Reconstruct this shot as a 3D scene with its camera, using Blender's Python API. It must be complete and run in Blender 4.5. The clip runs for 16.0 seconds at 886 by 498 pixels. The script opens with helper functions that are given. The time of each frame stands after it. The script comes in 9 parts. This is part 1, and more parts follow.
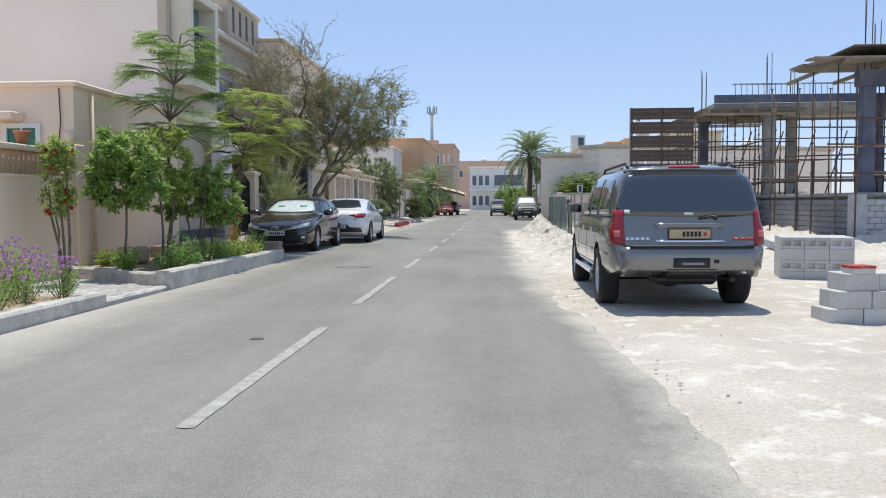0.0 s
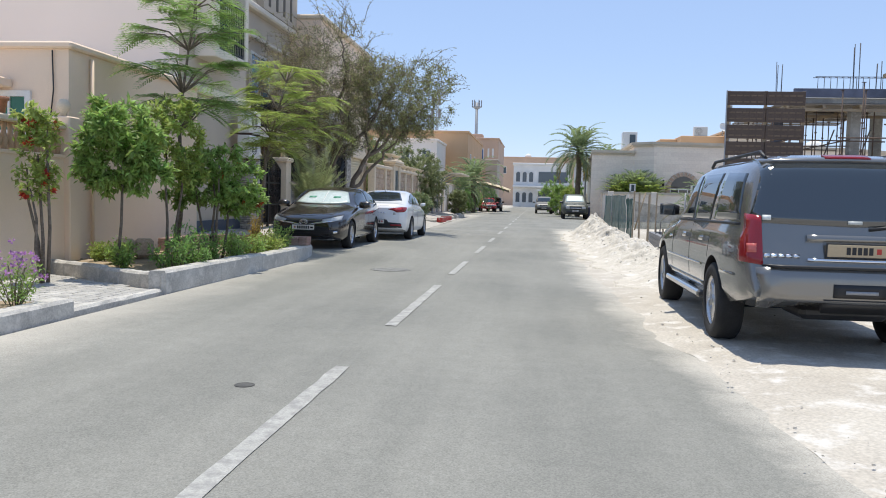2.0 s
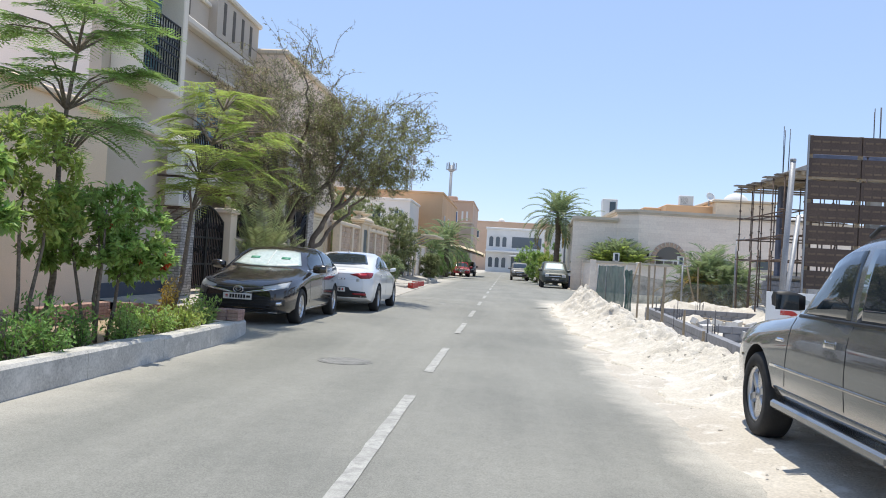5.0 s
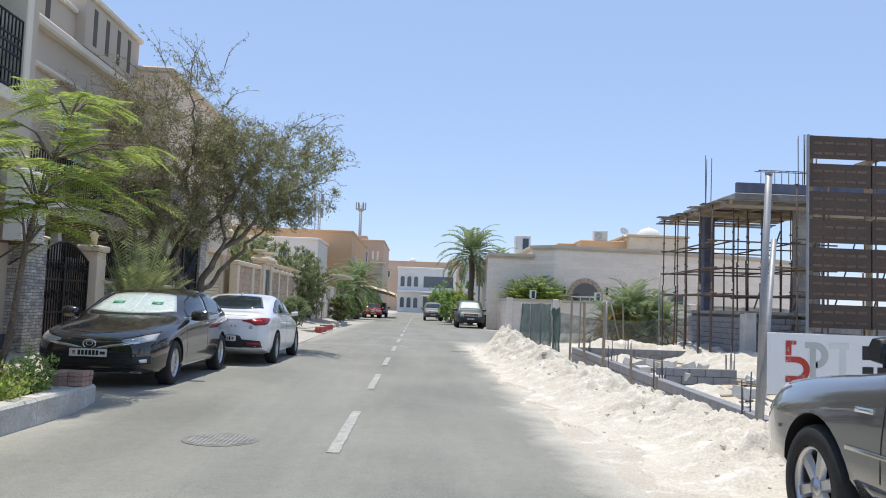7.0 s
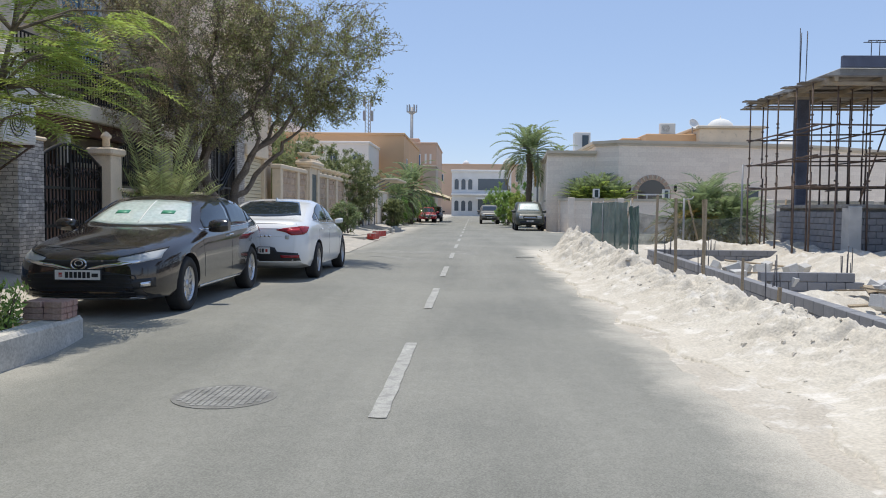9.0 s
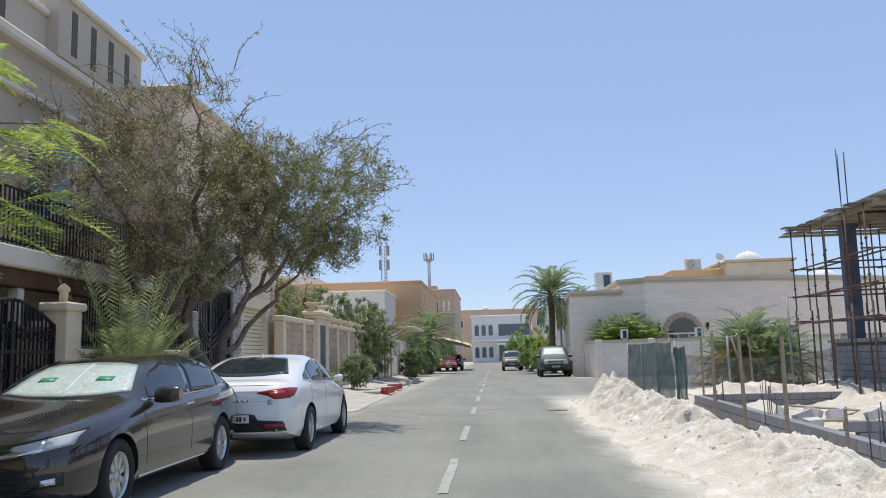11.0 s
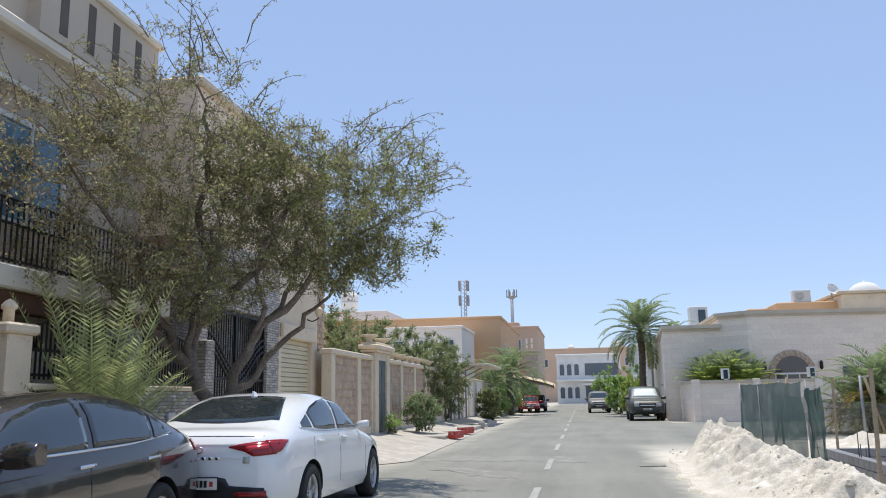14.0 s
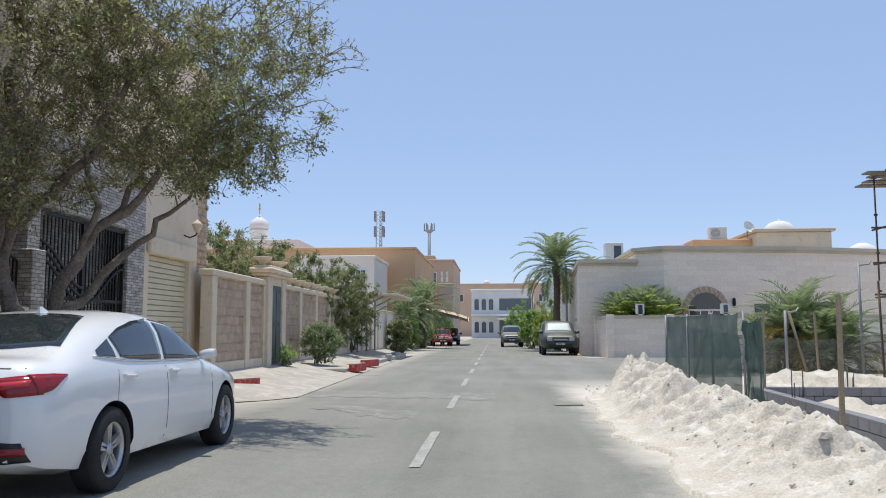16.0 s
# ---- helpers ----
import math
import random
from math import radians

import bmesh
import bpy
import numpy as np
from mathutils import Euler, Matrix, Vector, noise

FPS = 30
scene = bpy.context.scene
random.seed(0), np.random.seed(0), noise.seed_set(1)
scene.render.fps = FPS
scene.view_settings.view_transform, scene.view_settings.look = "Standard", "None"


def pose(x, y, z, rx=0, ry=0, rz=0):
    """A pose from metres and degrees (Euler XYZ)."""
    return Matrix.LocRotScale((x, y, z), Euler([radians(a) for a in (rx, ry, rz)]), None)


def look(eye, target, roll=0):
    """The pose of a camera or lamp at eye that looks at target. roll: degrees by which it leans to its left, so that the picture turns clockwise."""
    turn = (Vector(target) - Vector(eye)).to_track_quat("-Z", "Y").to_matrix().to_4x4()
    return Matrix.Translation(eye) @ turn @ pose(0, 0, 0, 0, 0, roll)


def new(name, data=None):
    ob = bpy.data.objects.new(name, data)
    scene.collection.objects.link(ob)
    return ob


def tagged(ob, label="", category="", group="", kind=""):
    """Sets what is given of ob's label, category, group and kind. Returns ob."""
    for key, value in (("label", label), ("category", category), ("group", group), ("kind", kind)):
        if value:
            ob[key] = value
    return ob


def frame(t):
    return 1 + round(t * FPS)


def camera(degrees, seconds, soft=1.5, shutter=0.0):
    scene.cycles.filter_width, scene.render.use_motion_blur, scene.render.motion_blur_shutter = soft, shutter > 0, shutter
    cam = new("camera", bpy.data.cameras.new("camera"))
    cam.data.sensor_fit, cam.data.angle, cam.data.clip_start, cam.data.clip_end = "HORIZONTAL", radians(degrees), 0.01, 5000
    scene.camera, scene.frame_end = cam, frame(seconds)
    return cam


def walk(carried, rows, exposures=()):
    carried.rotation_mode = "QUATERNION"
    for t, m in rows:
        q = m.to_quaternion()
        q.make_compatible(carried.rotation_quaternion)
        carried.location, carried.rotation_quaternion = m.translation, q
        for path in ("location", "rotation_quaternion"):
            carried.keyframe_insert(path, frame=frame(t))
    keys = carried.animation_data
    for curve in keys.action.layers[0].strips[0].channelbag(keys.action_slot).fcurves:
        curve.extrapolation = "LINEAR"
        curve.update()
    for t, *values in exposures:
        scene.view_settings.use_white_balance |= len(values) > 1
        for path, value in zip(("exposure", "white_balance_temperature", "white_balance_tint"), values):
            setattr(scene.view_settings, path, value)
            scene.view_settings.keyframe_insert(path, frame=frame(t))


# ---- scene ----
cam = camera(57.3, 16.0, soft=1.0)
PATH = [
    (0, (-0.131, 0.619, 1.424), (-0.263, 2.612, 1.312), -0.3),
    (0.5, (-0.219, 1.288, 1.39), (-0.336, 3.274, 1.181), 0.0),
    (1, (-0.271, 1.982, 1.384), (-0.431, 3.962, 1.15), 0.9),
    (1.5, (-0.433, 2.636, 1.406), (-0.654, 4.615, 1.226), 2.7),
    (2, (-0.56, 3.3, 1.412), (-0.789, 5.283, 1.287), 1.4),
    (2.5, (-0.769, 3.924, 1.432), (-0.988, 5.911, 1.365), 1.8),
    (3, (-0.87, 4.582, 1.437), (-1.072, 6.572, 1.398), 2.3),
    (3.2, (-0.913, 4.874, 1.476), (-1.111, 6.864, 1.444), 2.4),
    (5.3, (-1.176, 7.764, 1.495), (-1.328, 9.758, 1.529), 3.5),
    (5.5, (-1.209, 8.016, 1.489), (-1.338, 10.011, 1.524), 3.2),
    (6, (-1.259, 8.669, 1.478), (-1.31, 10.666, 1.564), 2.3),
    (6.5, (-1.265, 9.383, 1.509), (-1.248, 11.377, 1.664), 2.0),
    (7, (-1.316, 10.052, 1.497), (-1.263, 12.047, 1.638), 2.1),
    (7.5, (-1.301, 10.714, 1.497), (-1.285, 12.714, 1.54), 1.3),
    (8, (-1.383, 11.418, 1.507), (-1.417, 13.417, 1.485), 0.8),
    (8.5, (-1.372, 12.083, 1.474), (-1.44, 14.081, 1.415), 0.9),
    (9, (-1.469, 12.717, 1.465), (-1.543, 14.713, 1.365), 0.6),
    (9.5, (-1.467, 13.438, 1.475), (-1.603, 15.433, 1.468), -0.6),
    (10, (-1.498, 14.098, 1.494), (-1.648, 16.087, 1.632), -1.9),
    (10.2, (-1.503, 14.335, 1.513), (-1.603, 16.324, 1.705), -2.5),
    (12.3, (-1.386, 16.669, 1.512), (-1.562, 18.641, 1.794), 0.2),
    (12.5, (-1.364, 16.911, 1.514), (-1.548, 18.883, 1.792), 0.2),
    (13, (-1.319, 17.547, 1.51), (-1.557, 19.515, 1.775), 0.9),
    (13.5, (-1.347, 18.176, 1.519), (-1.605, 20.137, 1.818), 0.6),
    (14, (-1.313, 18.842, 1.521), (-1.635, 20.783, 1.882), -1.0),
    (14.5, (-1.312, 19.509, 1.469), (-1.63, 21.452, 1.82), -0.8),
    (15, (-1.276, 20.194, 1.454), (-1.522, 22.155, 1.761), -1.0),
    (15.5, (-1.293, 20.869, 1.45), (-1.478, 22.843, 1.711), -0.4),
    (16, (-1.26, 21.483, 1.425), (-1.389, 23.469, 1.625), -0.1),
]
walk(cam, [(t, look(e, g, r)) for t, e, g, r in PATH], exposures=[(0, 0.26), (1.5, 0.3), (2, 0.35), (3.2, 0.44), (5.5, 0.49), (7, 0.35), (9, 0.14), (10.2, 0.18), (12.5, 0.22), (13.5, 0.26), (14.5, 0.36), (16, 0.18)])
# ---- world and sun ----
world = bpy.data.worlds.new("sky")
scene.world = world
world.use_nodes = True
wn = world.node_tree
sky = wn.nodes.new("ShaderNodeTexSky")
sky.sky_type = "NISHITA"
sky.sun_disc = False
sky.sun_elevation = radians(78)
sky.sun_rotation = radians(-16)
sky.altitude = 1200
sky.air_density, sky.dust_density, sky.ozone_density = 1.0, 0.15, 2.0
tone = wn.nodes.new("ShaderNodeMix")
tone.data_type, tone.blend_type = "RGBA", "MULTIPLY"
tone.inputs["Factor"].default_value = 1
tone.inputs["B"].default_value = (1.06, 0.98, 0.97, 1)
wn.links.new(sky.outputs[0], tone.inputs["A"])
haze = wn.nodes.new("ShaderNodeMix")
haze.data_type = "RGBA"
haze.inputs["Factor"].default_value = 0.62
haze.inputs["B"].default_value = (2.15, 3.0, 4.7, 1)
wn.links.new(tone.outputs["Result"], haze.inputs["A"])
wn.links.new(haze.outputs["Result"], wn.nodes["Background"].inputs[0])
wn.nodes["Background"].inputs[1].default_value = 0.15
sun = new("sun", bpy.data.lights.new("sun", "SUN"))
sun.data.energy, sun.data.angle, sun.data.color = 3.5, radians(0.55), (1.0, 0.945, 0.84)
sun.matrix_world = look((0, 0, 0), (0.05, -0.19, -1))

# ---- materials ----


def material(name, colour, rough=0.7, metal=0.0, var=0.15, scale=1.0, fine=30.0, bump=0.2, tint=None, coat=0.0, spread=0.0, wear=0.0, wear_colour=(0.5, 0.47, 0.42)):
    """A two-scale surface: colour varied by broad stains and fine grain, with relief."""
    m = bpy.data.materials.new(name)
    m.use_nodes = True
    n, l = m.node_tree.nodes, m.node_tree.links
    b = n["Principled BSDF"]
    b.inputs["Metallic"].default_value = metal
    b.inputs["Coat Weight"].default_value = coat
    b.inputs["Coat Roughness"].default_value = 0.04
    co = n.new("ShaderNodeTexCoord")
    big, small = n.new("ShaderNodeTexNoise"), n.new("ShaderNodeTexNoise")
    big.inputs["Scale"].default_value, big.inputs["Detail"].default_value = scale, 6
    small.inputs["Scale"].default_value, small.inputs["Detail"].default_value = fine, 4
    for k in (big, small):
        l.new(co.outputs["Object"], k.inputs["Vector"])
    ramp = n.new("ShaderNodeMapRange")
    ramp.inputs["From Min"].default_value, ramp.inputs["From Max"].default_value = 0.3, 0.7
    l.new(big.outputs["Fac"], ramp.inputs["Value"])
    mix = n.new("ShaderNodeMix")
    mix.data_type = "RGBA"
    other = tint or tuple(c * (1 - 2 * var) for c in colour)
    mix.inputs["A"].default_value = (*colour, 1)
    mix.inputs["B"].default_value = (*other, 1)
    l.new(ramp.outputs["Result"], mix.inputs["Factor"])
    grain = n.new("ShaderNodeMix")
    grain.data_type, grain.blend_type = "RGBA", "MULTIPLY"
    g2 = n.new("ShaderNodeMapRange")
    g2.inputs["From Min"].default_value, g2.inputs["From Max"].default_value = 0.3, 0.7
    g2.inputs["To Min"].default_value, g2.inputs["To Max"].default_value = 1 - 1.4 * var, 1 + 0.5 * var
    l.new(small.outputs["Fac"], g2.inputs["Value"])
    grain.inputs["Factor"].default_value = 1
    l.new(mix.outputs["Result"], grain.inputs["A"])
    l.new(g2.outputs["Result"], grain.inputs["B"])
    out = grain.outputs["Result"]
    if spread:
        info = n.new("ShaderNodeObjectInfo")
        geo = n.new("ShaderNodeNewGeometry")
        add = n.new("ShaderNodeMath")
        add.operation = "ADD"
        l.new(info.outputs["Random"], add.inputs[0])
        l.new(geo.outputs["Random Per Island"], add.inputs[1])
        r = n.new("ShaderNodeMapRange")
        r.inputs["From Max"].default_value = 2.0
        r.inputs["To Min"].default_value, r.inputs["To Max"].default_value = 1 - spread, 1 + spread
        l.new(add.outputs[0], r.inputs["Value"])
        each = n.new("ShaderNodeMix")
        each.data_type, each.blend_type = "RGBA", "MULTIPLY"
        each.inputs["Factor"].default_value = 1
        l.new(out, each.inputs["A"])
        l.new(r.outputs["Result"], each.inputs["B"])
        out = each.outputs["Result"]
    if wear:
        wn_ = n.new("ShaderNodeTexNoise")
        wn_.inputs["Scale"].default_value, wn_.inputs["Detail"].default_value, wn_.inputs["Roughness"].default_value = scale * 2.7, 9, 0.7
        l.new(co.outputs["Object"], wn_.inputs["Vector"])
        wr = n.new("ShaderNodeMapRange")
        wr.inputs["From Min"].default_value, wr.inputs["From Max"].default_value = 0.62 - 0.3 * wear, 0.72 - 0.2 * wear
        l.new(wn_.outputs["Fac"], wr.inputs["Value"])
        wm = n.new("ShaderNodeMix")
        wm.data_type = "RGBA"
        l.new(wr.outputs["Result"], wm.inputs["Factor"])
        l.new(out, wm.inputs["A"])
        wm.inputs["B"].default_value = (*wear_colour, 1)
        out = wm.outputs["Result"]
    l.new(out, b.inputs["Base Color"])
    rr = n.new("ShaderNodeMapRange")
    rr.inputs["To Min"].default_value, rr.inputs["To Max"].default_value = max(0.02, rough - 0.08), min(1, rough + 0.08)
    l.new(big.outputs["Fac"], rr.inputs["Value"])
    l.new(rr.outputs["Result"], b.inputs["Roughness"])
    if bump:
        bp = n.new("ShaderNodeBump")
        bp.inputs["Strength"].default_value, bp.inputs["Distance"].default_value = bump, 0.01
        l.new(small.outputs["Fac"], bp.inputs["Height"])
        l.new(bp.outputs["Normal"], b.inputs["Normal"])
    return m


def leafy(name, colour, spread=0.35, gloss=0.5):
    """Leaves: each one of its own shade, letting some light through."""
    m = bpy.data.materials.new(name)
    m.use_nodes = True
    n, l = m.node_tree.nodes, m.node_tree.links
    b = n["Principled BSDF"]
    geo = n.new("ShaderNodeNewGeometry")
    hsv = n.new("ShaderNodeHueSaturation")
    hsv.inputs["Color"].default_value = (*colour, 1)
    r = n.new("ShaderNodeMapRange")
    r.inputs["To Min"].default_value, r.inputs["To Max"].default_value = 1 - spread, 1 + spread
    h = n.new("ShaderNodeMapRange")
    h.inputs["To Min"].default_value, h.inputs["To Max"].default_value = 0.485, 0.515
    l.new(geo.outputs["Random Per Island"], r.inputs["Value"])
    l.new(geo.outputs["Random Per Island"], h.inputs["Value"])
    l.new(r.outputs["Result"], hsv.inputs["Value"])
    l.new(h.outputs["Result"], hsv.inputs["Hue"])
    l.new(hsv.outputs["Color"], b.inputs["Base Color"])
    b.inputs["Roughness"].default_value = gloss
    tr = n.new("ShaderNodeBsdfTranslucent")
    l.new(hsv.outputs["Color"], tr.inputs["Color"])
    mx = n.new("ShaderNodeMixShader")
    mx.inputs[0].default_value = 0.48
    l.new(b.outputs[0], mx.inputs[1])
    l.new(tr.outputs[0], mx.inputs[2])
    l.new(mx.outputs[0], n["Material Output"].inputs["Surface"])
    return m


def road_surface():
    """Dusty asphalt: pale film of sand in drifts, stones, tyre-darkened lanes and patches."""
    m = material("asphalt", (0.185, 0.185, 0.165), 0.85, 0, 0.12, 0.35, 120, 0.45, (0.245, 0.242, 0.215))
    n, l = m.node_tree.nodes, m.node_tree.links
    b = n["Principled BSDF"]
    base = b.inputs["Base Color"].links[0].from_socket
    co = n.new("ShaderNodeTexCoord")
    st = n.new("ShaderNodeMapping")
    st.inputs["Scale"].default_value = (0.9, 0.07, 1)
    l.new(co.outputs["Object"], st.inputs["Vector"])
    lanes = n.new("ShaderNodeTexNoise")
    lanes.inputs["Scale"].default_value, lanes.inputs["Detail"].default_value, lanes.inputs["Roughness"].default_value = 1.0, 10, 0.62
    l.new(st.outputs[0], lanes.inputs["Vector"])
    lr = n.new("ShaderNodeMapRange")
    lr.inputs["From Min"].default_value, lr.inputs["From Max"].default_value = 0.42, 0.68
    l.new(lanes.outputs["Fac"], lr.inputs["Value"])
    dust = n.new("ShaderNodeMix")
    dust.data_type = "RGBA"
    dust.inputs["B"].default_value = (0.36, 0.35, 0.31, 1)
    sc = n.new("ShaderNodeMath")
    sc.operation = "MULTIPLY"
    sc.inputs[1].default_value = 0.3
    l.new(lr.outputs["Result"], sc.inputs[0])
    l.new(sc.outputs[0], dust.inputs["Factor"])
    l.new(base, dust.inputs["A"])
    stones = n.new("ShaderNodeTexVoronoi")
    stones.inputs["Scale"].default_value = 115
    l.new(co.outputs["Object"], stones.inputs["Vector"])
    sr = n.new("ShaderNodeMapRange")
    sr.inputs["From Min"].default_value, sr.inputs["From Max"].default_value = 0.0, 0.8
    sr.inputs["To Min"].default_value, sr.inputs["To Max"].default_value = 0.8, 1.2
    l.new(stones.outputs["Color"], sr.inputs["Value"])
    sm = n.new("ShaderNodeMix")
    sm.data_type, sm.blend_type = "RGBA", "MULTIPLY"
    sm.inputs["Factor"].default_value = 1
    l.new(dust.outputs["Result"], sm.inputs["A"])
    l.new(sr.outputs["Result"], sm.inputs["B"])
    blot = n.new("ShaderNodeTexNoise")
    blot.inputs["Scale"].default_value, blot.inputs["Detail"].default_value, blot.inputs["Roughness"].default_value = 5.0, 10, 0.72
    l.new(co.outputs["Object"], blot.inputs["Vector"])
    blr = n.new("ShaderNodeMapRange")
    blr.inputs["From Min"].default_value, blr.inputs["From Max"].default_value = 0.3, 0.7
    blr.inputs["To Min"].default_value, blr.inputs["To Max"].default_value = 0.92, 1.07
    l.new(blot.outputs["Fac"], blr.inputs["Value"])
    blm = n.new("ShaderNodeMix")
    blm.data_type, blm.blend_type = "RGBA", "MULTIPLY"
    blm.inputs["Factor"].default_value = 1
    l.new(sm.outputs["Result"], blm.inputs["A"])
    l.new(blr.outputs["Result"], blm.inputs["B"])
    sm = blm
    # the sand that has crept in from both verges
    sep = n.new("ShaderNodeSeparateXYZ")
    l.new(co.outputs["Object"], sep.inputs[0])
    wob = n.new("ShaderNodeTexNoise")
    wob.inputs["Scale"].default_value, wob.inputs["Detail"].default_value, wob.inputs["Roughness"].default_value = 0.55, 12, 0.72
    l.new(co.outputs["Object"], wob.inputs["Vector"])
    ws = n.new("ShaderNodeMath")
    ws.operation = "MULTIPLY_ADD"
    ws.inputs[1].default_value = 1.6
    l.new(wob.outputs["Fac"], ws.inputs[0])
    out = n.new("ShaderNodeMapRange")
    out.inputs["From Min"].default_value, out.inputs["From Max"].default_value = 7.0, 19.0
    out.inputs["To Min"].default_value, out.inputs["To Max"].default_value = 0.7, 0.0
    l.new(sep.outputs["Y"], out.inputs["Value"])
    near_x = n.new("ShaderNodeMath")
    near_x.operation = "SUBTRACT"
    l.new(sep.outputs["X"], near_x.inputs[0])
    l.new(out.outputs["Result"], near_x.inputs[1])
    l.new(near_x.outputs[0], ws.inputs[2])
    er = n.new("ShaderNodeMapRange")
    er.inputs["From Min"].default_value, er.inputs["From Max"].default_value = 0.85, 1.6
    l.new(ws.outputs[0], er.inputs["Value"])
    ew = n.new("ShaderNodeMapRange")
    ew.inputs["From Min"].default_value, ew.inputs["From Max"].default_value = -4.2, -5.4
    l.new(ws.outputs[0], ew.inputs["Value"])
    yr = n.new("ShaderNodeMapRange")
    yr.inputs["From Min"].default_value, yr.inputs["From Max"].default_value = 46.0, 41.0
    l.new(sep.outputs["Y"], yr.inputs["Value"])
    ey = n.new("ShaderNodeMath")
    ey.operation = "MULTIPLY"
    l.new(er.outputs["Result"], ey.inputs[0])
    l.new(yr.outputs["Result"], ey.inputs[1])
    em = n.new("ShaderNodeMath")
    em.operation = "MAXIMUM"
    es = n.new("ShaderNodeMath")
    es.operation = "MULTIPLY"
    es.inputs[1].default_value = 0.6
    l.new(ew.outputs["Result"], es.inputs[0])
    l.new(ey.outputs[0], em.inputs[0])
    l.new(es.outputs[0], em.inputs[1])
    sand = n.new("ShaderNodeMix")
    sand.data_type = "RGBA"
    grit = n.new("ShaderNodeMix")
    grit.data_type, grit.blend_type = "RGBA", "MULTIPLY"
    grit.inputs["Factor"].default_value = 0.8
    grit.inputs["A"].default_value = (0.55, 0.51, 0.44, 1)
    l.new(sr.outputs["Result"], grit.inputs["B"])
    l.new(grit.outputs["Result"], sand.inputs["B"])
    l.new(em.outputs[0], sand.inputs["Factor"])
    l.new(sm.outputs["Result"], sand.inputs["A"])
    l.new(sand.outputs["Result"], b.inputs["Base Color"])
    b.inputs["Specular IOR Level"].default_value = 0.3
    return m


def stone_courses(name, colours, length, height, mortar, mottle=0.4, relief=0.8, waver=0.0):
    """Thin ledge stones in courses, for cladding seen from afar."""
    m = material(name, colours[0], 0.85, 0, 0.2, 3, 40, 0.4)
    n, l = m.node_tree.nodes, m.node_tree.links
    b = n["Principled BSDF"]
    co = n.new("ShaderNodeTexCoord")
    sep, com = n.new("ShaderNodeSeparateXYZ"), n.new("ShaderNodeCombineXYZ")
    l.new(co.outputs["Object"], sep.inputs[0])
    add = n.new("ShaderNodeMath")
    l.new(sep.outputs["X"], add.inputs[0])
    l.new(sep.outputs["Y"], add.inputs[1])
    l.new(add.outputs[0], com.inputs["X"])
    l.new(sep.outputs["Z"], com.inputs["Y"])
    br = n.new("ShaderNodeTexBrick")
    br.inputs["Scale"].default_value = 1
    br.inputs["Brick Width"].default_value, br.inputs["Row Height"].default_value = length, height
    br.inputs["Mortar Size"].default_value = mortar
    br.inputs["Color1"].default_value, br.inputs["Color2"].default_value = (*colours[0], 1), (*colours[1], 1)
    br.inputs["Mortar"].default_value = (*colours[2], 1)
    stray = n.new("ShaderNodeTexNoise")
    stray.inputs["Scale"].default_value, stray.inputs["Detail"].default_value = 5.0, 2
    l.new(co.outputs["Object"], stray.inputs["Vector"])
    shift = n.new("ShaderNodeVectorMath")
    shift.operation = "MULTIPLY_ADD"
    shift.inputs[1].default_value = (waver * 3, waver, 0)
    l.new(stray.outputs["Color"], shift.inputs[0])
    l.new(com.outputs[0], shift.inputs[2])
    l.new(shift.outputs[0], br.inputs["Vector"])
    no = n.new("ShaderNodeTexNoise")
    no.inputs["Scale"].default_value, no.inputs["Detail"].default_value = 9, 5
    l.new(co.outputs["Object"], no.inputs["Vector"])
    nr = n.new("ShaderNodeMapRange")
    nr.inputs["To Min"].default_value, nr.inputs["To Max"].default_value = 1 - mottle, 1 + mottle
    l.new(no.outputs["Fac"], nr.inputs["Value"])
    mm = n.new("ShaderNodeMix")
    mm.data_type, mm.blend_type = "RGBA", "MULTIPLY"
    mm.inputs["Factor"].default_value = 1
    l.new(br.outputs["Color"], mm.inputs["A"])
    l.new(nr.outputs["Result"], mm.inputs["B"])
    l.new(mm.outputs["Result"], b.inputs["Base Color"])
    bp = n.new("ShaderNodeBump")
    bp.inputs["Strength"].default_value, bp.inputs["Distance"].default_value = relief, 0.03
    inv = n.new("ShaderNodeMath")
    inv.operation = "SUBTRACT"
    l.new(no.outputs["Fac"], inv.inputs[0])
    l.new(br.outputs["Fac"], inv.inputs[1])
    l.new(inv.outputs[0], bp.inputs["Height"])
    l.new(bp.outputs["Normal"], b.inputs["Normal"])
    return m


def paint(name, colour, metal=0.0, rough=0.3, coat=1.0):
    m = material(name, colour, rough, metal, 0.03, 1.5, 300, 0.0, None, coat)
    return m


def clear(name, colour, rough=0.02, through_part=0.0, ior=1.6):
    """Tinted glass, dark behind, with a sharp reflection."""
    m = bpy.data.materials.new(name)
    m.use_nodes = True
    b = m.node_tree.nodes["Principled BSDF"]
    b.inputs["Base Color"].default_value = (*colour, 1)
    b.inputs["Roughness"].default_value = rough
    b.inputs["IOR"].default_value = ior
    b.inputs["Transmission Weight"].default_value = through_part
    return m


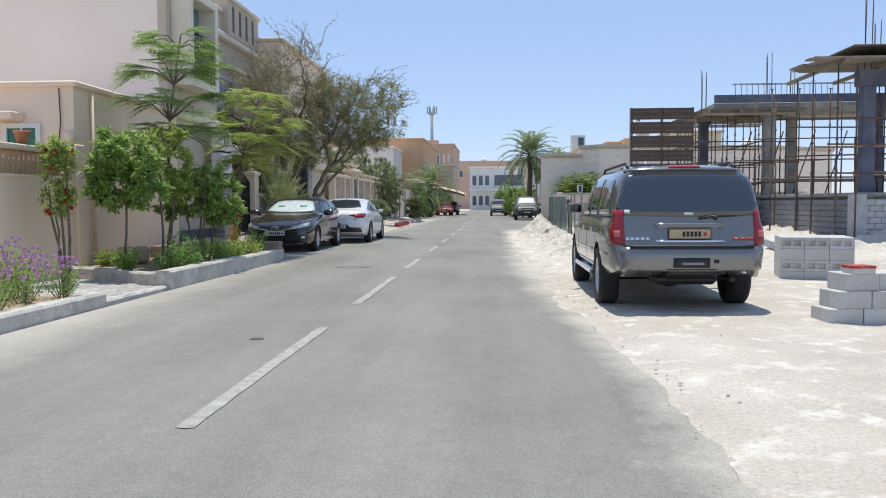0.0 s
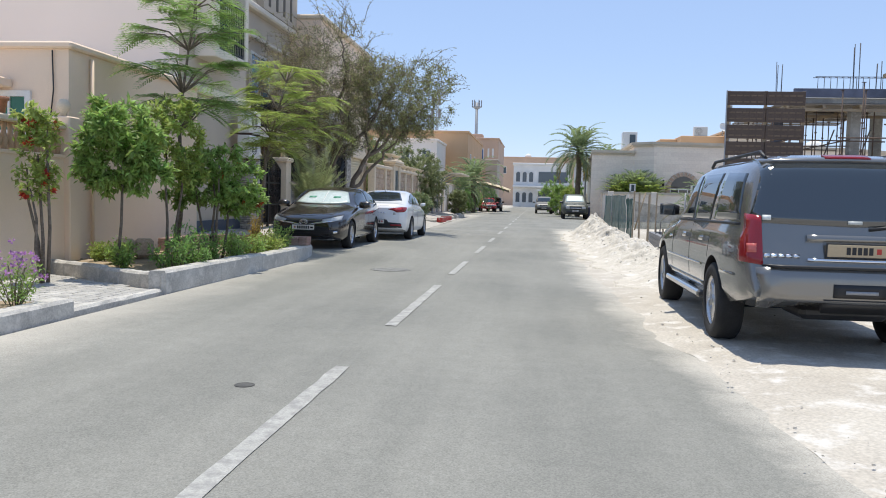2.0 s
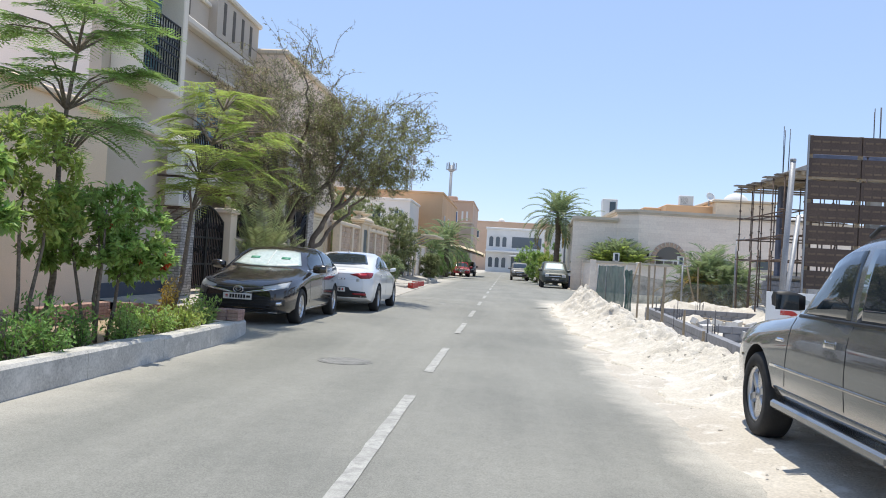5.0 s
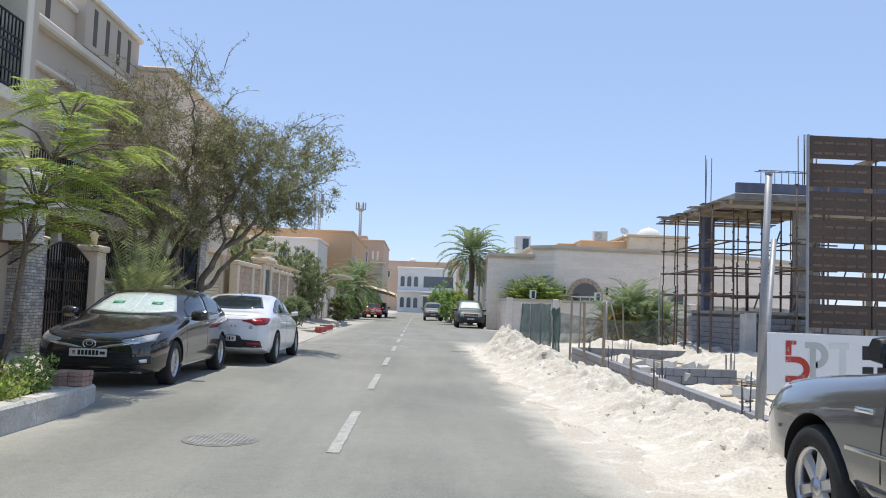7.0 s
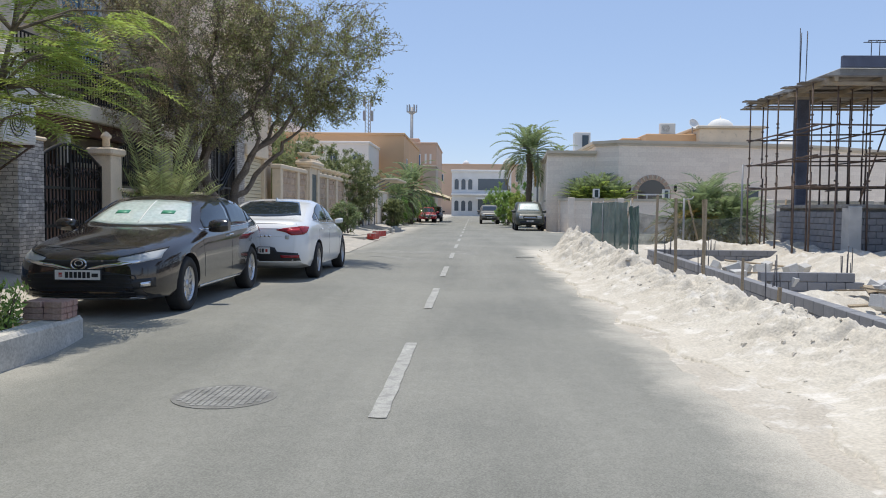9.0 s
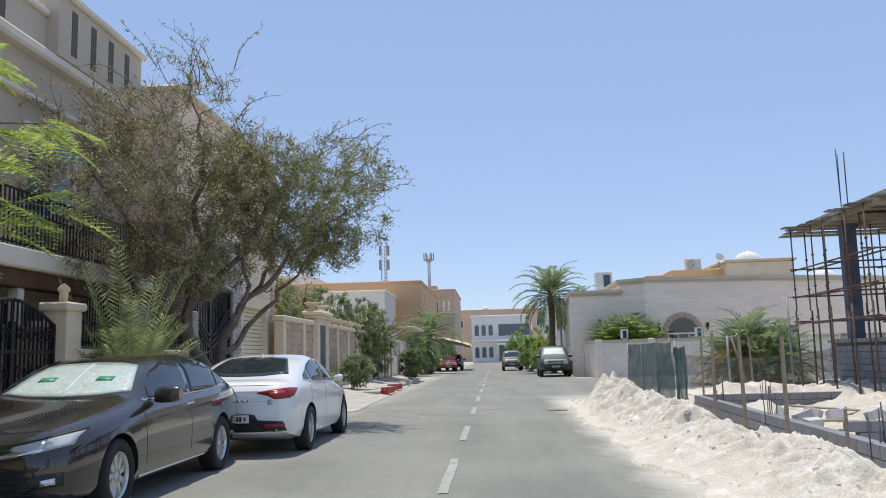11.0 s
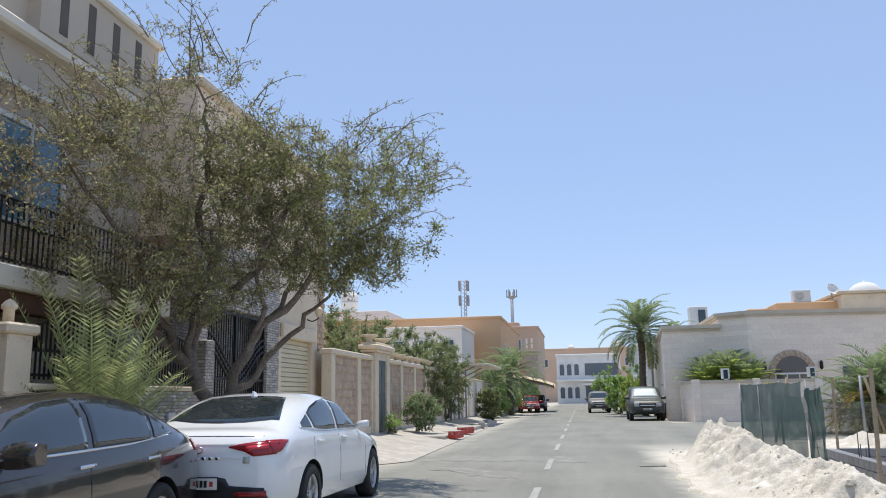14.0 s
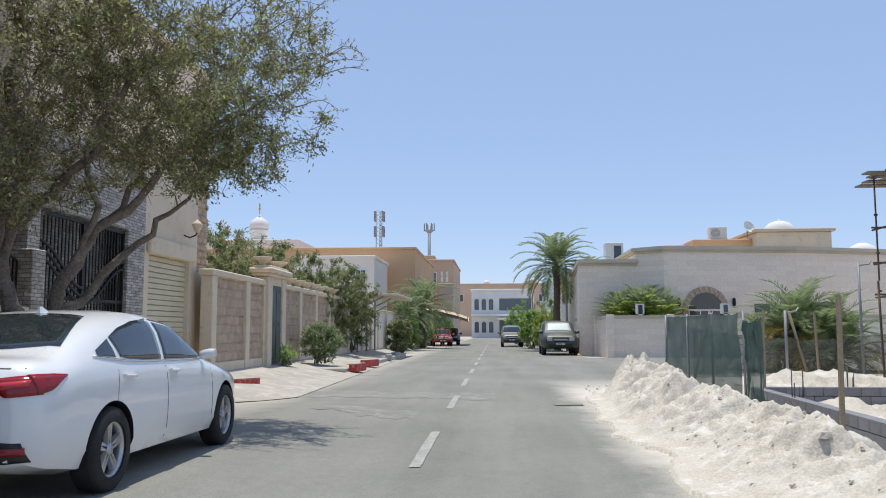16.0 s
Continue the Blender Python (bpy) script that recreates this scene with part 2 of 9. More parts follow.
def woven(name, colour, open_part):
    """Shade netting: a loose weave that lets part of the light and view through."""
    m = material(name, colour, 0.85, 0, 0.3, 2, 120, 0.3)
    n, l = m.node_tree.nodes, m.node_tree.links
    co, big = n.new("ShaderNodeTexCoord"), n.new("ShaderNodeTexNoise")
    big.inputs["Scale"].default_value, big.inputs["Detail"].default_value = 3.0, 5
    l.new(co.outputs["Object"], big.inputs["Vector"])
    r = n.new("ShaderNodeMapRange")
    r.inputs["From Min"].default_value, r.inputs["From Max"].default_value = 0.3, 0.7
    r.inputs["To Min"].default_value, r.inputs["To Max"].default_value = open_part * 0.6, open_part * 1.4
    l.new(big.outputs["Fac"], r.inputs["Value"])
    gap, thread, mx = n.new("ShaderNodeBsdfTransparent"), n.new("ShaderNodeBsdfTranslucent"), n.new("ShaderNodeMixShader")
    thread.inputs["Color"].default_value = (*colour, 1)
    cloth = n.new("ShaderNodeMixShader")
    cloth.inputs[0].default_value = 0.4
    l.new(n["Principled BSDF"].outputs[0], cloth.inputs[1])
    l.new(thread.outputs[0], cloth.inputs[2])
    l.new(r.outputs["Result"], mx.inputs[0])
    l.new(cloth.outputs[0], mx.inputs[1])
    l.new(gap.outputs[0], mx.inputs[2])
    l.new(mx.outputs[0], n["Material Output"].inputs["Surface"])
    return m


ASPHALT = road_surface()
SAND = material("sand", (0.58, 0.535, 0.46), 0.95, 0, 0.16, 0.9, 38, 0.9, (0.45, 0.405, 0.34), wear=0.3, wear_colour=(0.66, 0.63, 0.58))
HEAP = material("excavated_sand", (0.62, 0.575, 0.495), 0.97, 0, 0.15, 1.1, 34, 1.0, (0.54, 0.49, 0.41), wear=0.3, wear_colour=(0.7, 0.665, 0.61))
EARTH = material("garden_earth", (0.44, 0.34, 0.235), 0.95, 0, 0.22, 1.5, 35, 0.7, (0.31, 0.235, 0.15))
LINE = material("lane_paint", (0.47, 0.465, 0.43), 0.8, 0, 0.18, 3, 90, 0.3, (0.36, 0.355, 0.325), wear=0.55, wear_colour=(0.27, 0.265, 0.25))
CONCRETE = material("concrete", (0.48, 0.465, 0.43), 0.9, 0, 0.2, 1.3, 40, 0.5, (0.29, 0.28, 0.26), wear=0.35, wear_colour=(0.5, 0.48, 0.44))
KERB = material("kerb_concrete", (0.6, 0.58, 0.53), 0.9, 0, 0.18, 1.6, 40, 0.6, (0.42, 0.4, 0.365), wear=0.35, wear_colour=(0.64, 0.61, 0.56))
SLABS = material("paving_concrete", (0.47, 0.44, 0.39), 0.9, 0, 0.14, 0.8, 40, 0.4, (0.38, 0.35, 0.3), wear=0.4, wear_colour=(0.54, 0.49, 0.42))
PALE_SETT = material("pale_setts", (0.55, 0.53, 0.49), 0.85, 0, 0.15, 2, 40, 0.4, spread=0.25)
BLOCK = material("grey_block", (0.27, 0.275, 0.295), 0.92, 0, 0.13, 2.5, 60, 0.6, spread=0.16)
BLOCK_PALE = material("pale_block", (0.6, 0.59, 0.57), 0.92, 0, 0.12, 2.5, 60, 0.6, spread=0.12)
MORTAR = material("mortar", (0.4, 0.39, 0.37), 0.95, 0, 0.2, 3, 50, 0.6)
BRICK = material("brick_paver", (0.36, 0.2, 0.16), 0.9, 0, 0.2, 4, 50, 0.5, (0.45, 0.33, 0.28), spread=0.25)
BALUSTER = material("ochre_baluster", (0.55, 0.37, 0.23), 0.9, 0, 0.08, 1.0, 60, 0.25, (0.47, 0.31, 0.19))
BEIGE = material("beige_render", (0.87, 0.69, 0.53), 0.9, 0, 0.06, 0.5, 60, 0.25, (0.82, 0.64, 0.48))
BEIGE_PALE = material("pale_render", (0.86, 0.77, 0.69), 0.9, 0, 0.05, 0.4, 60, 0.2, (0.82, 0.73, 0.65))
TAUPE = material("taupe_render", (0.55, 0.475, 0.385), 0.9, 0, 0.07, 0.5, 60, 0.25, (0.49, 0.42, 0.34))
TAUPE_TRIM = material("cream_trim", (0.78, 0.71, 0.6), 0.85, 0, 0.06, 0.8, 60, 0.2)
CREAM = material("cream_stone", (0.76, 0.63, 0.47), 0.88, 0, 0.09, 1.2, 45, 0.35, (0.66, 0.56, 0.43), wear=0.15, wear_colour=(0.5, 0.42, 0.32))
ROCKFACE = material("rock_faced_stone", (0.6, 0.46, 0.34), 0.92, 0, 0.2, 3, 30, 0.9, (0.46, 0.34, 0.25), spread=0.16)
LEDGE = stone_courses("ledge_stone", ((0.54, 0.5, 0.455), (0.31, 0.29, 0.27), (0.18, 0.165, 0.15)), 0.19, 0.06, 0.006, 0.65, 1.0, 0.05)
VILLA = stone_courses("villa_stone", ((0.86, 0.75, 0.63), (0.79, 0.68, 0.57), (0.75, 0.64, 0.53)), 1.3, 0.3, 0.008, 0.14, 0.25)
VILLA_TRIM = material("villa_trim", (0.62, 0.54, 0.43), 0.88, 0, 0.08, 0.9, 45, 0.3)
OCHRE = material("ochre_render", (0.66, 0.42, 0.24), 0.9, 0, 0.06, 0.3, 40, 0.2, (0.58, 0.37, 0.21))
ROSE = material("rose_render", (0.62, 0.44, 0.32), 0.9, 0, 0.06, 0.3, 40, 0.2)
WHITE = material("white_render", (0.78, 0.77, 0.74), 0.85, 0, 0.05, 0.6, 40, 0.2, (0.7, 0.69, 0.66))
IRON = material("dark_iron", (0.03, 0.028, 0.027), 0.5, 0.4, 0.2, 4, 60, 0.2)
IRON_BROWN = material("brown_iron", (0.33, 0.21, 0.165), 0.5, 0.3, 0.2, 4, 60, 0.2)
STEEL = material("galvanised_steel", (0.36, 0.37, 0.39), 0.55, 0.35, 0.12, 4, 60, 0.15)
RUST = material("rusted_steel", (0.2, 0.14, 0.11), 0.8, 0.2, 0.3, 6, 60, 0.5, (0.12, 0.09, 0.075))
REBAR = material("rebar", (0.13, 0.13, 0.15), 0.7, 0.5, 0.25, 8, 90, 0.4)
TIMBER = material("formwork_timber", (0.4, 0.31, 0.2), 0.85, 0, 0.25, 3, 50, 0.5, (0.28, 0.23, 0.17), spread=0.25)
WEATHERED = material("weathered_board", (0.3, 0.26, 0.215), 0.88, 0, 0.22, 2.5, 50, 0.4, (0.2, 0.175, 0.15), spread=0.25)
PLY = material("film_faced_board", (0.07, 0.045, 0.034), 0.6, 0, 0.2, 3, 60, 0.2, (0.1, 0.068, 0.05), spread=0.12)
PLY_MARK = material("board_print", (0.19, 0.135, 0.09), 0.7, 0, 0.2, 5, 60, 0.1)
NET = woven("shade_net", (0.1, 0.18, 0.165), 0.2)
ROLLER = material("cream_roller_door", (0.68, 0.6, 0.42), 0.5, 0.0, 0.06, 1, 40, 0.1)
RUBBER = material("tyre_rubber", (0.025, 0.025, 0.026), 0.85, 0, 0.2, 6, 80, 0.3)
PLASTIC = material("black_plastic", (0.02, 0.02, 0.022), 0.5, 0, 0.15, 4, 120, 0.1)
ALLOY = material("alloy", (0.6, 0.6, 0.61), 0.28, 0.9, 0.06, 4, 60, 0.05)
CHROME = material("chrome", (0.75, 0.75, 0.76), 0.1, 1.0, 0.03, 4, 60, 0.0)
GLASS = clear("car_glass", (0.018, 0.026, 0.033), ior=2.0)
PANE = clear("window_pane", (0.04, 0.06, 0.075), 0.05)
LAMP_RED = clear("red_lamp", (0.26, 0.01, 0.016), 0.1)
LAMP_CLEAR = clear("clear_lamp", (0.42, 0.44, 0.46), 0.06)
PLATE_WHITE = material("plate_white", (0.75, 0.74, 0.7), 0.5, 0, 0.04, 5, 60, 0.05)
PLATE_BUFF = material("plate_buff", (0.52, 0.4, 0.25), 0.5, 0, 0.04, 5, 60, 0.05)
RED = material("red_paint", (0.55, 0.05, 0.035), 0.6, 0, 0.12, 4, 60, 0.2, wear=0.25)
BLACK = material("black_paint", (0.015, 0.015, 0.017), 0.5, 0, 0.1, 4, 60, 0.1)
GREY_PRINT = material("grey_print", (0.5, 0.52, 0.5), 0.5, 0, 0.05, 4, 60, 0.05)
PALE_PRINT = material("pale_print", (0.7, 0.73, 0.71), 0.5, 0, 0.05, 4, 60, 0.05)
SIGN_WHITE = material("sign_white", (0.8, 0.8, 0.79), 0.45, 0, 0.03, 2, 60, 0.05)
SUNSHADE = material("sunshade_foil", (0.6, 0.66, 0.62), 0.35, 0.0, 0.15, 6, 20, 0.6, (0.45, 0.56, 0.52), 1.0)
GREEN_MARK = material("green_mark", (0.05, 0.28, 0.17), 0.5, 0, 0.05, 4, 60, 0.05)
BARK = material("bark", (0.26, 0.21, 0.165), 0.95, 0, 0.3, 5, 30, 1.0, (0.15, 0.12, 0.095))
PALM_BARK = material("palm_bark", (0.22, 0.175, 0.125), 0.95, 0, 0.3, 6, 25, 1.0, (0.12, 0.095, 0.07))
LEAF_DUSTY = leafy("dusty_leaf", (0.33, 0.315, 0.165), 0.5)
LEAF_OLIVE = leafy("olive_leaf", (0.29, 0.325, 0.115), 0.45)
LEAF_DRY = leafy("dry_leaf", (0.38, 0.3, 0.205), 0.4)
LEAF_GREEN = leafy("green_leaf", (0.31, 0.44, 0.12), 0.4)
LEAF_FRESH = leafy("fresh_leaf", (0.37, 0.45, 0.115), 0.35)
LEAF_DARK = leafy("dark_leaf", (0.2, 0.34, 0.09), 0.4)
LEAF_PALM = leafy("palm_leaf", (0.25, 0.31, 0.15), 0.4)
LEAF_FERN = leafy("fern_leaf", (0.26, 0.38, 0.11), 0.4)
LEAF_REED = leafy("reed_leaf", (0.46, 0.5, 0.23), 0.4)
LEAF_GOLD = leafy("yellowing_leaf", (0.42, 0.3, 0.08), 0.35)
LEAF_OLEANDER = leafy("oleander_leaf", (0.24, 0.27, 0.12), 0.4)
PETAL_PURPLE = leafy("purple_petal", (0.52, 0.28, 0.55), 0.35)
PETAL_RED = leafy("red_petal", (0.62, 0.09, 0.05), 0.35)
ROOF_TERRACOTTA = material("terracotta", (0.5, 0.23, 0.13), 0.85, 0, 0.15, 3, 40, 0.3)

# ---- mesh helpers ----


class Shape:
    """Gathers vertices and faces for one mesh."""

    def __init__(self):
        self.v, self.f, self.smooth = [], [], []

    def add(self, verts, faces, smooth=False):
        k = len(self.v)
        self.v += [tuple(p) for p in verts]
        self.f += [tuple(i + k for i in f) for f in faces]
        self.smooth += [smooth] * len(faces)
        return self

    def box(self, x0, y0, z0, x1, y1, z1, c=0.0):
        """A box; c: its chamfer."""
        c = min(c, (x1 - x0) / 2.2, (y1 - y0) / 2.2, (z1 - z0) / 2.2)
        if c <= 0:
            v = [(x, y, z) for z in (z0, z1) for x, y in ((x0, y0), (x1, y0), (x1, y1), (x0, y1))]
            return self.add(v, [(3, 2, 1, 0), (4, 5, 6, 7), (0, 1, 5, 4), (1, 2, 6, 5), (2, 3, 7, 6), (3, 0, 4, 7)])
        rings = []
        for z, i in ((z0, c), (z0 + c, 0), (z1 - c, 0), (z1, c)):
            a, b, d, e = x0 + i, y0 + i, x1 - i, y1 - i
            k = c if not i else c * 0.5
            rings.append([(a + k, b, z), (d - k, b, z), (d, b + k, z), (d, e - k, z), (d - k, e, z), (a + k, e, z), (a, e - k, z), (a, b + k, z)])
        return self.loft(rings, True, True)

    def loft(self, rings, closed=True, caps=False, smooth=False):
        n = len(rings[0])
        k = len(self.v)
        for r in rings:
            self.v += [tuple(p) for p in r]
        for a in range(len(rings) - 1):
            for b in range(n if closed else n - 1):
                c = (b + 1) % n
                self.f.append((k + a * n + b, k + a * n + c, k + a * n + n + c, k + a * n + n + b))
                self.smooth.append(smooth)
        if caps:
            self.f.append(tuple(k + i for i in reversed(range(n))))
            self.f.append(tuple(k + (len(rings) - 1) * n + i for i in range(n)))
            self.smooth += [False, False]
        return self

    def tube(self, points, radii, n=6, caps=True, smooth=True):
        """A tube along points."""
        if not isinstance(radii, (list, tuple)):
            radii = [radii] * len(points)
        pts = [Vector(p) for p in points]
        rings, side = [], None
        for i, p in enumerate(pts):
            d = (pts[min(i + 1, len(pts) - 1)] - pts[max(i - 1, 0)]).normalized()
            if side is None:
                side = d.orthogonal().normalized()
            side = (side - d * side.dot(d)).normalized()
            up = d.cross(side)
            rings.append([p + radii[i] * (side * math.cos(2 * math.pi * k / n) + up * math.sin(2 * math.pi * k / n)) for k in range(n)])
        return self.loft(rings, True, caps, smooth)

    def lathe(self, profile, centre=(0, 0, 0), axis="z", n=16, smooth=True):
        """Turns a profile of (radius, height) about an axis."""
        rings = []
        for r, h in profile:
            ring = []
            for k in range(n):
                a = 2 * math.pi * k / n
                c, s = r * math.cos(a), r * math.sin(a)
                q = (c, s, h) if axis == "z" else (h, c, s) if axis == "x" else (s, h, c)
                ring.append((centre[0] + q[0], centre[1] + q[1], centre[2] + q[2]))
            rings.append(ring)
        return self.loft(rings, True, profile[0] != profile[-1], smooth)

    def prism(self, outline, axis, a, b):
        """Extrudes a flat outline along an axis from a to b."""
        put = {"x": lambda u, v, w: (w, u, v), "y": lambda u, v, w: (u, w, v), "z": lambda u, v, w: (u, v, w)}[axis]
        return self.loft([[put(u, v, a) for u, v in outline], [put(u, v, b) for u, v in outline]], True, True)

    def grid(self, nx, ny, fn, smooth=True, thick=None):
        k = len(self.v)
        self.v += [tuple(fn(i / nx, j / ny)) for j in range(ny + 1) for i in range(nx + 1)]
        for j in range(ny):
            for i in range(nx):
                a = k + j * (nx + 1) + i
                self.f.append((a, a + 1, a + nx + 2, a + nx + 1))
                self.smooth.append(smooth)
        return self

    def moved(self, m):
        self.v = [tuple(m @ Vector(p)) for p in self.v]
        return self

    def mesh(self, name, mat):
        me = bpy.data.meshes.new(name)
        me.from_pydata(self.v, [], self.f)
        me.materials.append(mat)
        me.polygons.foreach_set("use_smooth", self.smooth)
        me.update()
        return me


def fix_normals(me):
    bm = bmesh.new()
    bm.from_mesh(me)
    bmesh.ops.recalc_face_normals(bm, faces=bm.faces)
    bm.to_mesh(me)
    bm.free()


def part(name, shape, mat, parent, label=""):
    me = shape.mesh(name, mat)
    if len(me.polygons) < 3000:
        fix_normals(me)
    ob = new(name, me)
    ob.parent = parent
    if label:
        ob["label"] = label
    return ob


def thing(name, label, category, x=0, y=0, z=0, turn=0, group="", kind=""):
    ob = new(name)
    ob.empty_display_size = 0.2
    ob.matrix_world = pose(x, y, z, 0, 0, turn)
    return tagged(ob, label, category, group, kind)


def solid(name, shape, mat, label, category, group="", kind="", x=0, y=0, z=0, turn=0):
    """A thing of one mesh."""
    me = shape.mesh(name, mat)
    if len(me.polygons) < 3000:
        fix_normals(me)
    ob = new(name, me)
    ob.matrix_world = pose(x, y, z, 0, 0, turn)
    return tagged(ob, label, category, group, kind)


def lerp(table, x):
    """Piecewise linear reading of a table of (x, value)."""
    if x <= table[0][0]:
        return table[0][1]
    for (a, p), (b, q) in zip(table, table[1:]):
        if x <= b:
            return p + (q - p) * (x - a) / (b - a)
    return table[-1][1]


def fbm(x, y, z=0.0, octaves=4):
    return noise.fractal(Vector((x, y, z)), 0.9, 2.1, octaves)

# ---- ground, road, pavements ----


def ease(t):
    t = max(0.0, min(1.0, t))
    return t * t * (3 - 2 * t)


def plot_dip(x, y):
    """How far the building plot is dug out below the road."""
    return 0.5 * ease((x - 2.3) / 0.8) * ease((9.0 - x) / 2.0) * ease((y - 20.2) / 0.8) * ease((41.8 - y) / 1.2)


def ground_sheet():
    s = Shape()
    edges = [-1500, -300, -80, -30, -12, 0, 1.7, 2.3, 9.5, 10, 12, 30, 60, 120, 300, 1500]
    ys = [-1500, -300, -60, -20, 0, 19.5, 20.2, 41.8, 42.5, 60, 80, 120, 200, 400, 2500]

    def at(u, v):
        x, y = edges[round(u * (len(edges) - 1))], ys[round(v * (len(ys) - 1))]
        return (x, y, -0.75 if 2.2 < x < 9.6 and 20 < y < 42 else -0.06)

    s.grid(len(edges) - 1, len(ys) - 1, at, False)
    solid("ground", s, SAND, "pale sandy ground reaching the horizon", "ground", kind="structure")


def road_edge(y):
    """Where the asphalt ends under the sand."""
    return lerp([(-10, 1.35), (6, 1.25), (12, 0.9), (20, 0.55), (30, 0.75), (40, 1.5), (46, 3.2), (200, 3.4)], y) + 0.22 * fbm(y * 0.45, 3.1)


def road_left(y):
    return lerp([(-10, -5.72), (21.3, -5.62), (22, -7.4), (36, -7.2), (39, -5.6), (60, -6.1), (75, -7.6), (200, -8.6)], y)


def apron_rise(x, y):
    """The parking apron before the gates lies a little higher than the road."""
    return 0.13 * ease((-2.9 - x) / 1.5) * ease((y - 20.2) / 1.6) * ease((38.5 - y) / 4.0)


def road_z(x, y):
    """Height of the asphalt: a slight crown, and the rise of the apron."""
    a, b = road_left(y), road_edge(y) + 0.3
    return -0.03 * abs((x - a) / (b - a) - 0.5) + apron_rise(x, y)


def road():
    s = Shape()
    n = 460

    def at(u, v):
        y = -30 + 230 * v
        x = road_left(y) * (1 - u) + (road_edge(y) + 0.3) * u
        return (x, y, -0.03 * abs(u - 0.5) + apron_rise(x, y))

    s.grid(36, n, at)
    solid("road", s, ASPHALT, "worn pale grey asphalt road dusted with sand", "road", kind="structure")
    # a side street runs off to the right behind the building site
    s = Shape()
    s.grid(6, 6, lambda u, v: (2.8 + 60 * u, 47.5 + 17.5 * v, -0.012))
    solid("side_road", s, ASPHALT, "sandy asphalt side street", "road", kind="structure")


def lane_dashes():
    spans = [(-3.2, 0.6), (5.6, 9.8), (12.0, 16.3), (18.28, 21.45), (24.48, 27.5), (30.1, 33.1), (36.5, 39.55), (42.7, 45.8), (49, 52), (55.2, 58.2), (61.4, 64.4), (67.6, 70.6), (74, 77), (80, 83), (86, 89), (92, 95), (99, 102), (106, 109), (114, 117), (122, 125)]
    for a, b in spans:
        s = Shape()
        n = 14
        off = random.random() * 50

        def at(u, v, a=a, b=b, off=off):
            y = a + (b - a) * v
            return (-2.185 + 0.125 * u + (0.012 * fbm(y * 3, off + u * 4)), y + 0.03 * fbm(u * 3, off) * (1 if v in (0, 1) else 0), 0.006)

        s.grid(2, n, at, False)
        solid("lane_dash", s, LINE, "worn whitish centre line dash on the asphalt", "road marking", group="centre line dashes", kind="structure")


def road_repairs():
    """Trench repairs across the road and stray dabs of marking paint."""
    worn = material("trench_repair", (0.27, 0.267, 0.24), 0.9, 0, 0.14, 1.2, 90, 0.4, (0.22, 0.217, 0.195), wear=0.3, wear_colour=(0.34, 0.33, 0.295))
    rng = random.Random(71)
    for x0, y0, x1, y1, half in REPAIRS:
        s = Shape()
        off = rng.random() * 40

        def at(u, v):
            e = half * (2 * v - 1) * (0.75 + 0.5 * fbm(u * 7, off + (9 if v > 0.5 else 0)))
            x = x0 + (x1 - x0) * u
            y = y0 + (y1 - y0) * u + e
            return (x, y, road_z(x, y) + 0.004)

        s.grid(40, 4, at, False)
        solid("road_patch", s, worn, "pale sandy trench repair crossing the asphalt", "road patch", group="trench repairs", kind="structure")
    for x0, x1, y0, y1 in DABS:
        s = Shape()
        s.grid(6, 3, lambda u, v: (x0 + (x1 - x0) * u, y0 + (y1 - y0) * v + 0.03 * fbm(u * 5, v * 3, x0), 0.005), False)
        solid("paint_dab", s, worn, "faded dab of whitish marking paint on the asphalt", "road marking", group="paint dabs", kind="structure")


REPAIRS = ((-5.6, 40.2, -1.3, 39.3, 1.2), (-4.4, 35.9, -2.6, 35.4, 0.8))
DABS = ((-0.15, 0.4, 37.3, 37.65),)


def sand_verge():
    """The sandy shoulder on the building side, with its ragged edge over the asphalt."""
    s = Shape()

    def at(u, v):
        y = -20 + 68 * v
        x0 = road_edge(y) - 0.1
        x = x0 + (22 - x0) * u ** 1.8
        z = -0.015 + 0.05 * min(1, (x - x0) / 0.6) + 0.03 * fbm(x * 0.8, y * 0.8) * min(1, (x - x0) / 1.5) + 0.012 * fbm(x * 5, y * 5)
        return (x, y, z - plot_dip(x, y))

    s.grid(90, 300, at)
    solid("sand_verge", s, SAND, "pale sandy road shoulder with tyre tracks", "sand", kind="structure")


def heap_height(x, y):
    """The long ridge of dug-out sand."""
    crest = lerp([(15.5, 2.3), (20, 2.05), (26, 1.8), (32, 1.72), (38, 1.85), (43, 2.0)], y)
    half = lerp([(15.2, 0.3), (17, 0.9), (24, 0.98), (32, 0.98), (39, 0.98), (43, 0.2)], y)
    top = lerp([(15.2, 0.0), (17.5, 0.26), (21, 0.3), (26, 0.32), (30, 0.36), (34, 0.5), (37, 0.64), (40, 0.72), (42, 0.42), (43.3, 0.0)], y)
    d = abs(x - crest + 0.35 * fbm(y * 0.5, 7.0)) / max(half, 0.05)
    mound = 1 + 0.5 * fbm(y * 0.62, 4.0) + 0.28 * fbm(x * 0.9, y * 0.75, 1.0) + 0.14 * fbm(x * 2.4, y * 2.4, 5.0)
    h = top * max(0.0, 1 - d) ** 1.05 * max(0.35, mound)
    h += 0.05 * max(0.0, 1 - d * 0.75) ** 0.5 * min(1.0, top * 4)
    crumb = 1 - 2.2 * abs(fbm(x * 2.0, y * 2.0, 6.0))
    h += (0.1 * crumb + 0.05 * fbm(x * 6, y * 6, 2.0) + 0.028 * fbm(x * 15, y * 15, 3.0, 3)) * min(1, h * 3.2)
    return h


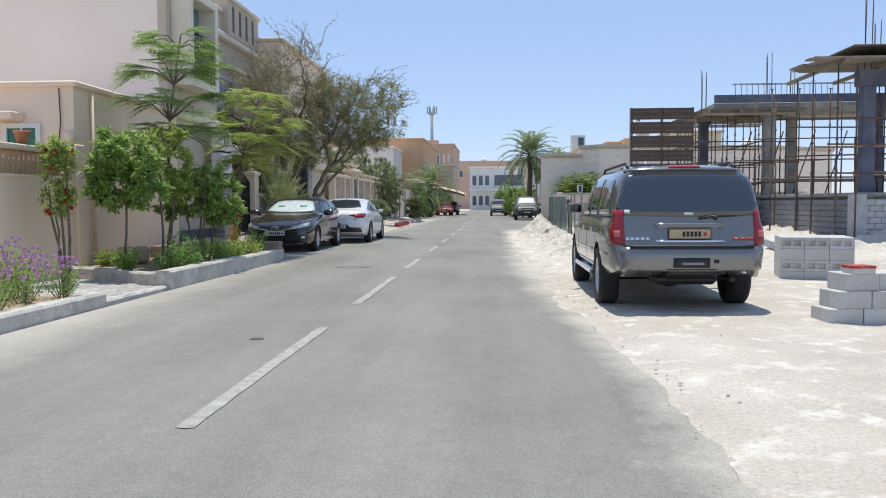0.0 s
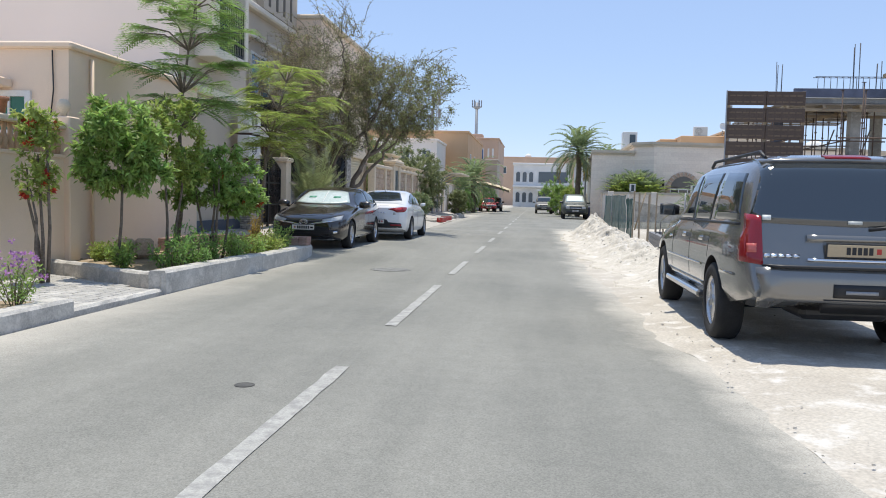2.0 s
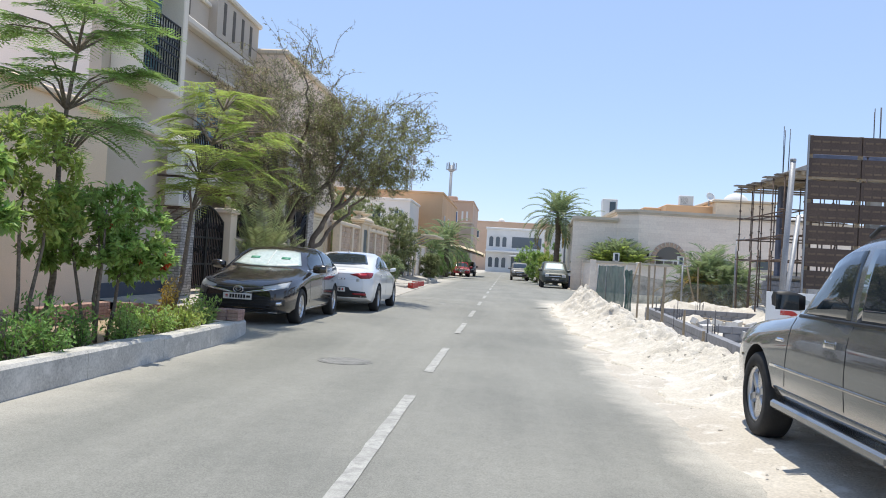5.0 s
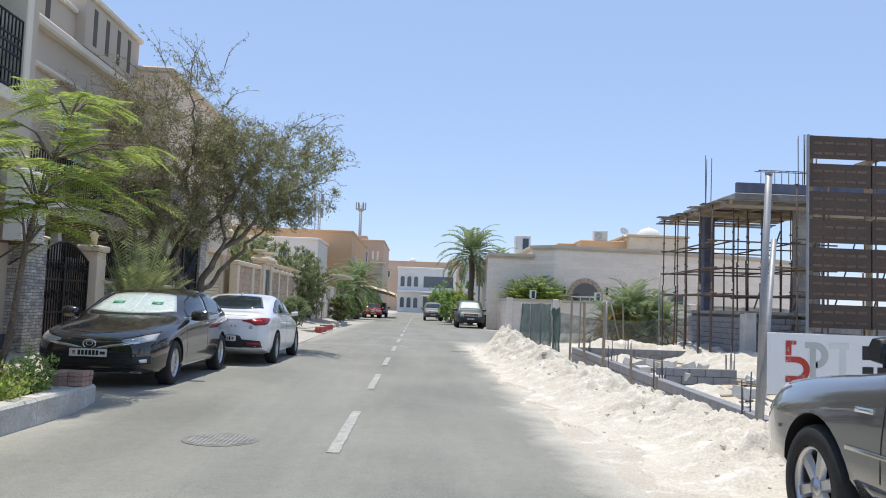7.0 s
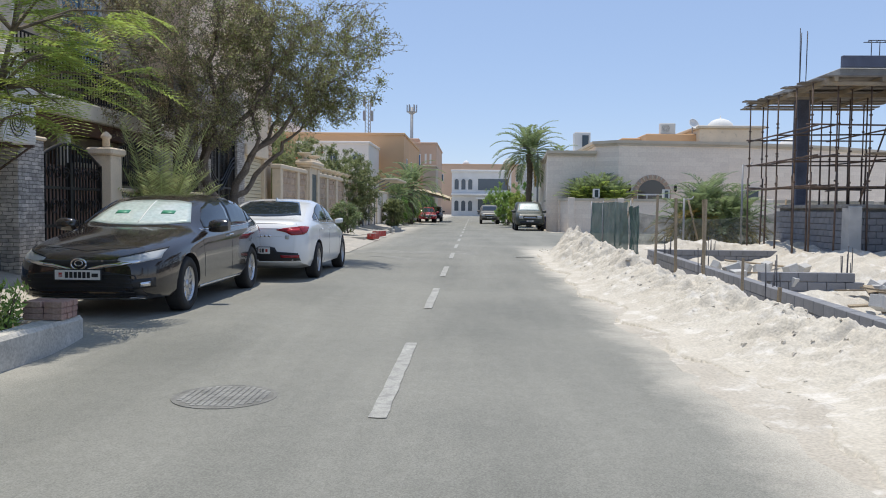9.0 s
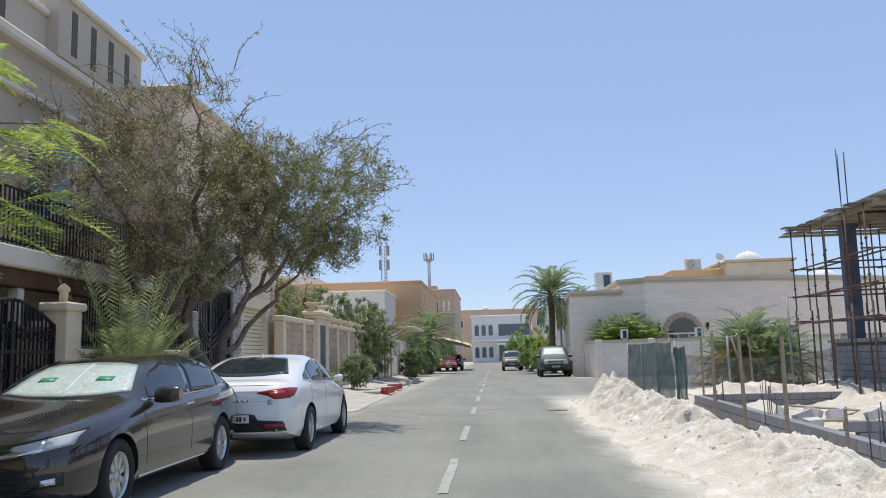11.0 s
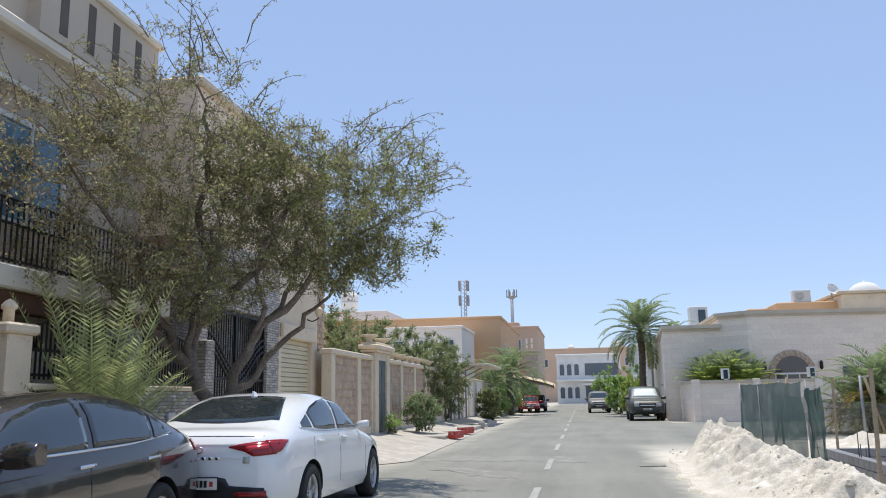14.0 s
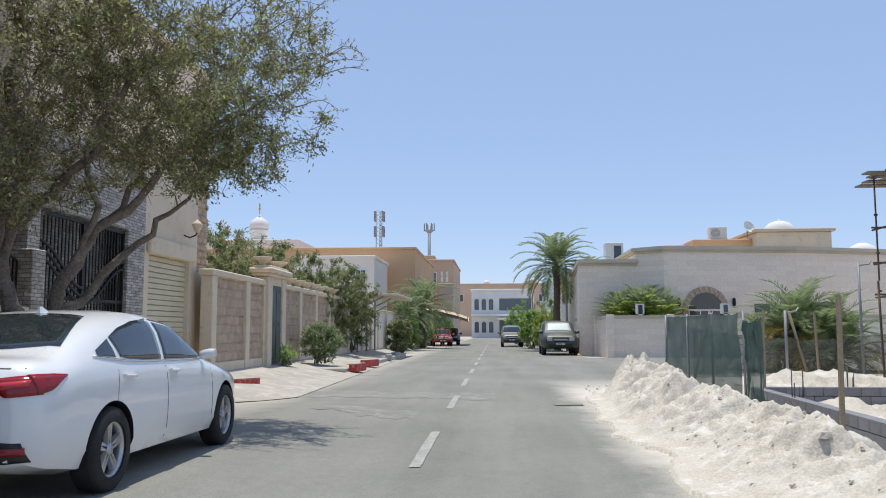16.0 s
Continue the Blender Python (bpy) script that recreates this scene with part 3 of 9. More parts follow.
def sand_heap():
    s = Shape()
    nx, ny = 130, 900

    def at(u, v):
        x, y = -0.2 + 4.4 * u, 14.6 + 29.2 * v
        h = heap_height(x, y)
        return (x, y, (h + 0.02 if h > 0.004 else -0.06) - plot_dip(x, y))

    s.grid(nx, ny, at, True)
    solid("sand_heap", s, HEAP, "long ridge of loose whitish excavated sand beside the road", "sand heap")
    rng = random.Random(4)
    s = Shape()
    for k in range(3200):
        y = rng.uniform(13, 43) if k < 2600 else rng.uniform(3.5, 14)
        x = rng.uniform(0.9, 3.9) if y > 16 else rng.uniform(1.0, 4.0) if k < 2600 else 0.9 + 6 * rng.random() ** 1.4
        h = max(heap_height(x, y), 0.0)
        if k < 200 and h < 0.12:
            continue
        r = rng.uniform(0.03, 0.07) * rng.uniform(0.6, 1.0) if k < 200 else rng.choice((0.008, 0.01, 0.012, 0.015, 0.018, 0.03)) * rng.uniform(0.7, 1.2) * (1 if k < 2600 else 0.55)
        h += (0.01 if k < 2600 else 0.022) - plot_dip(x, y)
        low = [(x + r * rng.uniform(0.7, 1.2) * math.cos(a), y + r * rng.uniform(0.7, 1.2) * math.sin(a), h - r * 0.3) for a in (0, 1.26, 2.5, 3.77, 5.0)]
        high = [(x + r * rng.uniform(0.4, 0.8) * math.cos(a), y + r * rng.uniform(0.4, 0.8) * math.sin(a), h + r * rng.uniform(0.35, 0.65)) for a in (0.3, 1.5, 2.8, 4.0, 5.3)]
        s.loft([low, high], True, False).add([(x, y, h + r * 0.75)] + high, [(0, i + 1, (i + 1) % 5 + 1) for i in range(5)])
    solid("sand_clods", s, HEAP, "scattered clods and pebbles of pale sand", "clods", kind="stuff")


def kerb(points, width, height, label, base=-0.05, joint=1.7):
    """A kerb along a line of ground points, cut into worn lengths."""
    k = thing("kerb", label, "kerb", kind="structure")
    rng = random.Random(len(points) + int(points[0][1] * 10))
    for (xa, ya), (xb, yb) in zip(points, points[1:]):
        a, b = Vector((xa, ya, 0)), Vector((xb, yb, 0))
        n = max(1, round((b - a).length / joint))
        along = (b - a).normalized()
        side = Vector((along.y, -along.x, 0))
        for i in range(n):
            p, q = a + (b - a) * (i / n) + along * 0.004, a + (b - a) * ((i + 1) / n) - along * 0.004
            h = height + rng.uniform(-0.012, 0.012)
            s = Shape()
            rings = []
            for m in range(7):
                c = p + (q - p) * (m / 6)
                j = [0.012 * fbm(c.x * 3 + 9 * e, c.y * 3, e) for e in range(4)]
                prof = ((0.0 + j[0], base), (0.0 + j[0], h - 0.035), (0.03 + j[1], h + j[2]), (width - 0.03, h + j[3]), (width, h - 0.03), (width, base))
                rings.append([c - side * u + Vector((0, 0, z)) for u, z in prof])
            s.loft(rings, True, True)
            part("kerb_stone", s, KERB, k)
    return k


def left_verge():
    kerb([(-5.68, 2.0), (-5.69, 11.8)], 0.26, 0.2, "weathered concrete kerb round a flower bed")
    kerb([(-5.72, 11.8), (-5.7, 14.0)], 0.14, 0.07, "low concrete edge of a paved driveway", joint=1.1)
    kerb([(-5.66, 14.0), (-5.6, 17.8), (-5.58, 21.1)], 0.26, 0.3, "high weathered concrete kerb of a front garden")
    kerb([(-8.45, 15.6), (-5.72, 13.98)], 0.16, 0.26, "pebble-faced grey garden edging", joint=0.5)
    kerb([(-5.6, 21.1), (-8.3, 21.6)], 0.2, 0.26, "worn concrete garden kerb")
    s = Shape()
    s.grid(14, 40, lambda u, v: (-8.5 + 2.62 * u, 2 + 9.7 * v, 0.15 + 0.02 * fbm(u * 6, v * 20)))
    solid("bed_soil", s, EARTH, "dry brown soil of the flower bed", "soil", kind="structure")
    s = Shape()

    def soil(u, v):
        y0 = 14.16 + (1 - u) * 1.59
        return (-8.5 + 2.68 * u, y0 + (21.45 - y0) * v, 0.2 + 0.03 * fbm(u * 8, v * 18))

    s.grid(18, 40, soil)
    solid("garden_soil", s, EARTH, "sandy brown garden soil with dry leaves", "soil", kind="structure")
    drive = thing("driveway", "driveway paved with small pale setts", "driveway", kind="structure")
    s = Shape()
    s.grid(4, 4, lambda u, v: (-8.5 + 2.7 * u, 11.85 + 3.9 * v, 0.03 + 0.0 * u))
    part("bedding", s, SAND, drive)
    s = Shape()
    rng = random.Random(8)
    for i in range(22):
        for j in range(30):
            x, y = -8.45 + i * 0.118, 11.9 + j * 0.118 + (0.05 if i % 2 else 0)
            if y > 15.3 - (x + 8.3) * 0.593:
                continue
            z = 0.05 + rng.uniform(0, 0.01)
            s.box(x, y, 0.02, x + 0.105, y + 0.105, z, 0.008)
    setts = part("setts", s, PALE_SETT, drive, "close-laid pale setts")
    setts["kind"] = "stuff"
    # forecourt of the gated houses, rising to the walls
    s = Shape()

    def fore(u, v):
        y = 21.5 + 110 * v
        x1 = road_left(y) + 0.05
        z = 0.42 * min(1, (1 - u) * 1.25) + 0.012 * fbm(u * 6, y) + apron_rise(x1, y) * (0.4 + 0.6 * u)
        return (-9.3 + (x1 + 9.3) * u, y, z)

    s.grid(12, 220, fore)
    solid("forecourt", s, SLABS, "sand-strewn concrete forecourt sloping up to the house walls", "pavement", kind="structure")
    # slab strips of pavement past the door
    for ya, yb in ((47.9, 50.6), (52.0, 58.5), (60.5, 66)):
        s = Shape()
        s.box(-7.6, ya, -0.05, -6.2, yb, 0.2, 0.03)
        solid("pavement_slab", s, SLABS, "cracked pale concrete slab of pavement", "pavement", group="pavement slabs", kind="structure")


def stray_kerb_blocks():
    rng = random.Random(3)
    for x, y, turn, red in ((-5.95, 49.0, 80, 1), (-6.1, 52.6, 70, 1), (-6.25, 59.3, 95, 0), (-6.4, 63.2, 84, 0), (-7.2, 40.2, 60, 1)):
        s = Shape()
        s.box(-0.5, -0.14, -0.06, 0.5, 0.14, 0.2, 0.02)
        b = thing("kerb_block", "loose precast kerb block painted " + ("red" if red else "grey") + " beside the road", "kerb block", x, y, 0.12, turn, "loose kerb blocks")
        part("body", s, RED if red else CONCRETE, b)
        s = Shape()
        s.box(-0.49, -0.13, 0.2, 0.49, 0.13, 0.206)
        part("top_face", s, CONCRETE, b, "bare concrete top")


def manhole():
    m = thing("manhole_cover", "round cast iron manhole cover with a grid of studs", "manhole cover", -3.37, 18.85, -0.004)
    s = Shape()
    s.lathe([(0.0, 0.0), (0.4, 0.0), (0.4, 0.005), (0.37, 0.006), (0.365, 0.003), (0.0, 0.003)], n=40, smooth=False)
    part("plate", s, material("cast_iron", (0.25, 0.245, 0.225), 0.85, 0.0, 0.2, 5, 60, 0.3), m)
    s = Shape()
    for i in range(-8, 9):
        for j in range(-8, 9):
            x, y = i * 0.05, j * 0.05
            if x * x + y * y < 0.35 ** 2:
                s.box(x - 0.019, y - 0.019, 0.002, x + 0.019, y + 0.019, 0.009, 0.003)
    part("studs", s, material("worn_iron", (0.36, 0.355, 0.33), 0.8, 0.0, 0.2, 5, 60, 0.2), m)


def valve_cover(x, y, r):
    """A small round cover set in the asphalt."""
    c = thing("valve_cover", "small dark round iron valve cover in the asphalt", "valve cover", x, y, road_z(x, y), 0, "valve covers")
    part("plate", Shape().lathe([(0.0, 0.0), (r, 0.0), (r, 0.005), (r * 0.85, 0.007), (r * 0.8, 0.004), (0.0, 0.004)], n=20, smooth=False), material("worn_cover_iron", (0.11, 0.108, 0.1), 0.85, 0.0, 0.2, 5, 60, 0.3), c)


ground_sheet()
road()
lane_dashes()
valve_cover(-2.67, 9.01, 0.075)
road_repairs()
sand_verge()
sand_heap()
left_verge()
stray_kerb_blocks()
manhole()

# ---- houses and walls on the garden side ----


def B(*a, c=0.0):
    return Shape().box(*a, c=c)


def window_on_south(parent, x0, x1, y, z0, z1, frame_mat=None, pane=None, bars=1, d=0.06):
    """A window in a wall that faces -y: frame, sill and panes with mullions."""
    frame_mat, pane = frame_mat or WHITE, pane or PANE
    w = part("window", Shape().box(x0, y - d * 0.35, z0, x1, y + 0.02, z1), pane, parent, "glazed window")
    s = Shape()
    t = 0.05
    s.box(x0 - t, y - d, z0 - t, x0 + t, y, z1 + t).box(x1 - t, y - d, z0 - t, x1 + t, y, z1 + t)
    s.box(x0 + t, y - d, z1 - t, x1 - t, y, z1 + t).box(x0 + t, y - d, z0 - t, x1 - t, y, z0 + t)
    for k in range(1, bars + 1):
        x = x0 + (x1 - x0) * k / (bars + 1)
        s.box(x - 0.02, y - d * 0.8, z0 + t, x + 0.02, y, z1 - t)
    part("frame", s, frame_mat, w)
    return w


def window_on_east(parent, y0, y1, x, z0, z1, frame_mat=None, pane=None, bars=1, d=0.06):
    """The same in a wall that faces +x (d < 0: one that faces -x)."""
    frame_mat, pane = frame_mat or WHITE, pane or PANE
    a, b = sorted((x, x + d * 0.35))
    w = part("window", Shape().box(a - 0.01, y0, z0, b, y1, z1), pane, parent, "glazed window")
    a, b = sorted((x, x + d))
    t = 0.05
    s = Shape()
    s.box(a, y0 - t, z0 - t, b, y0 + t, z1 + t).box(a, y1 - t, z0 - t, b, y1 + t, z1 + t)
    s.box(a, y0 + t, z1 - t, b, y1 - t, z1 + t).box(a, y0 + t, z0 - t, b, y1 - t, z0 + t)
    for k in range(1, bars + 1):
        y = y0 + (y1 - y0) * k / (bars + 1)
        s.box(a, y - 0.02, z0 + t, b, y + 0.02, z1 - t)
    part("frame", s, frame_mat, w)
    return w


def annex():
    h = thing("annex", "single-storey beige rendered annex with a flat roof", "house")
    part("wall", B(-16, 16.37, -0.1, -8.53, 21.6, 3.78), BEIGE, h)
    part("roof_edge", B(-16.05, 16.28, 3.78, -8.44, 21.6, 3.9, c=0.03), BEIGE, h)
    part("canopy", B(-12.5, 15.9, 3.12, -9.55, 16.37, 3.27, c=0.02), BEIGE, h)
    window_on_south(h, -9.95, -9.25, 16.37, 2.35, 3.02, WHITE, clear("green_pane", (0.02, 0.12, 0.06), 0.1))
    s = Shape()
    s.tube([(-8.47, 17.0, 0.3), (-8.47, 17.0, 3.7)], 0.035, 8)
    part("drain_pipe", s, BEIGE, h)
    s = Shape()
    s.tube([(-8.8, 16.33, 3.75), (-8.78, 16.33, 3.1), (-8.84, 16.33, 2.6)], 0.012, 6)
    part("cable", s, PLASTIC, h)


def balustrade_wall():
    w = thing("garden_wall", "beige rendered garden wall topped by a pierced balustrade", "wall")
    part("base_wall", B(-8.62, 2.0, -0.05, -8.42, 16.3, 1.92), BEIGE, w)
    part("coping", B(-8.67, 2.0, 2.4, -8.37, 16.3, 2.5, c=0.02), CREAM, w)
    part("lower_rail", B(-8.64, 2.0, 1.92, -8.4, 16.3, 1.98, c=0.01), BEIGE, w)
    prof = [(0.035, 0), (0.035, 0.04), (0.05, 0.1), (0.055, 0.16), (0.03, 0.26), (0.028, 0.32), (0.04, 0.38), (0.04, 0.42)]
    me = None
    for i in range(70):
        y = 16.15 - i * 0.15
        if me is None:
            ob = part("baluster", Shape().lathe([(r * 1.25, z) for r, z in prof], n=8), BALUSTER, w)
            me = ob.data
            ob.location = (-8.52, y, 1.98)
        else:
            ob = new("baluster", me)
            ob.parent = w
            ob.location = (-8.52, y, 1.98)
    part("pier", B(-8.72, 16.05, -0.05, -8.32, 16.37, 2.62, c=0.02), BEIGE, w)
    part("globe_lamp", Shape().lathe([(0.0, 0), (0.05, 0.01), (0.06, 0.08), (0.11, 0.14), (0.11, 0.22), (0.06, 0.29), (0.0, 0.3)], (-8.52, 16.2, 2.62), n=12), CREAM, w, "cream globe lamp")
    p = thing("flowerpot", "terracotta flowerpot standing on the balustrade coping", "flowerpot", -8.52, 14.55, 2.5)
    part("pot", Shape().lathe([(0.08, 0), (0.12, 0.2), (0.14, 0.2), (0.14, 0.25), (0.1, 0.25)], n=14), ROOF_TERRACOTTA, p)


def railing_panel(s, x, y0, y1, z0, z1, step=0.11, arch=0.0, r=0.011):
    """Upright bars with rails; arch: how far the top rises in the middle."""
    n = max(2, round((y1 - y0) / step))
    top = []
    for i in range(n + 1):
        y = y0 + (y1 - y0) * i / n
        zt = z1 + arch * math.sin(math.pi * i / n)
        s.box(x - r, y - r, z0, x + r, y + r, zt)
        top.append((x, y, zt))
    s.tube(top, 0.022, 5)
    for z in (z0 + 0.06, z0 + (z1 - z0) * 0.62):
        s.box(x - 0.015, y0, z - 0.02, x + 0.015, y1, z + 0.02)
    return s


def scrolls(s, x, y0, y1, z, size=0.16):
    n = max(1, round((y1 - y0) / (size * 2.1)))
    for i in range(n):
        c = y0 + (i + 0.5) * (y1 - y0) / n
        pts = []
        for k in range(19):
            a = k / 18 * 3.2 * math.pi
            rr = size * (1 - k / 22)
            pts.append((x, c + rr * math.cos(a) * (1 if i % 2 else -1), z + rr * math.sin(a)))
        s.tube(pts, 0.014, 4)


def house_taupe():
    h = thing("villa_taupe", "taupe rendered two-storey villa with cream trim and a boxed window", "house")
    part("side_wall", B(-24, 21.6, -0.1, -8.98, 22.0, 8.6), BEIGE_PALE, h, "pale pinkish rendered side wall")
    part("front_bay", B(-12, 22.0, -0.1, -8.75, 25.35, 8.6), TAUPE, h)
    part("corner_return", B(-8.98, 21.6, -0.1, -8.75, 22.0, 8.6), TAUPE, h)
    part("recessed_front", B(-24, 25.35, -0.1, -10.2, 33.9, 7.6), TAUPE, h)
    part("ledge", B(-8.75, 21.55, 3.78, -8.62, 25.42, 3.98, c=0.03), TAUPE_TRIM, h, "cream string course")
    part("plinth", B(-8.75, 21.5, -0.1, -8.7, 25.3, 0.72, c=0.01), material("blue_plinth", (0.07, 0.09, 0.13), 0.6, 0, 0.1, 2, 50, 0.2), h, "dark blue painted plinth")
    # boxed bay window with its grille
    x0, x1, ya, yb, za, zb = -8.75, -8.2, 21.9, 24.05, 4.62, 7.2
    w = part("bay_window", Shape().box(x0, ya, za, x1, ya + 0.22, zb, 0.02).box(x0, yb - 0.22, za, x1, yb, zb, 0.02).box(x0, ya + 0.22, za, x1, yb - 0.22, za + 0.22, 0.02).box(x0, ya + 0.22, zb - 0.22, x1, yb - 0.22, zb, 0.02), TAUPE_TRIM, h, "cream projecting window surround")
    part("pane", B(x0, ya + 0.22, za + 0.22, x0 + 0.05, yb - 0.22, zb - 0.22), clear("teal_pane", (0.1, 0.2, 0.23), 0.06), w)
    s = Shape()
    s.box(x0 + 0.05, ya + 0.9, za + 0.22, x0 + 0.1, ya + 0.97, zb - 0.22).box(x0 + 0.05, ya + 0.22, za + 1.5, x0 + 0.1, yb - 0.22, za + 1.56)
    part("mullion", s, WHITE, w)
    s = Shape()
    railing_panel(s, x1 - 0.06, ya + 0.24, yb - 0.24, za + 0.22, za + 1.45, 0.12)
    for z in (za + 0.5, za + 0.8, za + 1.1):
        s.box(x1 - 0.075, ya + 0.24, z, x1 - 0.045, yb - 0.24, z + 0.03)
    part("grille", s, IRON, w, "black iron window grille")
    # cornices and slotted parapet
    part("cornice", B(-12.0, 21.5, 8.6, -8.55, 25.5, 8.78, c=0.04), TAUPE_TRIM, h)
    part("cornice", B(-12.0, 25.5, 7.45, -9.95, 34.0, 7.68, c=0.05), TAUPE_TRIM, h)
    part("cornice", B(-12.0, 25.5, 6.55, -10.05, 34.0, 6.68, c=0.04), TAUPE_TRIM, h)
    part("parapet", B(-12, 25.5, 7.68, -10.2, 33.9, 8.45), TAUPE, h)
    part("parapet_block", B(-12, 30.2, 7.68, -9.95, 34.0, 8.95), TAUPE, h)
    part("coping", B(-12.1, 25.4, 8.45, -10.1, 30.15, 8.58, c=0.03), TAUPE_TRIM, h)
    part("coping", B(-12.1, 30.1, 8.95, -9.85, 34.1, 9.12, c=0.04), TAUPE_TRIM, h)
    # slots are thin raised strips; the shade of a recess is their dark colour
    dark = material("slot_shadow_paint", (0.14, 0.12, 0.1), 0.9, 0, 0.1, 2, 50, 0.2)
    for y in (26.2, 27.0, 27.8, 28.6, 30.7, 31.5, 32.3, 33.1):
        x = -9.95 if y > 30 else -10.2
        part("parapet_slot", B(x - 0.05, y, 7.85, x + 0.012, y + 0.22, 8.35 if y < 30 else 8.8), dark, h, "dark strip coloured as the shade of a slot")
    # balcony and porch over the gate
    b = part("balcony", B(-10.2, 25.4, 3.15, -9.2, 33.6, 3.5, c=0.03), TAUPE_TRIM, h, "cream balcony slab")
    s = Shape()
    railing_panel(s, -9.28, 25.45, 33.5, 3.5, 4.45, 0.12)
    part("railing", s, IRON, b, "black iron balcony railing")
    wood = material("brown_woodwork", (0.15, 0.07, 0.04), 0.6, 0, 0.2, 3, 40, 0.3)
    part("porch_beam", B(-9.6, 25.4, 2.85, -9.35, 33.6, 3.15, c=0.02), wood, h, "dark brown timber beam")
    for y in (25.6, 28.3, 31.0, 33.4):
        part("porch_post", B(-9.6, y, 0.3, -9.4, y + 0.18, 2.85, c=0.02), TAUPE_TRIM, h)
    window_on_east(h, 26.6, 28.0, -10.2, 0.5, 2.6, wood, PANE)
    window_on_east(h, 29.2, 31.0, -10.2, 1.2, 2.6, wood, PANE)
    window_on_east(h, 26.4, 27.8, -10.2, 4.4, 6.1, WHITE, clear("blue_pane", (0.09, 0.2, 0.28), 0.06))
    window_on_east(h, 29.6, 31.4, -10.2, 4.4, 6.1, WHITE, clear("blue_pane_b", (0.09, 0.2, 0.28), 0.06))


def ac_unit(x, y, z, turn, mat=None, scale=1.0, label="white outdoor air conditioner unit on a steel bracket", bracket=True):
    a = thing("air_conditioner", label, "air conditioner", x, y, z, turn, "air conditioner units")
    k = scale
    part("casing", B(-0.42 * k, -0.17 * k, 0, 0.42 * k, 0.17 * k, 0.6 * k, c=0.02), mat or WHITE, a)
    s = Shape()
    for i in range(11):
        s.box(-0.38 * k, -0.19 * k, (0.06 + i * 0.045) * k, 0.38 * k, -0.172 * k, (0.085 + i * 0.045) * k)
    part("louvre", s, WHITE, a, "slatted front grille")
    s = Shape()
    for r in (0.08, 0.14, 0.2):
        s.tube([(-0.12 * k + r * k * math.cos(t * math.pi / 8), -0.195 * k, 0.3 * k + r * k * math.sin(t * math.pi / 8)) for t in range(17)], 0.008, 4)
    part("fan_guard", s, PLASTIC, a)
    if bracket:
        for e in (-0.3, 0.3):
            s = Shape().box(e - 0.02, -0.2, -0.04, e + 0.02, 0.4, 0.0).tube([(e, -0.15, -0.03), (e, 0.38, -0.4)], 0.018, 5)
            part("bracket", s, RUST, a, "rusty steel wall bracket")
    return a


def front_gate():
    for y0, y1, z1, name in ((24.85, 25.6, 2.48, "a"), (28.02, 28.5, 2.42, "b")):
        p = thing("gate_pier", "stone-clad gate pier with a cream cap", "gate pier", group="gate piers")
        part("shaft", B(-8.8, y0, 0.2, -8.4, y1, z1, c=0.01), LEDGE if name == "a" else CREAM, p)
        if name == "b":
            part("cap", B(-8.86, y0 - 0.08, z1, -8.34, y1 + 0.08, z1 + 0.14, c=0.03), CREAM, p)
            part("finial", Shape().lathe([(0.07, 0), (0.07, 0.18), (0.1, 0.2), (0.1, 0.24), (0.05, 0.3), (0.0, 0.33)], (-8.6, (y0 + y1) / 2, z1 + 0.14), n=12), CREAM, p, "cream turned finial")
        else:
            part("cap", B(-8.84, y0 - 0.04, z1, -8.36, y1 + 0.04, z1 + 0.06, c=0.02), CREAM, p)
    g = thing("double_gate", "brown wrought iron double gate with arched top and scrolls", "gate")
    for y0, y1, sign in ((25.64, 26.82, 1), (26.86, 27.98, -1)):
        s = Shape()
        n = 10
        pts = []
        for i in range(n + 1):
            y = y0 + (y1 - y0) * i / n
            f = i / n if sign > 0 else 1 - i / n
            zt = 2.18 + 0.34 * math.sin(f * math.pi / 2)
            s.box(-8.612, y - 0.012, 0.5, -8.588, y + 0.012, zt)
            pts.append((-8.6, y, zt))
        s.tube(pts, 0.03, 6)
        for z in (0.55, 1.1, 1.75):
            s.box(-8.62, y0, z - 0.025, -8.58, y1, z + 0.025)
        s.box(-8.63, y0 - 0.02, 0.45, -8.57, y0 + 0.03, 2.2).box(-8.63, y1 - 0.03, 0.45, -8.57, y1 + 0.02, 2.2)
        leaf = part("gate_leaf", s, IRON, g, "dark iron bars")
        part("panel", B(-8.68, y0, 0.5, -8.655, y1, 2.15), IRON_BROWN, leaf, "brown backing sheet")
        for z, size in ((1.42, 0.16), (2.0, 0.12)):
            s = Shape()
            scrolls(s, -8.57, y0 + 0.05, y1 - 0.05, z, size)
            part("scrollwork", s, IRON, leaf)


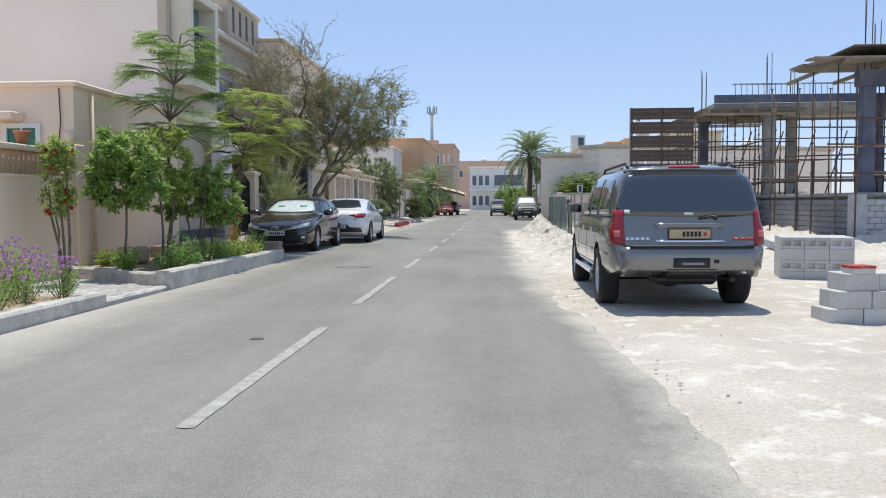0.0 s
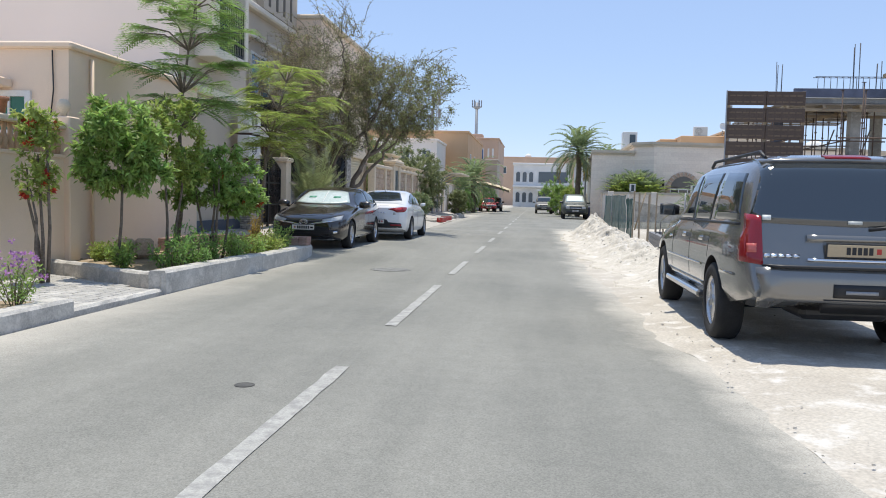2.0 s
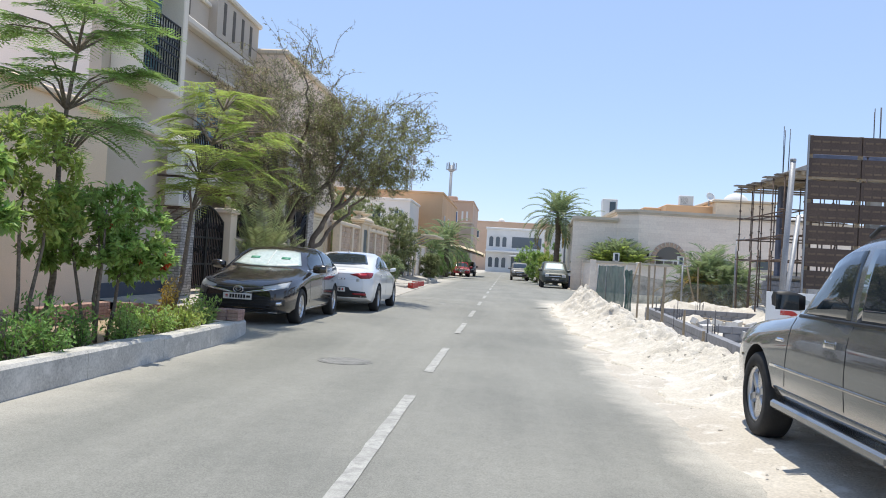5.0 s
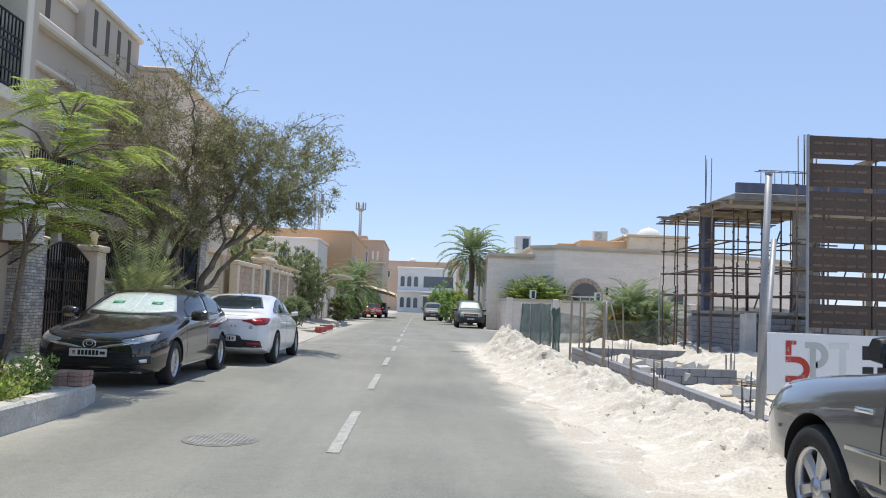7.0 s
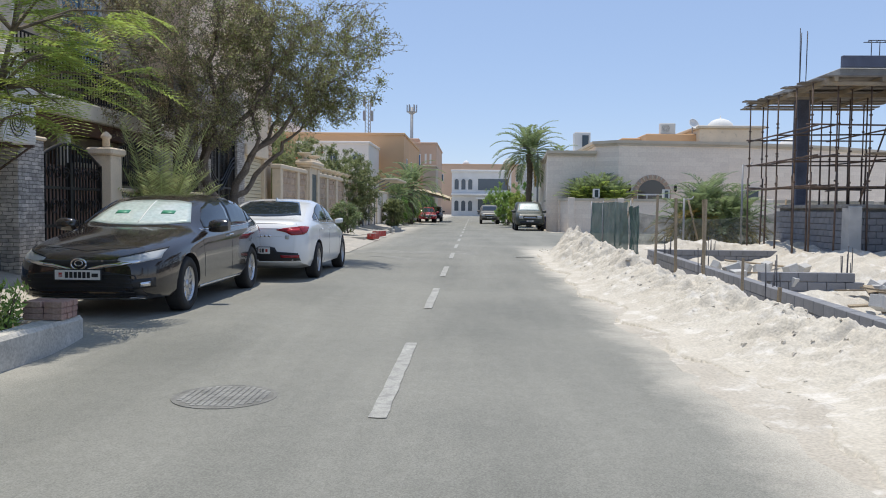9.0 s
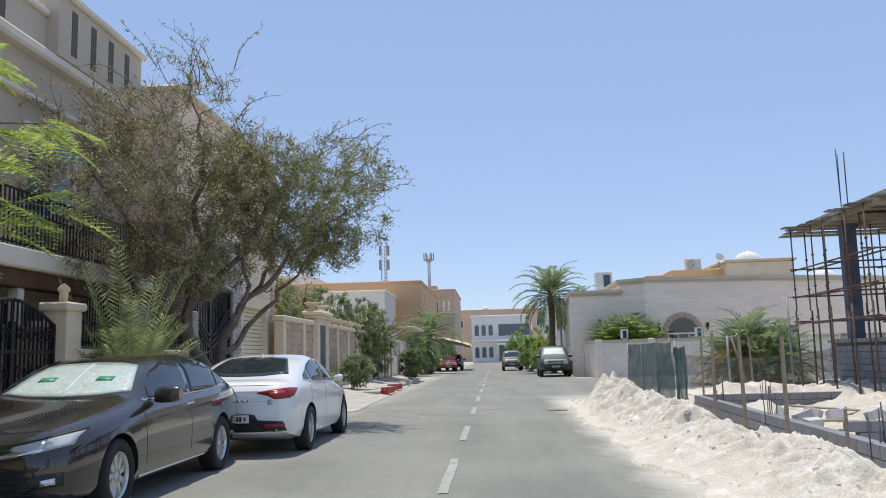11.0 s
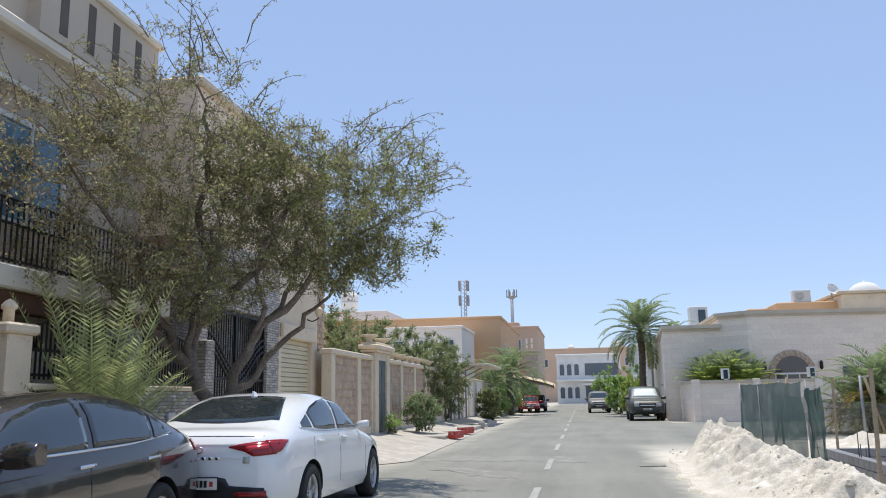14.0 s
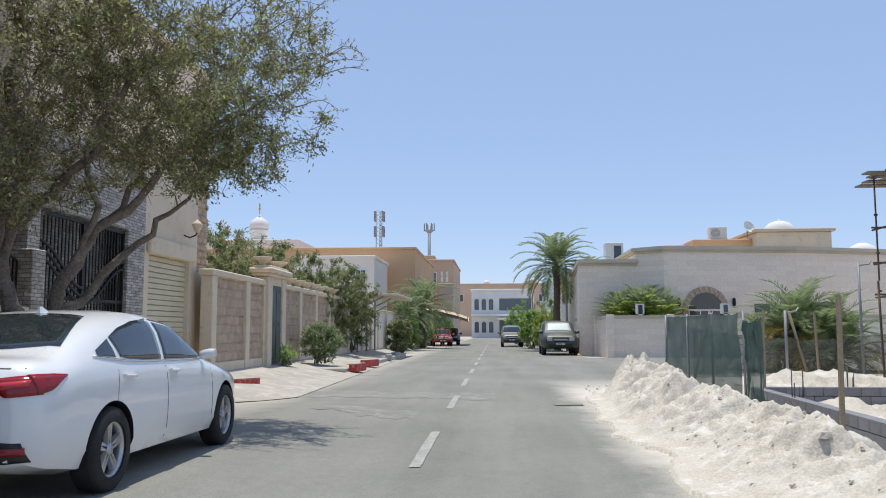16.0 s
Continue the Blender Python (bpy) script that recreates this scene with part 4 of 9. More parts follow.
def stone_railing_wall():
    w = thing("stone_wall", "grey ledge-stone garden wall with black iron railings", "wall")
    part("base", B(-8.75, 28.5, 0.1, -8.45, 33.9, 1.72, c=0.01), LEDGE, w)
    part("coping", B(-8.8, 28.5, 1.72, -8.4, 33.9, 1.8, c=0.015), CREAM, w)
    part("meter_box", B(-8.45, 32.2, 0.85, -8.4, 32.45, 1.35, c=0.01), WHITE, w, "small white meter box")
    for y0, y1 in ((28.55, 30.75), (31.2, 33.45)):
        s = Shape()
        railing_panel(s, -8.6, y0, y1, 1.86, 2.5, 0.1, 0.25)
        part("railing", s, IRON, w, "arched black iron railing panel")
    for y in (30.8, 33.5):
        part("pier", B(-8.82, y, 0.1, -8.38, y + 0.38, 2.7, c=0.015), LEDGE, w)
    part("shed_panel", B(-9.4, 28.6, 0.3, -9.3, 33.6, 2.3), TAUPE, w)


def tan_house():
    h = thing("house_tan", "tan rendered house with stone-clad ground floor", "house")
    part("upper_wall", B(-22, 33.95, 4.9, -8.98, 42.6, 8.1), BEIGE, h)
    part("cornice", B(-22, 33.9, 8.1, -8.85, 42.7, 8.3, c=0.05), CREAM, h)
    for y0, z0, y1, z1 in ((33.95, 0.1, 34.3, 4.9), (37.52, 0.1, 38.3, 4.9), (34.3, 3.5, 37.52, 4.9)):
        part("stone_cladding", B(-9.0, y0, z0, -8.75, y1, z1), LEDGE, h, "grey ledge stone cladding")
    part("gateway_back_wall", B(-9.4, 33.95, 0.1, -9.3, 38.3, 4.9), LEDGE, h)
    part("garage_front", Shape().box(-9.2, 38.3, 0.1, -8.85, 38.75, 5.0).box(-9.2, 41.1, 0.1, -8.85, 41.6, 5.0).box(-9.2, 38.75, 3.12, -8.85, 41.1, 5.0), CREAM, h, "cream stone garage front")
    part("lintel", B(-8.85, 38.6, 3.12, -8.74, 41.3, 3.5, c=0.03), CREAM, h)
    door = part("roller_door", B(-9.06, 38.75, 0.4, -9.035, 41.1, 3.12), ROLLER, h, "cream ribbed roller door")
    for i in range(22):
        z = 0.42 + i * 0.123
        s = Shape().loft([[(-8.95, 38.75, z), (-8.955, 38.75, z + 0.1), (-9.0, 38.75, z + 0.123), (-9.03, 38.75, z)], [(-8.95, 41.1, z), (-8.955, 41.1, z + 0.1), (-9.0, 41.1, z + 0.123), (-9.03, 41.1, z)]], True, True)
        part("slat", s, ROLLER, door)
    s = Shape()
    rng = random.Random(5)
    for i in range(28):
        z = 2.95 + i * 0.185
        for j in range(3):
            y = 41.6 + j * 0.34 + (0.17 if i % 2 else 0) - 0.1
            y1 = min(y + 0.33, 42.62)
            d = rng.uniform(0.02, 0.06)
            s.loft([[(-8.98, y, z), (-8.98, y1, z), (-8.98, y1, z + 0.178), (-8.98, y, z + 0.178)], [(-8.96 + d, y + 0.05, z + 0.04), (-8.96 + d, y1 - 0.05, z + 0.04), (-8.96 + d, y1 - 0.05, z + 0.14), (-8.96 + d, y + 0.05, z + 0.14)]], True, True)
    q = part("corner_stonework", s, ROCKFACE, h, "rock-faced stone corner")
    q["kind"] = "stuff"
    part("ground_wall", B(-22, 41.2, 0.1, -8.98, 42.6, 4.9), CREAM, h)
    g = thing("sliding_gate", "tall black iron gate of plain bars with swept braces", "gate")
    for y0, y1 in ((34.34, 35.88), (35.92, 37.48)):
        s = Shape()
        n = 13
        for i in range(n + 1):
            y = y0 + (y1 - y0) * i / n
            s.box(-8.86, y - 0.013, 0.5, -8.84, y + 0.013, 3.42)
        for z in (0.52, 2.0, 3.42):
            s.box(-8.88, y0, z - 0.03, -8.82, y1, z + 0.03)
        s.box(-8.88, y0 - 0.02, 0.45, -8.82, y0 + 0.03, 3.45).box(-8.88, y1 - 0.03, 0.45, -8.82, y1 + 0.02, 3.45)
        leaf = part("gate_leaf", s, IRON, g)
        s = Shape()
        a, b = (y0, y1) if y0 < 35 else (y1, y0)
        for off in (0.0, 0.14, 0.28):
            s.tube([(-8.81, a + (b - a) * t / 10, 2.95 - off - 0.75 * math.sin(t / 10 * math.pi / 2) ** 2) for t in range(11)], 0.03, 5)
        part("swept_brace", s, IRON, leaf)
        part("lock_plate", B(-8.83, b - 0.12 if b > a else b + 0.02, 1.2, -8.79, b - 0.02 if b > a else b + 0.12, 1.6, c=0.01), IRON, leaf)
    l = thing("wall_lantern", "bracket wall lantern with a pale glass shade", "wall lamp", -8.85, 40.7, 3.75)
    part("bracket", Shape().tube([(0, 0, 0), (0.15, 0, -0.06), (0.3, 0, 0.0), (0.33, 0, 0.06)], 0.018, 6), IRON, l)
    part("shade", Shape().lathe([(0.05, 0.06), (0.12, 0.22), (0.14, 0.24), (0.1, 0.3), (0.03, 0.36), (0.0, 0.4)], (0.33, 0, 0), n=10), CREAM, l)


def boundary_wall():
    w = thing("boundary_wall", "cream stone boundary wall with rock-faced panels and coping", "wall")
    part("core", Shape().box(-8.6, 41.6, 0.1, -8.42, 46.25, 2.82).box(-8.6, 47.75, 0.1, -8.42, 60.4, 2.82), CREAM, w)
    part("coping", Shape().box(-8.68, 41.25, 2.82, -8.28, 46.2, 2.98, 0.025).box(-8.68, 47.8, 2.82, -8.28, 60.4, 2.98, 0.025), CREAM, w)
    part("plinth", Shape().box(-8.42, 41.6, 0.1, -8.34, 46.2, 0.62, 0.01).box(-8.42, 47.8, 0.1, -8.34, 60.4, 0.62, 0.01), CREAM, w)
    stops = [41.3, 44.1, 45.85, 47.75, 50.4, 53.0, 55.5, 58.0, 60.1]
    for y in stops:
        part("pilaster", B(-8.62, y, 0.1, -8.3, y + 0.34, 2.82, c=0.02), CREAM, w)
    rng = random.Random(6)
    s = Shape()
    for a, b in zip(stops, stops[1:]):
        if a == 45.85:
            continue
        y0, y1 = a + 0.34, b
        z, row = 0.63, 0
        while z < 2.78:
            h = min(0.24, 2.8 - z)
            y = y0
            while y < y1 - 0.02:
                ln = min(rng.uniform(0.3, 0.55), y1 - y)
                if y1 - y - ln < 0.15:
                    ln = y1 - y
                d = rng.uniform(0.01, 0.05) if row % 3 else rng.uniform(0.0, 0.02)
                x = -8.42
                s.loft([[(x, y + 0.004, z), (x, y + ln - 0.004, z), (x, y + ln - 0.004, z + h - 0.008), (x, y + 0.004, z + h - 0.008)],
                        [(x + 0.015, y + 0.004, z), (x + 0.015, y + ln - 0.004, z), (x + 0.015, y + ln - 0.004, z + h - 0.008), (x + 0.015, y + 0.004, z + h - 0.008)],
                        [(x + 0.015 + d, y + 0.06, z + 0.05), (x + 0.015 + d, y + ln - 0.06, z + 0.05), (x + 0.015 + d, y + ln - 0.06, z + h - 0.06), (x + 0.015 + d, y + 0.06, z + h - 0.06)]], True, True)
                y += ln
            z += h
            row += 1
    q = part("stone_panels", s, ROCKFACE, w, "rough rock-faced stone blocks")
    q["kind"] = "stuff"
    # portal with its door
    p = thing("wall_portal", "cream stone gateway with moulded cornice and grey door", "gateway")
    part("jamb", B(-8.68, 45.95, 0.1, -8.2, 46.4, 3.1, c=0.02), CREAM, p)
    part("jamb", B(-8.68, 47.6, 0.1, -8.2, 48.05, 3.1, c=0.02), CREAM, p)
    part("lintel", B(-8.68, 46.4, 2.85, -8.25, 47.6, 3.1), CREAM, p)
    part("cornice", Shape().box(-8.74, 45.85, 3.1, -8.12, 48.15, 3.2, 0.02).box(-8.8, 45.75, 3.2, -8.04, 48.25, 3.36, 0.04).box(-8.72, 45.9, 3.36, -8.14, 48.1, 3.44, 0.02), CREAM, p)
    d = part("door", B(-8.33, 46.4, 0.4, -8.27, 47.6, 2.85, c=0.01), material("door_grey", (0.1, 0.125, 0.12), 0.55, 0.1, 0.15, 2, 40, 0.2), p, "dark grey-green metal door")
    s = Shape()
    for y in (46.55, 47.05):
        for z in (0.6, 1.7):
            s.box(-8.27, y, z, -8.25, y + 0.4, z + 0.95, 0.008)
    part("panel", s, material("door_panel", (0.12, 0.145, 0.14), 0.5, 0.1, 0.15, 2, 40, 0.2), d)
    part("handle", B(-8.27, 47.42, 1.35, -8.21, 47.5, 1.55, c=0.01), STEEL, d)
    for y in (46.1, 48.0, 49.3, 50.6, 52.0, 53.2, 54.5, 55.7, 57.0, 58.2, 59.5):
        z = 3.44 if y < 48.1 else 2.98
        u = thing("planter_urn", "cream stone planter urn standing on the wall", "planter", -8.46, y, z, 0, "wall planters")
        part("bowl", Shape().lathe([(0.1, 0), (0.12, 0.03), (0.09, 0.08), (0.2, 0.16), (0.3, 0.22), (0.3, 0.26), (0.24, 0.26)], n=12), CREAM, u)
    # the next plots
    w2 = thing("plot_wall", "pale rendered plot wall with pilasters", "wall")
    part("core", B(-8.7, 60.4, 0.1, -8.45, 92, 2.6), BEIGE_PALE, w2)
    part("coping", B(-8.75, 60.4, 2.6, -8.4, 92, 2.72, c=0.02), CREAM, w2)
    for y in (61.5, 64.5, 67.5, 70.5, 74, 78, 82, 86):
        part("pilaster", B(-8.75, y, 0.1, -8.36, y + 0.35, 2.6, c=0.02), CREAM, w2)
    c = thing("carport", "flat cream carport canopy on strutted posts over the pavement", "carport")
    part("roof", B(-8.6, 62.0, 3.15, -6.1, 68.5, 3.27, c=0.02), CREAM, c)
    for y in (62.3, 65.2, 68.2):
        part("post", Shape().tube([(-8.25, y, 0), (-8.25, y, 3.15)], 0.05, 8), STEEL, c)
        part("strut", Shape().tube([(-8.25, y, 2.5), (-6.9, y, 3.15)], 0.035, 6), STEEL, c)
    c = thing("shade_canopy", "tan fabric car shade on steel arms", "carport")
    s = Shape()
    s.grid(8, 8, lambda u, v: (-9.0 + 5.0 * u, 98 + 9 * v, 3.4 - 0.9 * u ** 2 + 0.25 * math.sin(v * math.pi * 3)))
    part("fabric", s, material("tan_fabric", (0.6, 0.5, 0.34), 0.9, 0, 0.08, 2, 30, 0.2), c)
    for y in (98.3, 102.5, 106.7):
        part("arm", Shape().tube([(-9.0, y, 0), (-9.0, y, 3.3), (-4.2, y, 2.5)], 0.06, 8), STEEL, c)


annex()
balustrade_wall()
house_taupe()
ac_unit(-8.35, 24.55, 3.02, 90)
ac_unit(-8.35, 24.55, 2.36, 90)
front_gate()
stone_railing_wall()
tan_house()
boundary_wall()


# ---- distant buildings ----


def far_block(name, label, x0, x1, y0, y1, z1, mat, rows=(), cols=0, trim=None, side=1, pane=None):
    """A plain far house: walls, parapet band and windows that face the camera and the street."""
    h = thing(name, label, "house")
    part("wall", B(x0, y0, -0.1, x1, y1, z1), mat, h)
    part("parapet", Shape().box(x0 - 0.12, y0 - 0.12, z1, x1 + 0.12, y0 + 0.15, z1 + 0.25, 0.04).box(x1 - 0.15, y0 + 0.15, z1, x1 + 0.12, y1, z1 + 0.25, 0.04).box(x0 - 0.12, y0 + 0.15, z1, x0 + 0.15, y1, z1 + 0.25, 0.04), trim or mat, h)
    for z0, za in rows:
        for i in range(cols):
            w = (x1 - x0) / cols
            x = x0 + w * (i + 0.3)
            window_on_south(h, x, x + w * 0.4, y0, z0, za, trim or WHITE, pane)
    return h


def far_left():
    h = far_block("house_ochre", "plain ochre rendered house with a flat parapet", -32, -8.6, 95, 118, 8.8, OCHRE)
    window_on_east(h, 98, 99.2, -8.6, 5.2, 6.6, WHITE)
    window_on_east(h, 104, 105.2, -8.6, 5.2, 6.6, WHITE)
    far_block("house_grey", "low whitish rendered house behind the wall", -17.5, -11.0, 86, 94, 7.2, BEIGE_PALE, ((5.2, 6.3),), 3)
    h = far_block("house_rose", "rose rendered house with slit windows", -12.3, -6.9, 130, 150, 10.7, ROSE, (), 0)
    window_on_south(h, -10.3, -9.2, 130, 7.6, 9.2, WHITE, clear("sky_pane", (0.05, 0.12, 0.25), 0.05))
    for x in (-8.6, -7.9):
        part("slit", B(x, 129.98, 7.9, x + 0.28, 130.05, 9.3), WHITE, h, "white framed slit window")
    part("roof_tank_house", B(-11.5, 131, 10.7, -9.5, 134, 11.6, c=0.05), ROSE, h)
    h = far_block("house_taupe_far", "taupe rendered house beside the rose one", -8.3, -6.6, 122, 129.5, 7.0, TAUPE)
    # white arcaded building at the end of the road
    h = thing("arcaded_building", "white two-storey building with arched windows and balcony", "house")
    part("wall", B(-6.0, 180, -0.1, 6.2, 195, 9.0), WHITE, h)
    part("cornice", B(-6.2, 179.7, 9.0, 6.4, 195, 9.45, c=0.08), WHITE, h)
    part("balcony", B(-6.1, 178.8, 4.2, 6.3, 180, 4.6, c=0.05), WHITE, h)
    grey_pane = clear("grey_pane", (0.09, 0.11, 0.13), 0.1)
    for x in (-5.0, -3.6, -2.2):
        for z in (1.0, 5.4):
            out = [(x - 0.42, z), (x + 0.42, z)] + [(x + 0.42 * math.cos(a * math.pi / 8), z + 1.7 + 0.42 * math.sin(a * math.pi / 8)) for a in range(9)]
            part("arched_window", Shape().prism(out, "y", 179.93, 180.02), grey_pane, h)
            arc = [(x + 0.5 * math.cos(a * math.pi / 8), 179.9, z + 1.7 + 0.5 * math.sin(a * math.pi / 8)) for a in range(9)]
            part("arch_trim", Shape().tube(arc, 0.07, 5), WHITE, h)
    part("loggia_glass", B(-0.6, 179.93, 5.3, 5.6, 180.05, 7.6), grey_pane, h, "wide grey loggia glazing")
    part("shop_front", B(-0.6, 179.93, 0.3, 5.6, 180.05, 3.4), grey_pane, h)
    part("entrance_canopy", B(-1.0, 177.6, 3.4, 6.0, 180, 3.7, c=0.05), WHITE, h)
    h = far_block("house_terracotta", "wide terracotta-tan building behind the arcade", -16, 20, 220, 240, 12.6, ROSE, ((8.4, 10.2),), 9)
    part("roof_dome", Shape().lathe([(1.6, 0), (1.5, 0.6), (1.1, 1.2), (0.5, 1.6), (0, 1.75)], (7.5, 222, 12.85), n=14), WHITE, h)
    part("roof_dome", Shape().lathe([(0.9, 0), (0.8, 0.4), (0.5, 0.8), (0, 1.0)], (-3.5, 222, 12.85), n=12), WHITE, h)
    # telecom masts
    for x, y, z0, z1, lattice in ((-15.9, 200, 0, 24.6, False), (-15.5, 120, 0, 16.2, True)):
        m = thing("telecom_mast", "slender grey telecom mast with antenna panels", "mast", x, y, 0)
        if lattice:
            s = Shape()
            for e in ((-0.35, -0.3), (0.35, -0.3), (0.0, 0.4)):
                s.tube([(e[0], e[1], z0), (e[0], e[1], z1)], 0.06, 5)
            for i in range(16):
                z = z1 - 0.5 * i
                s.tube([(-0.35, -0.3, z), (0.35, -0.3, z - 0.5)], 0.03, 4).tube([(0.35, -0.3, z), (0, 0.4, z - 0.5)], 0.03, 4)
            part("lattice", s, STEEL, m)
            ring = [(0.5, 0.3), (-0.5, 0.3), (0.5, -0.4), (-0.5, -0.4)]
            for i, (a, b) in enumerate(ring * 2):
                z = z1 - 1.4 - 1.9 * (i // 4)
                part("antenna_panel", B(a - 0.14, b - 0.1, z, a + 0.14, b + 0.1, z + 1.3, c=0.03), STEEL, m)
        else:
            part("pole", Shape().tube([(0, 0, 0), (0, 0, z1)], [0.5, 0.32], 10), STEEL, m)
            for k in range(6):
                a = k * math.pi / 3
                part("antenna_panel", B(1.1 * math.cos(a) - 0.12, 1.1 * math.sin(a) - 0.1, z1 - 1.2, 1.1 * math.cos(a) + 0.12, 1.1 * math.sin(a) + 0.1, z1 + 0.6, c=0.04), STEEL, m)
            part("head_frame", Shape().lathe([(0.3, z1 - 1.7), (1.05, z1 - 1.1), (1.1, z1 - 1.0), (0.3, z1 - 1.5)], n=12), STEEL, m)
    m = thing("mosque", "white mosque with a ribbed onion dome and gilt finial", "mosque", -28.2, 112, 0)
    part("body", B(-7, -2, 0, 5, 10, 11.6, c=0.05), WHITE, m)
    part("drum", Shape().lathe([(1.05, 11.6), (1.05, 12.6), (1.15, 12.7), (1.15, 12.85), (1.0, 12.9)], n=18), WHITE, m)
    part("dome", Shape().lathe([(1.0, 12.9), (1.12, 13.25), (1.05, 13.65), (0.8, 14.0), (0.4, 14.3), (0.12, 14.5), (0.05, 15.1)], n=18), WHITE, m)
    part("finial", Shape().lathe([(0.05, 15.1), (0.16, 15.3), (0.05, 15.5), (0.12, 15.65), (0.03, 16.0), (0, 16.1)], n=8), material("gilt", (0.6, 0.45, 0.15), 0.35, 0.8, 0.05, 4, 40, 0.05), m)


far_left()

# ---- building site ----


def block_mesh(lx, ly, lz, mat, name="concrete_block"):
    me = Shape().box(-lx / 2, -ly / 2, 0, lx / 2, ly / 2, lz, 0.008).mesh(name, mat)
    fix_normals(me)
    return me


def foundation_wall():
    """Low block wall that bounds the plot along the road."""
    w = thing("foundation_wall", "low wall of grey concrete blocks bounding the building plot", "wall")
    me = block_mesh(0.2, 0.39, 0.19, BLOCK)
    rng = random.Random(2)
    count = 0
    for course in range(3):
        n = 48
        for i in range(n):
            y = 20.9 + i * 0.4 + (0.2 if course % 2 else 0)
            x = 3.4 + (y - 20.9) * 0.055
            ob = new("concrete_block", me)
            ob.parent = w
            ob.matrix_local = pose(x, y, -0.42 + course * 0.2 + rng.uniform(0, 0.004), 0, 0, -3.1 + rng.uniform(-0.8, 0.8))
            count += 1
    s = Shape()
    s.loft([[(3.31, 20.7, -0.5), (3.47, 20.7, -0.5), (3.47, 20.7, 0.16), (3.31, 20.7, 0.16)], [(4.4, 40.2, -0.5), (4.55, 40.2, -0.5), (4.55, 40.2, 0.16), (4.4, 40.2, 0.16)]], True, True)
    part("mortar_bed", s, MORTAR, w)
    # cross walls of the footing
    for y, x1 in ((40.1, 12.0), (30.4, 6.8)):
        for course in range(3):
            for i in range(int((x1 - 4.6) / 0.4)):
                ob = new("concrete_block", me)
                ob.parent = w
                ob.matrix_local = pose(4.9 + i * 0.4 + (0.2 if course % 2 else 0), y, -0.42 + course * 0.2, 0, 0, 90)
    near = thing("low_block_wall", "short return wall of grey concrete blocks", "wall")
    for course in range(3):
        for i in range(7):
            ob = new("concrete_block", me)
            ob.parent = near
            ob.matrix_local = pose(3.55 + i * 0.4 + (0.2 if course % 2 else 0), 20.75, -0.42 + course * 0.2, 0, 0, 90)


def plinth_face(parent, x0, y0, x1, y1, z0, z1, mesh, limit):
    """Running-bond blocks over one face, from (x0, y0) to (x1, y1)."""
    a, b = Vector((x0, y0, 0)), Vector((x1, y1, 0))
    d = (b - a).normalized()
    turn = math.degrees(math.atan2(d.y, d.x)) + 90
    n = int((b - a).length / 0.4)
    rng = random.Random(int(x0 * 7 + y0))
    made = 0
    for c in range(int((z1 - z0) / 0.2)):
        for i in range(n):
            if made >= limit:
                return
            p = a + d * (0.2 + i * 0.4 + (0.1 if c % 2 else -0.08))
            ob = new("concrete_block", mesh)
            ob.parent = parent
            ob.matrix_local = pose(p.x + rng.uniform(-0.004, 0.004), p.y + rng.uniform(-0.004, 0.004), z0 + c * 0.2, 0, 0, turn)
            made += 1


def column(parent, x, y, z0, z1, size=0.42, mat=None):
    c = part("column", B(x - size / 2, y - size / 2, z0, x + size / 2, y + size / 2, z1, c=0.02), mat or CONCRETE, parent)
    return c


def starter_bars(parent, x, y, z0, z1, n=4, spread=0.14):
    rng = random.Random(int(x * 31 + y * 7))
    for i in range(n):
        a = 2 * math.pi * i / n + 0.4
        dx, dy = spread * math.cos(a), spread * math.sin(a)
        top = z1 - rng.uniform(0, 0.35)
        part("starter_bar", Shape().tube([(x + dx, y + dy, z0), (x + dx * 1.05 + rng.uniform(-0.03, 0.03), y + dy + rng.uniform(-0.03, 0.03), top)], 0.016, 5), REBAR, parent)


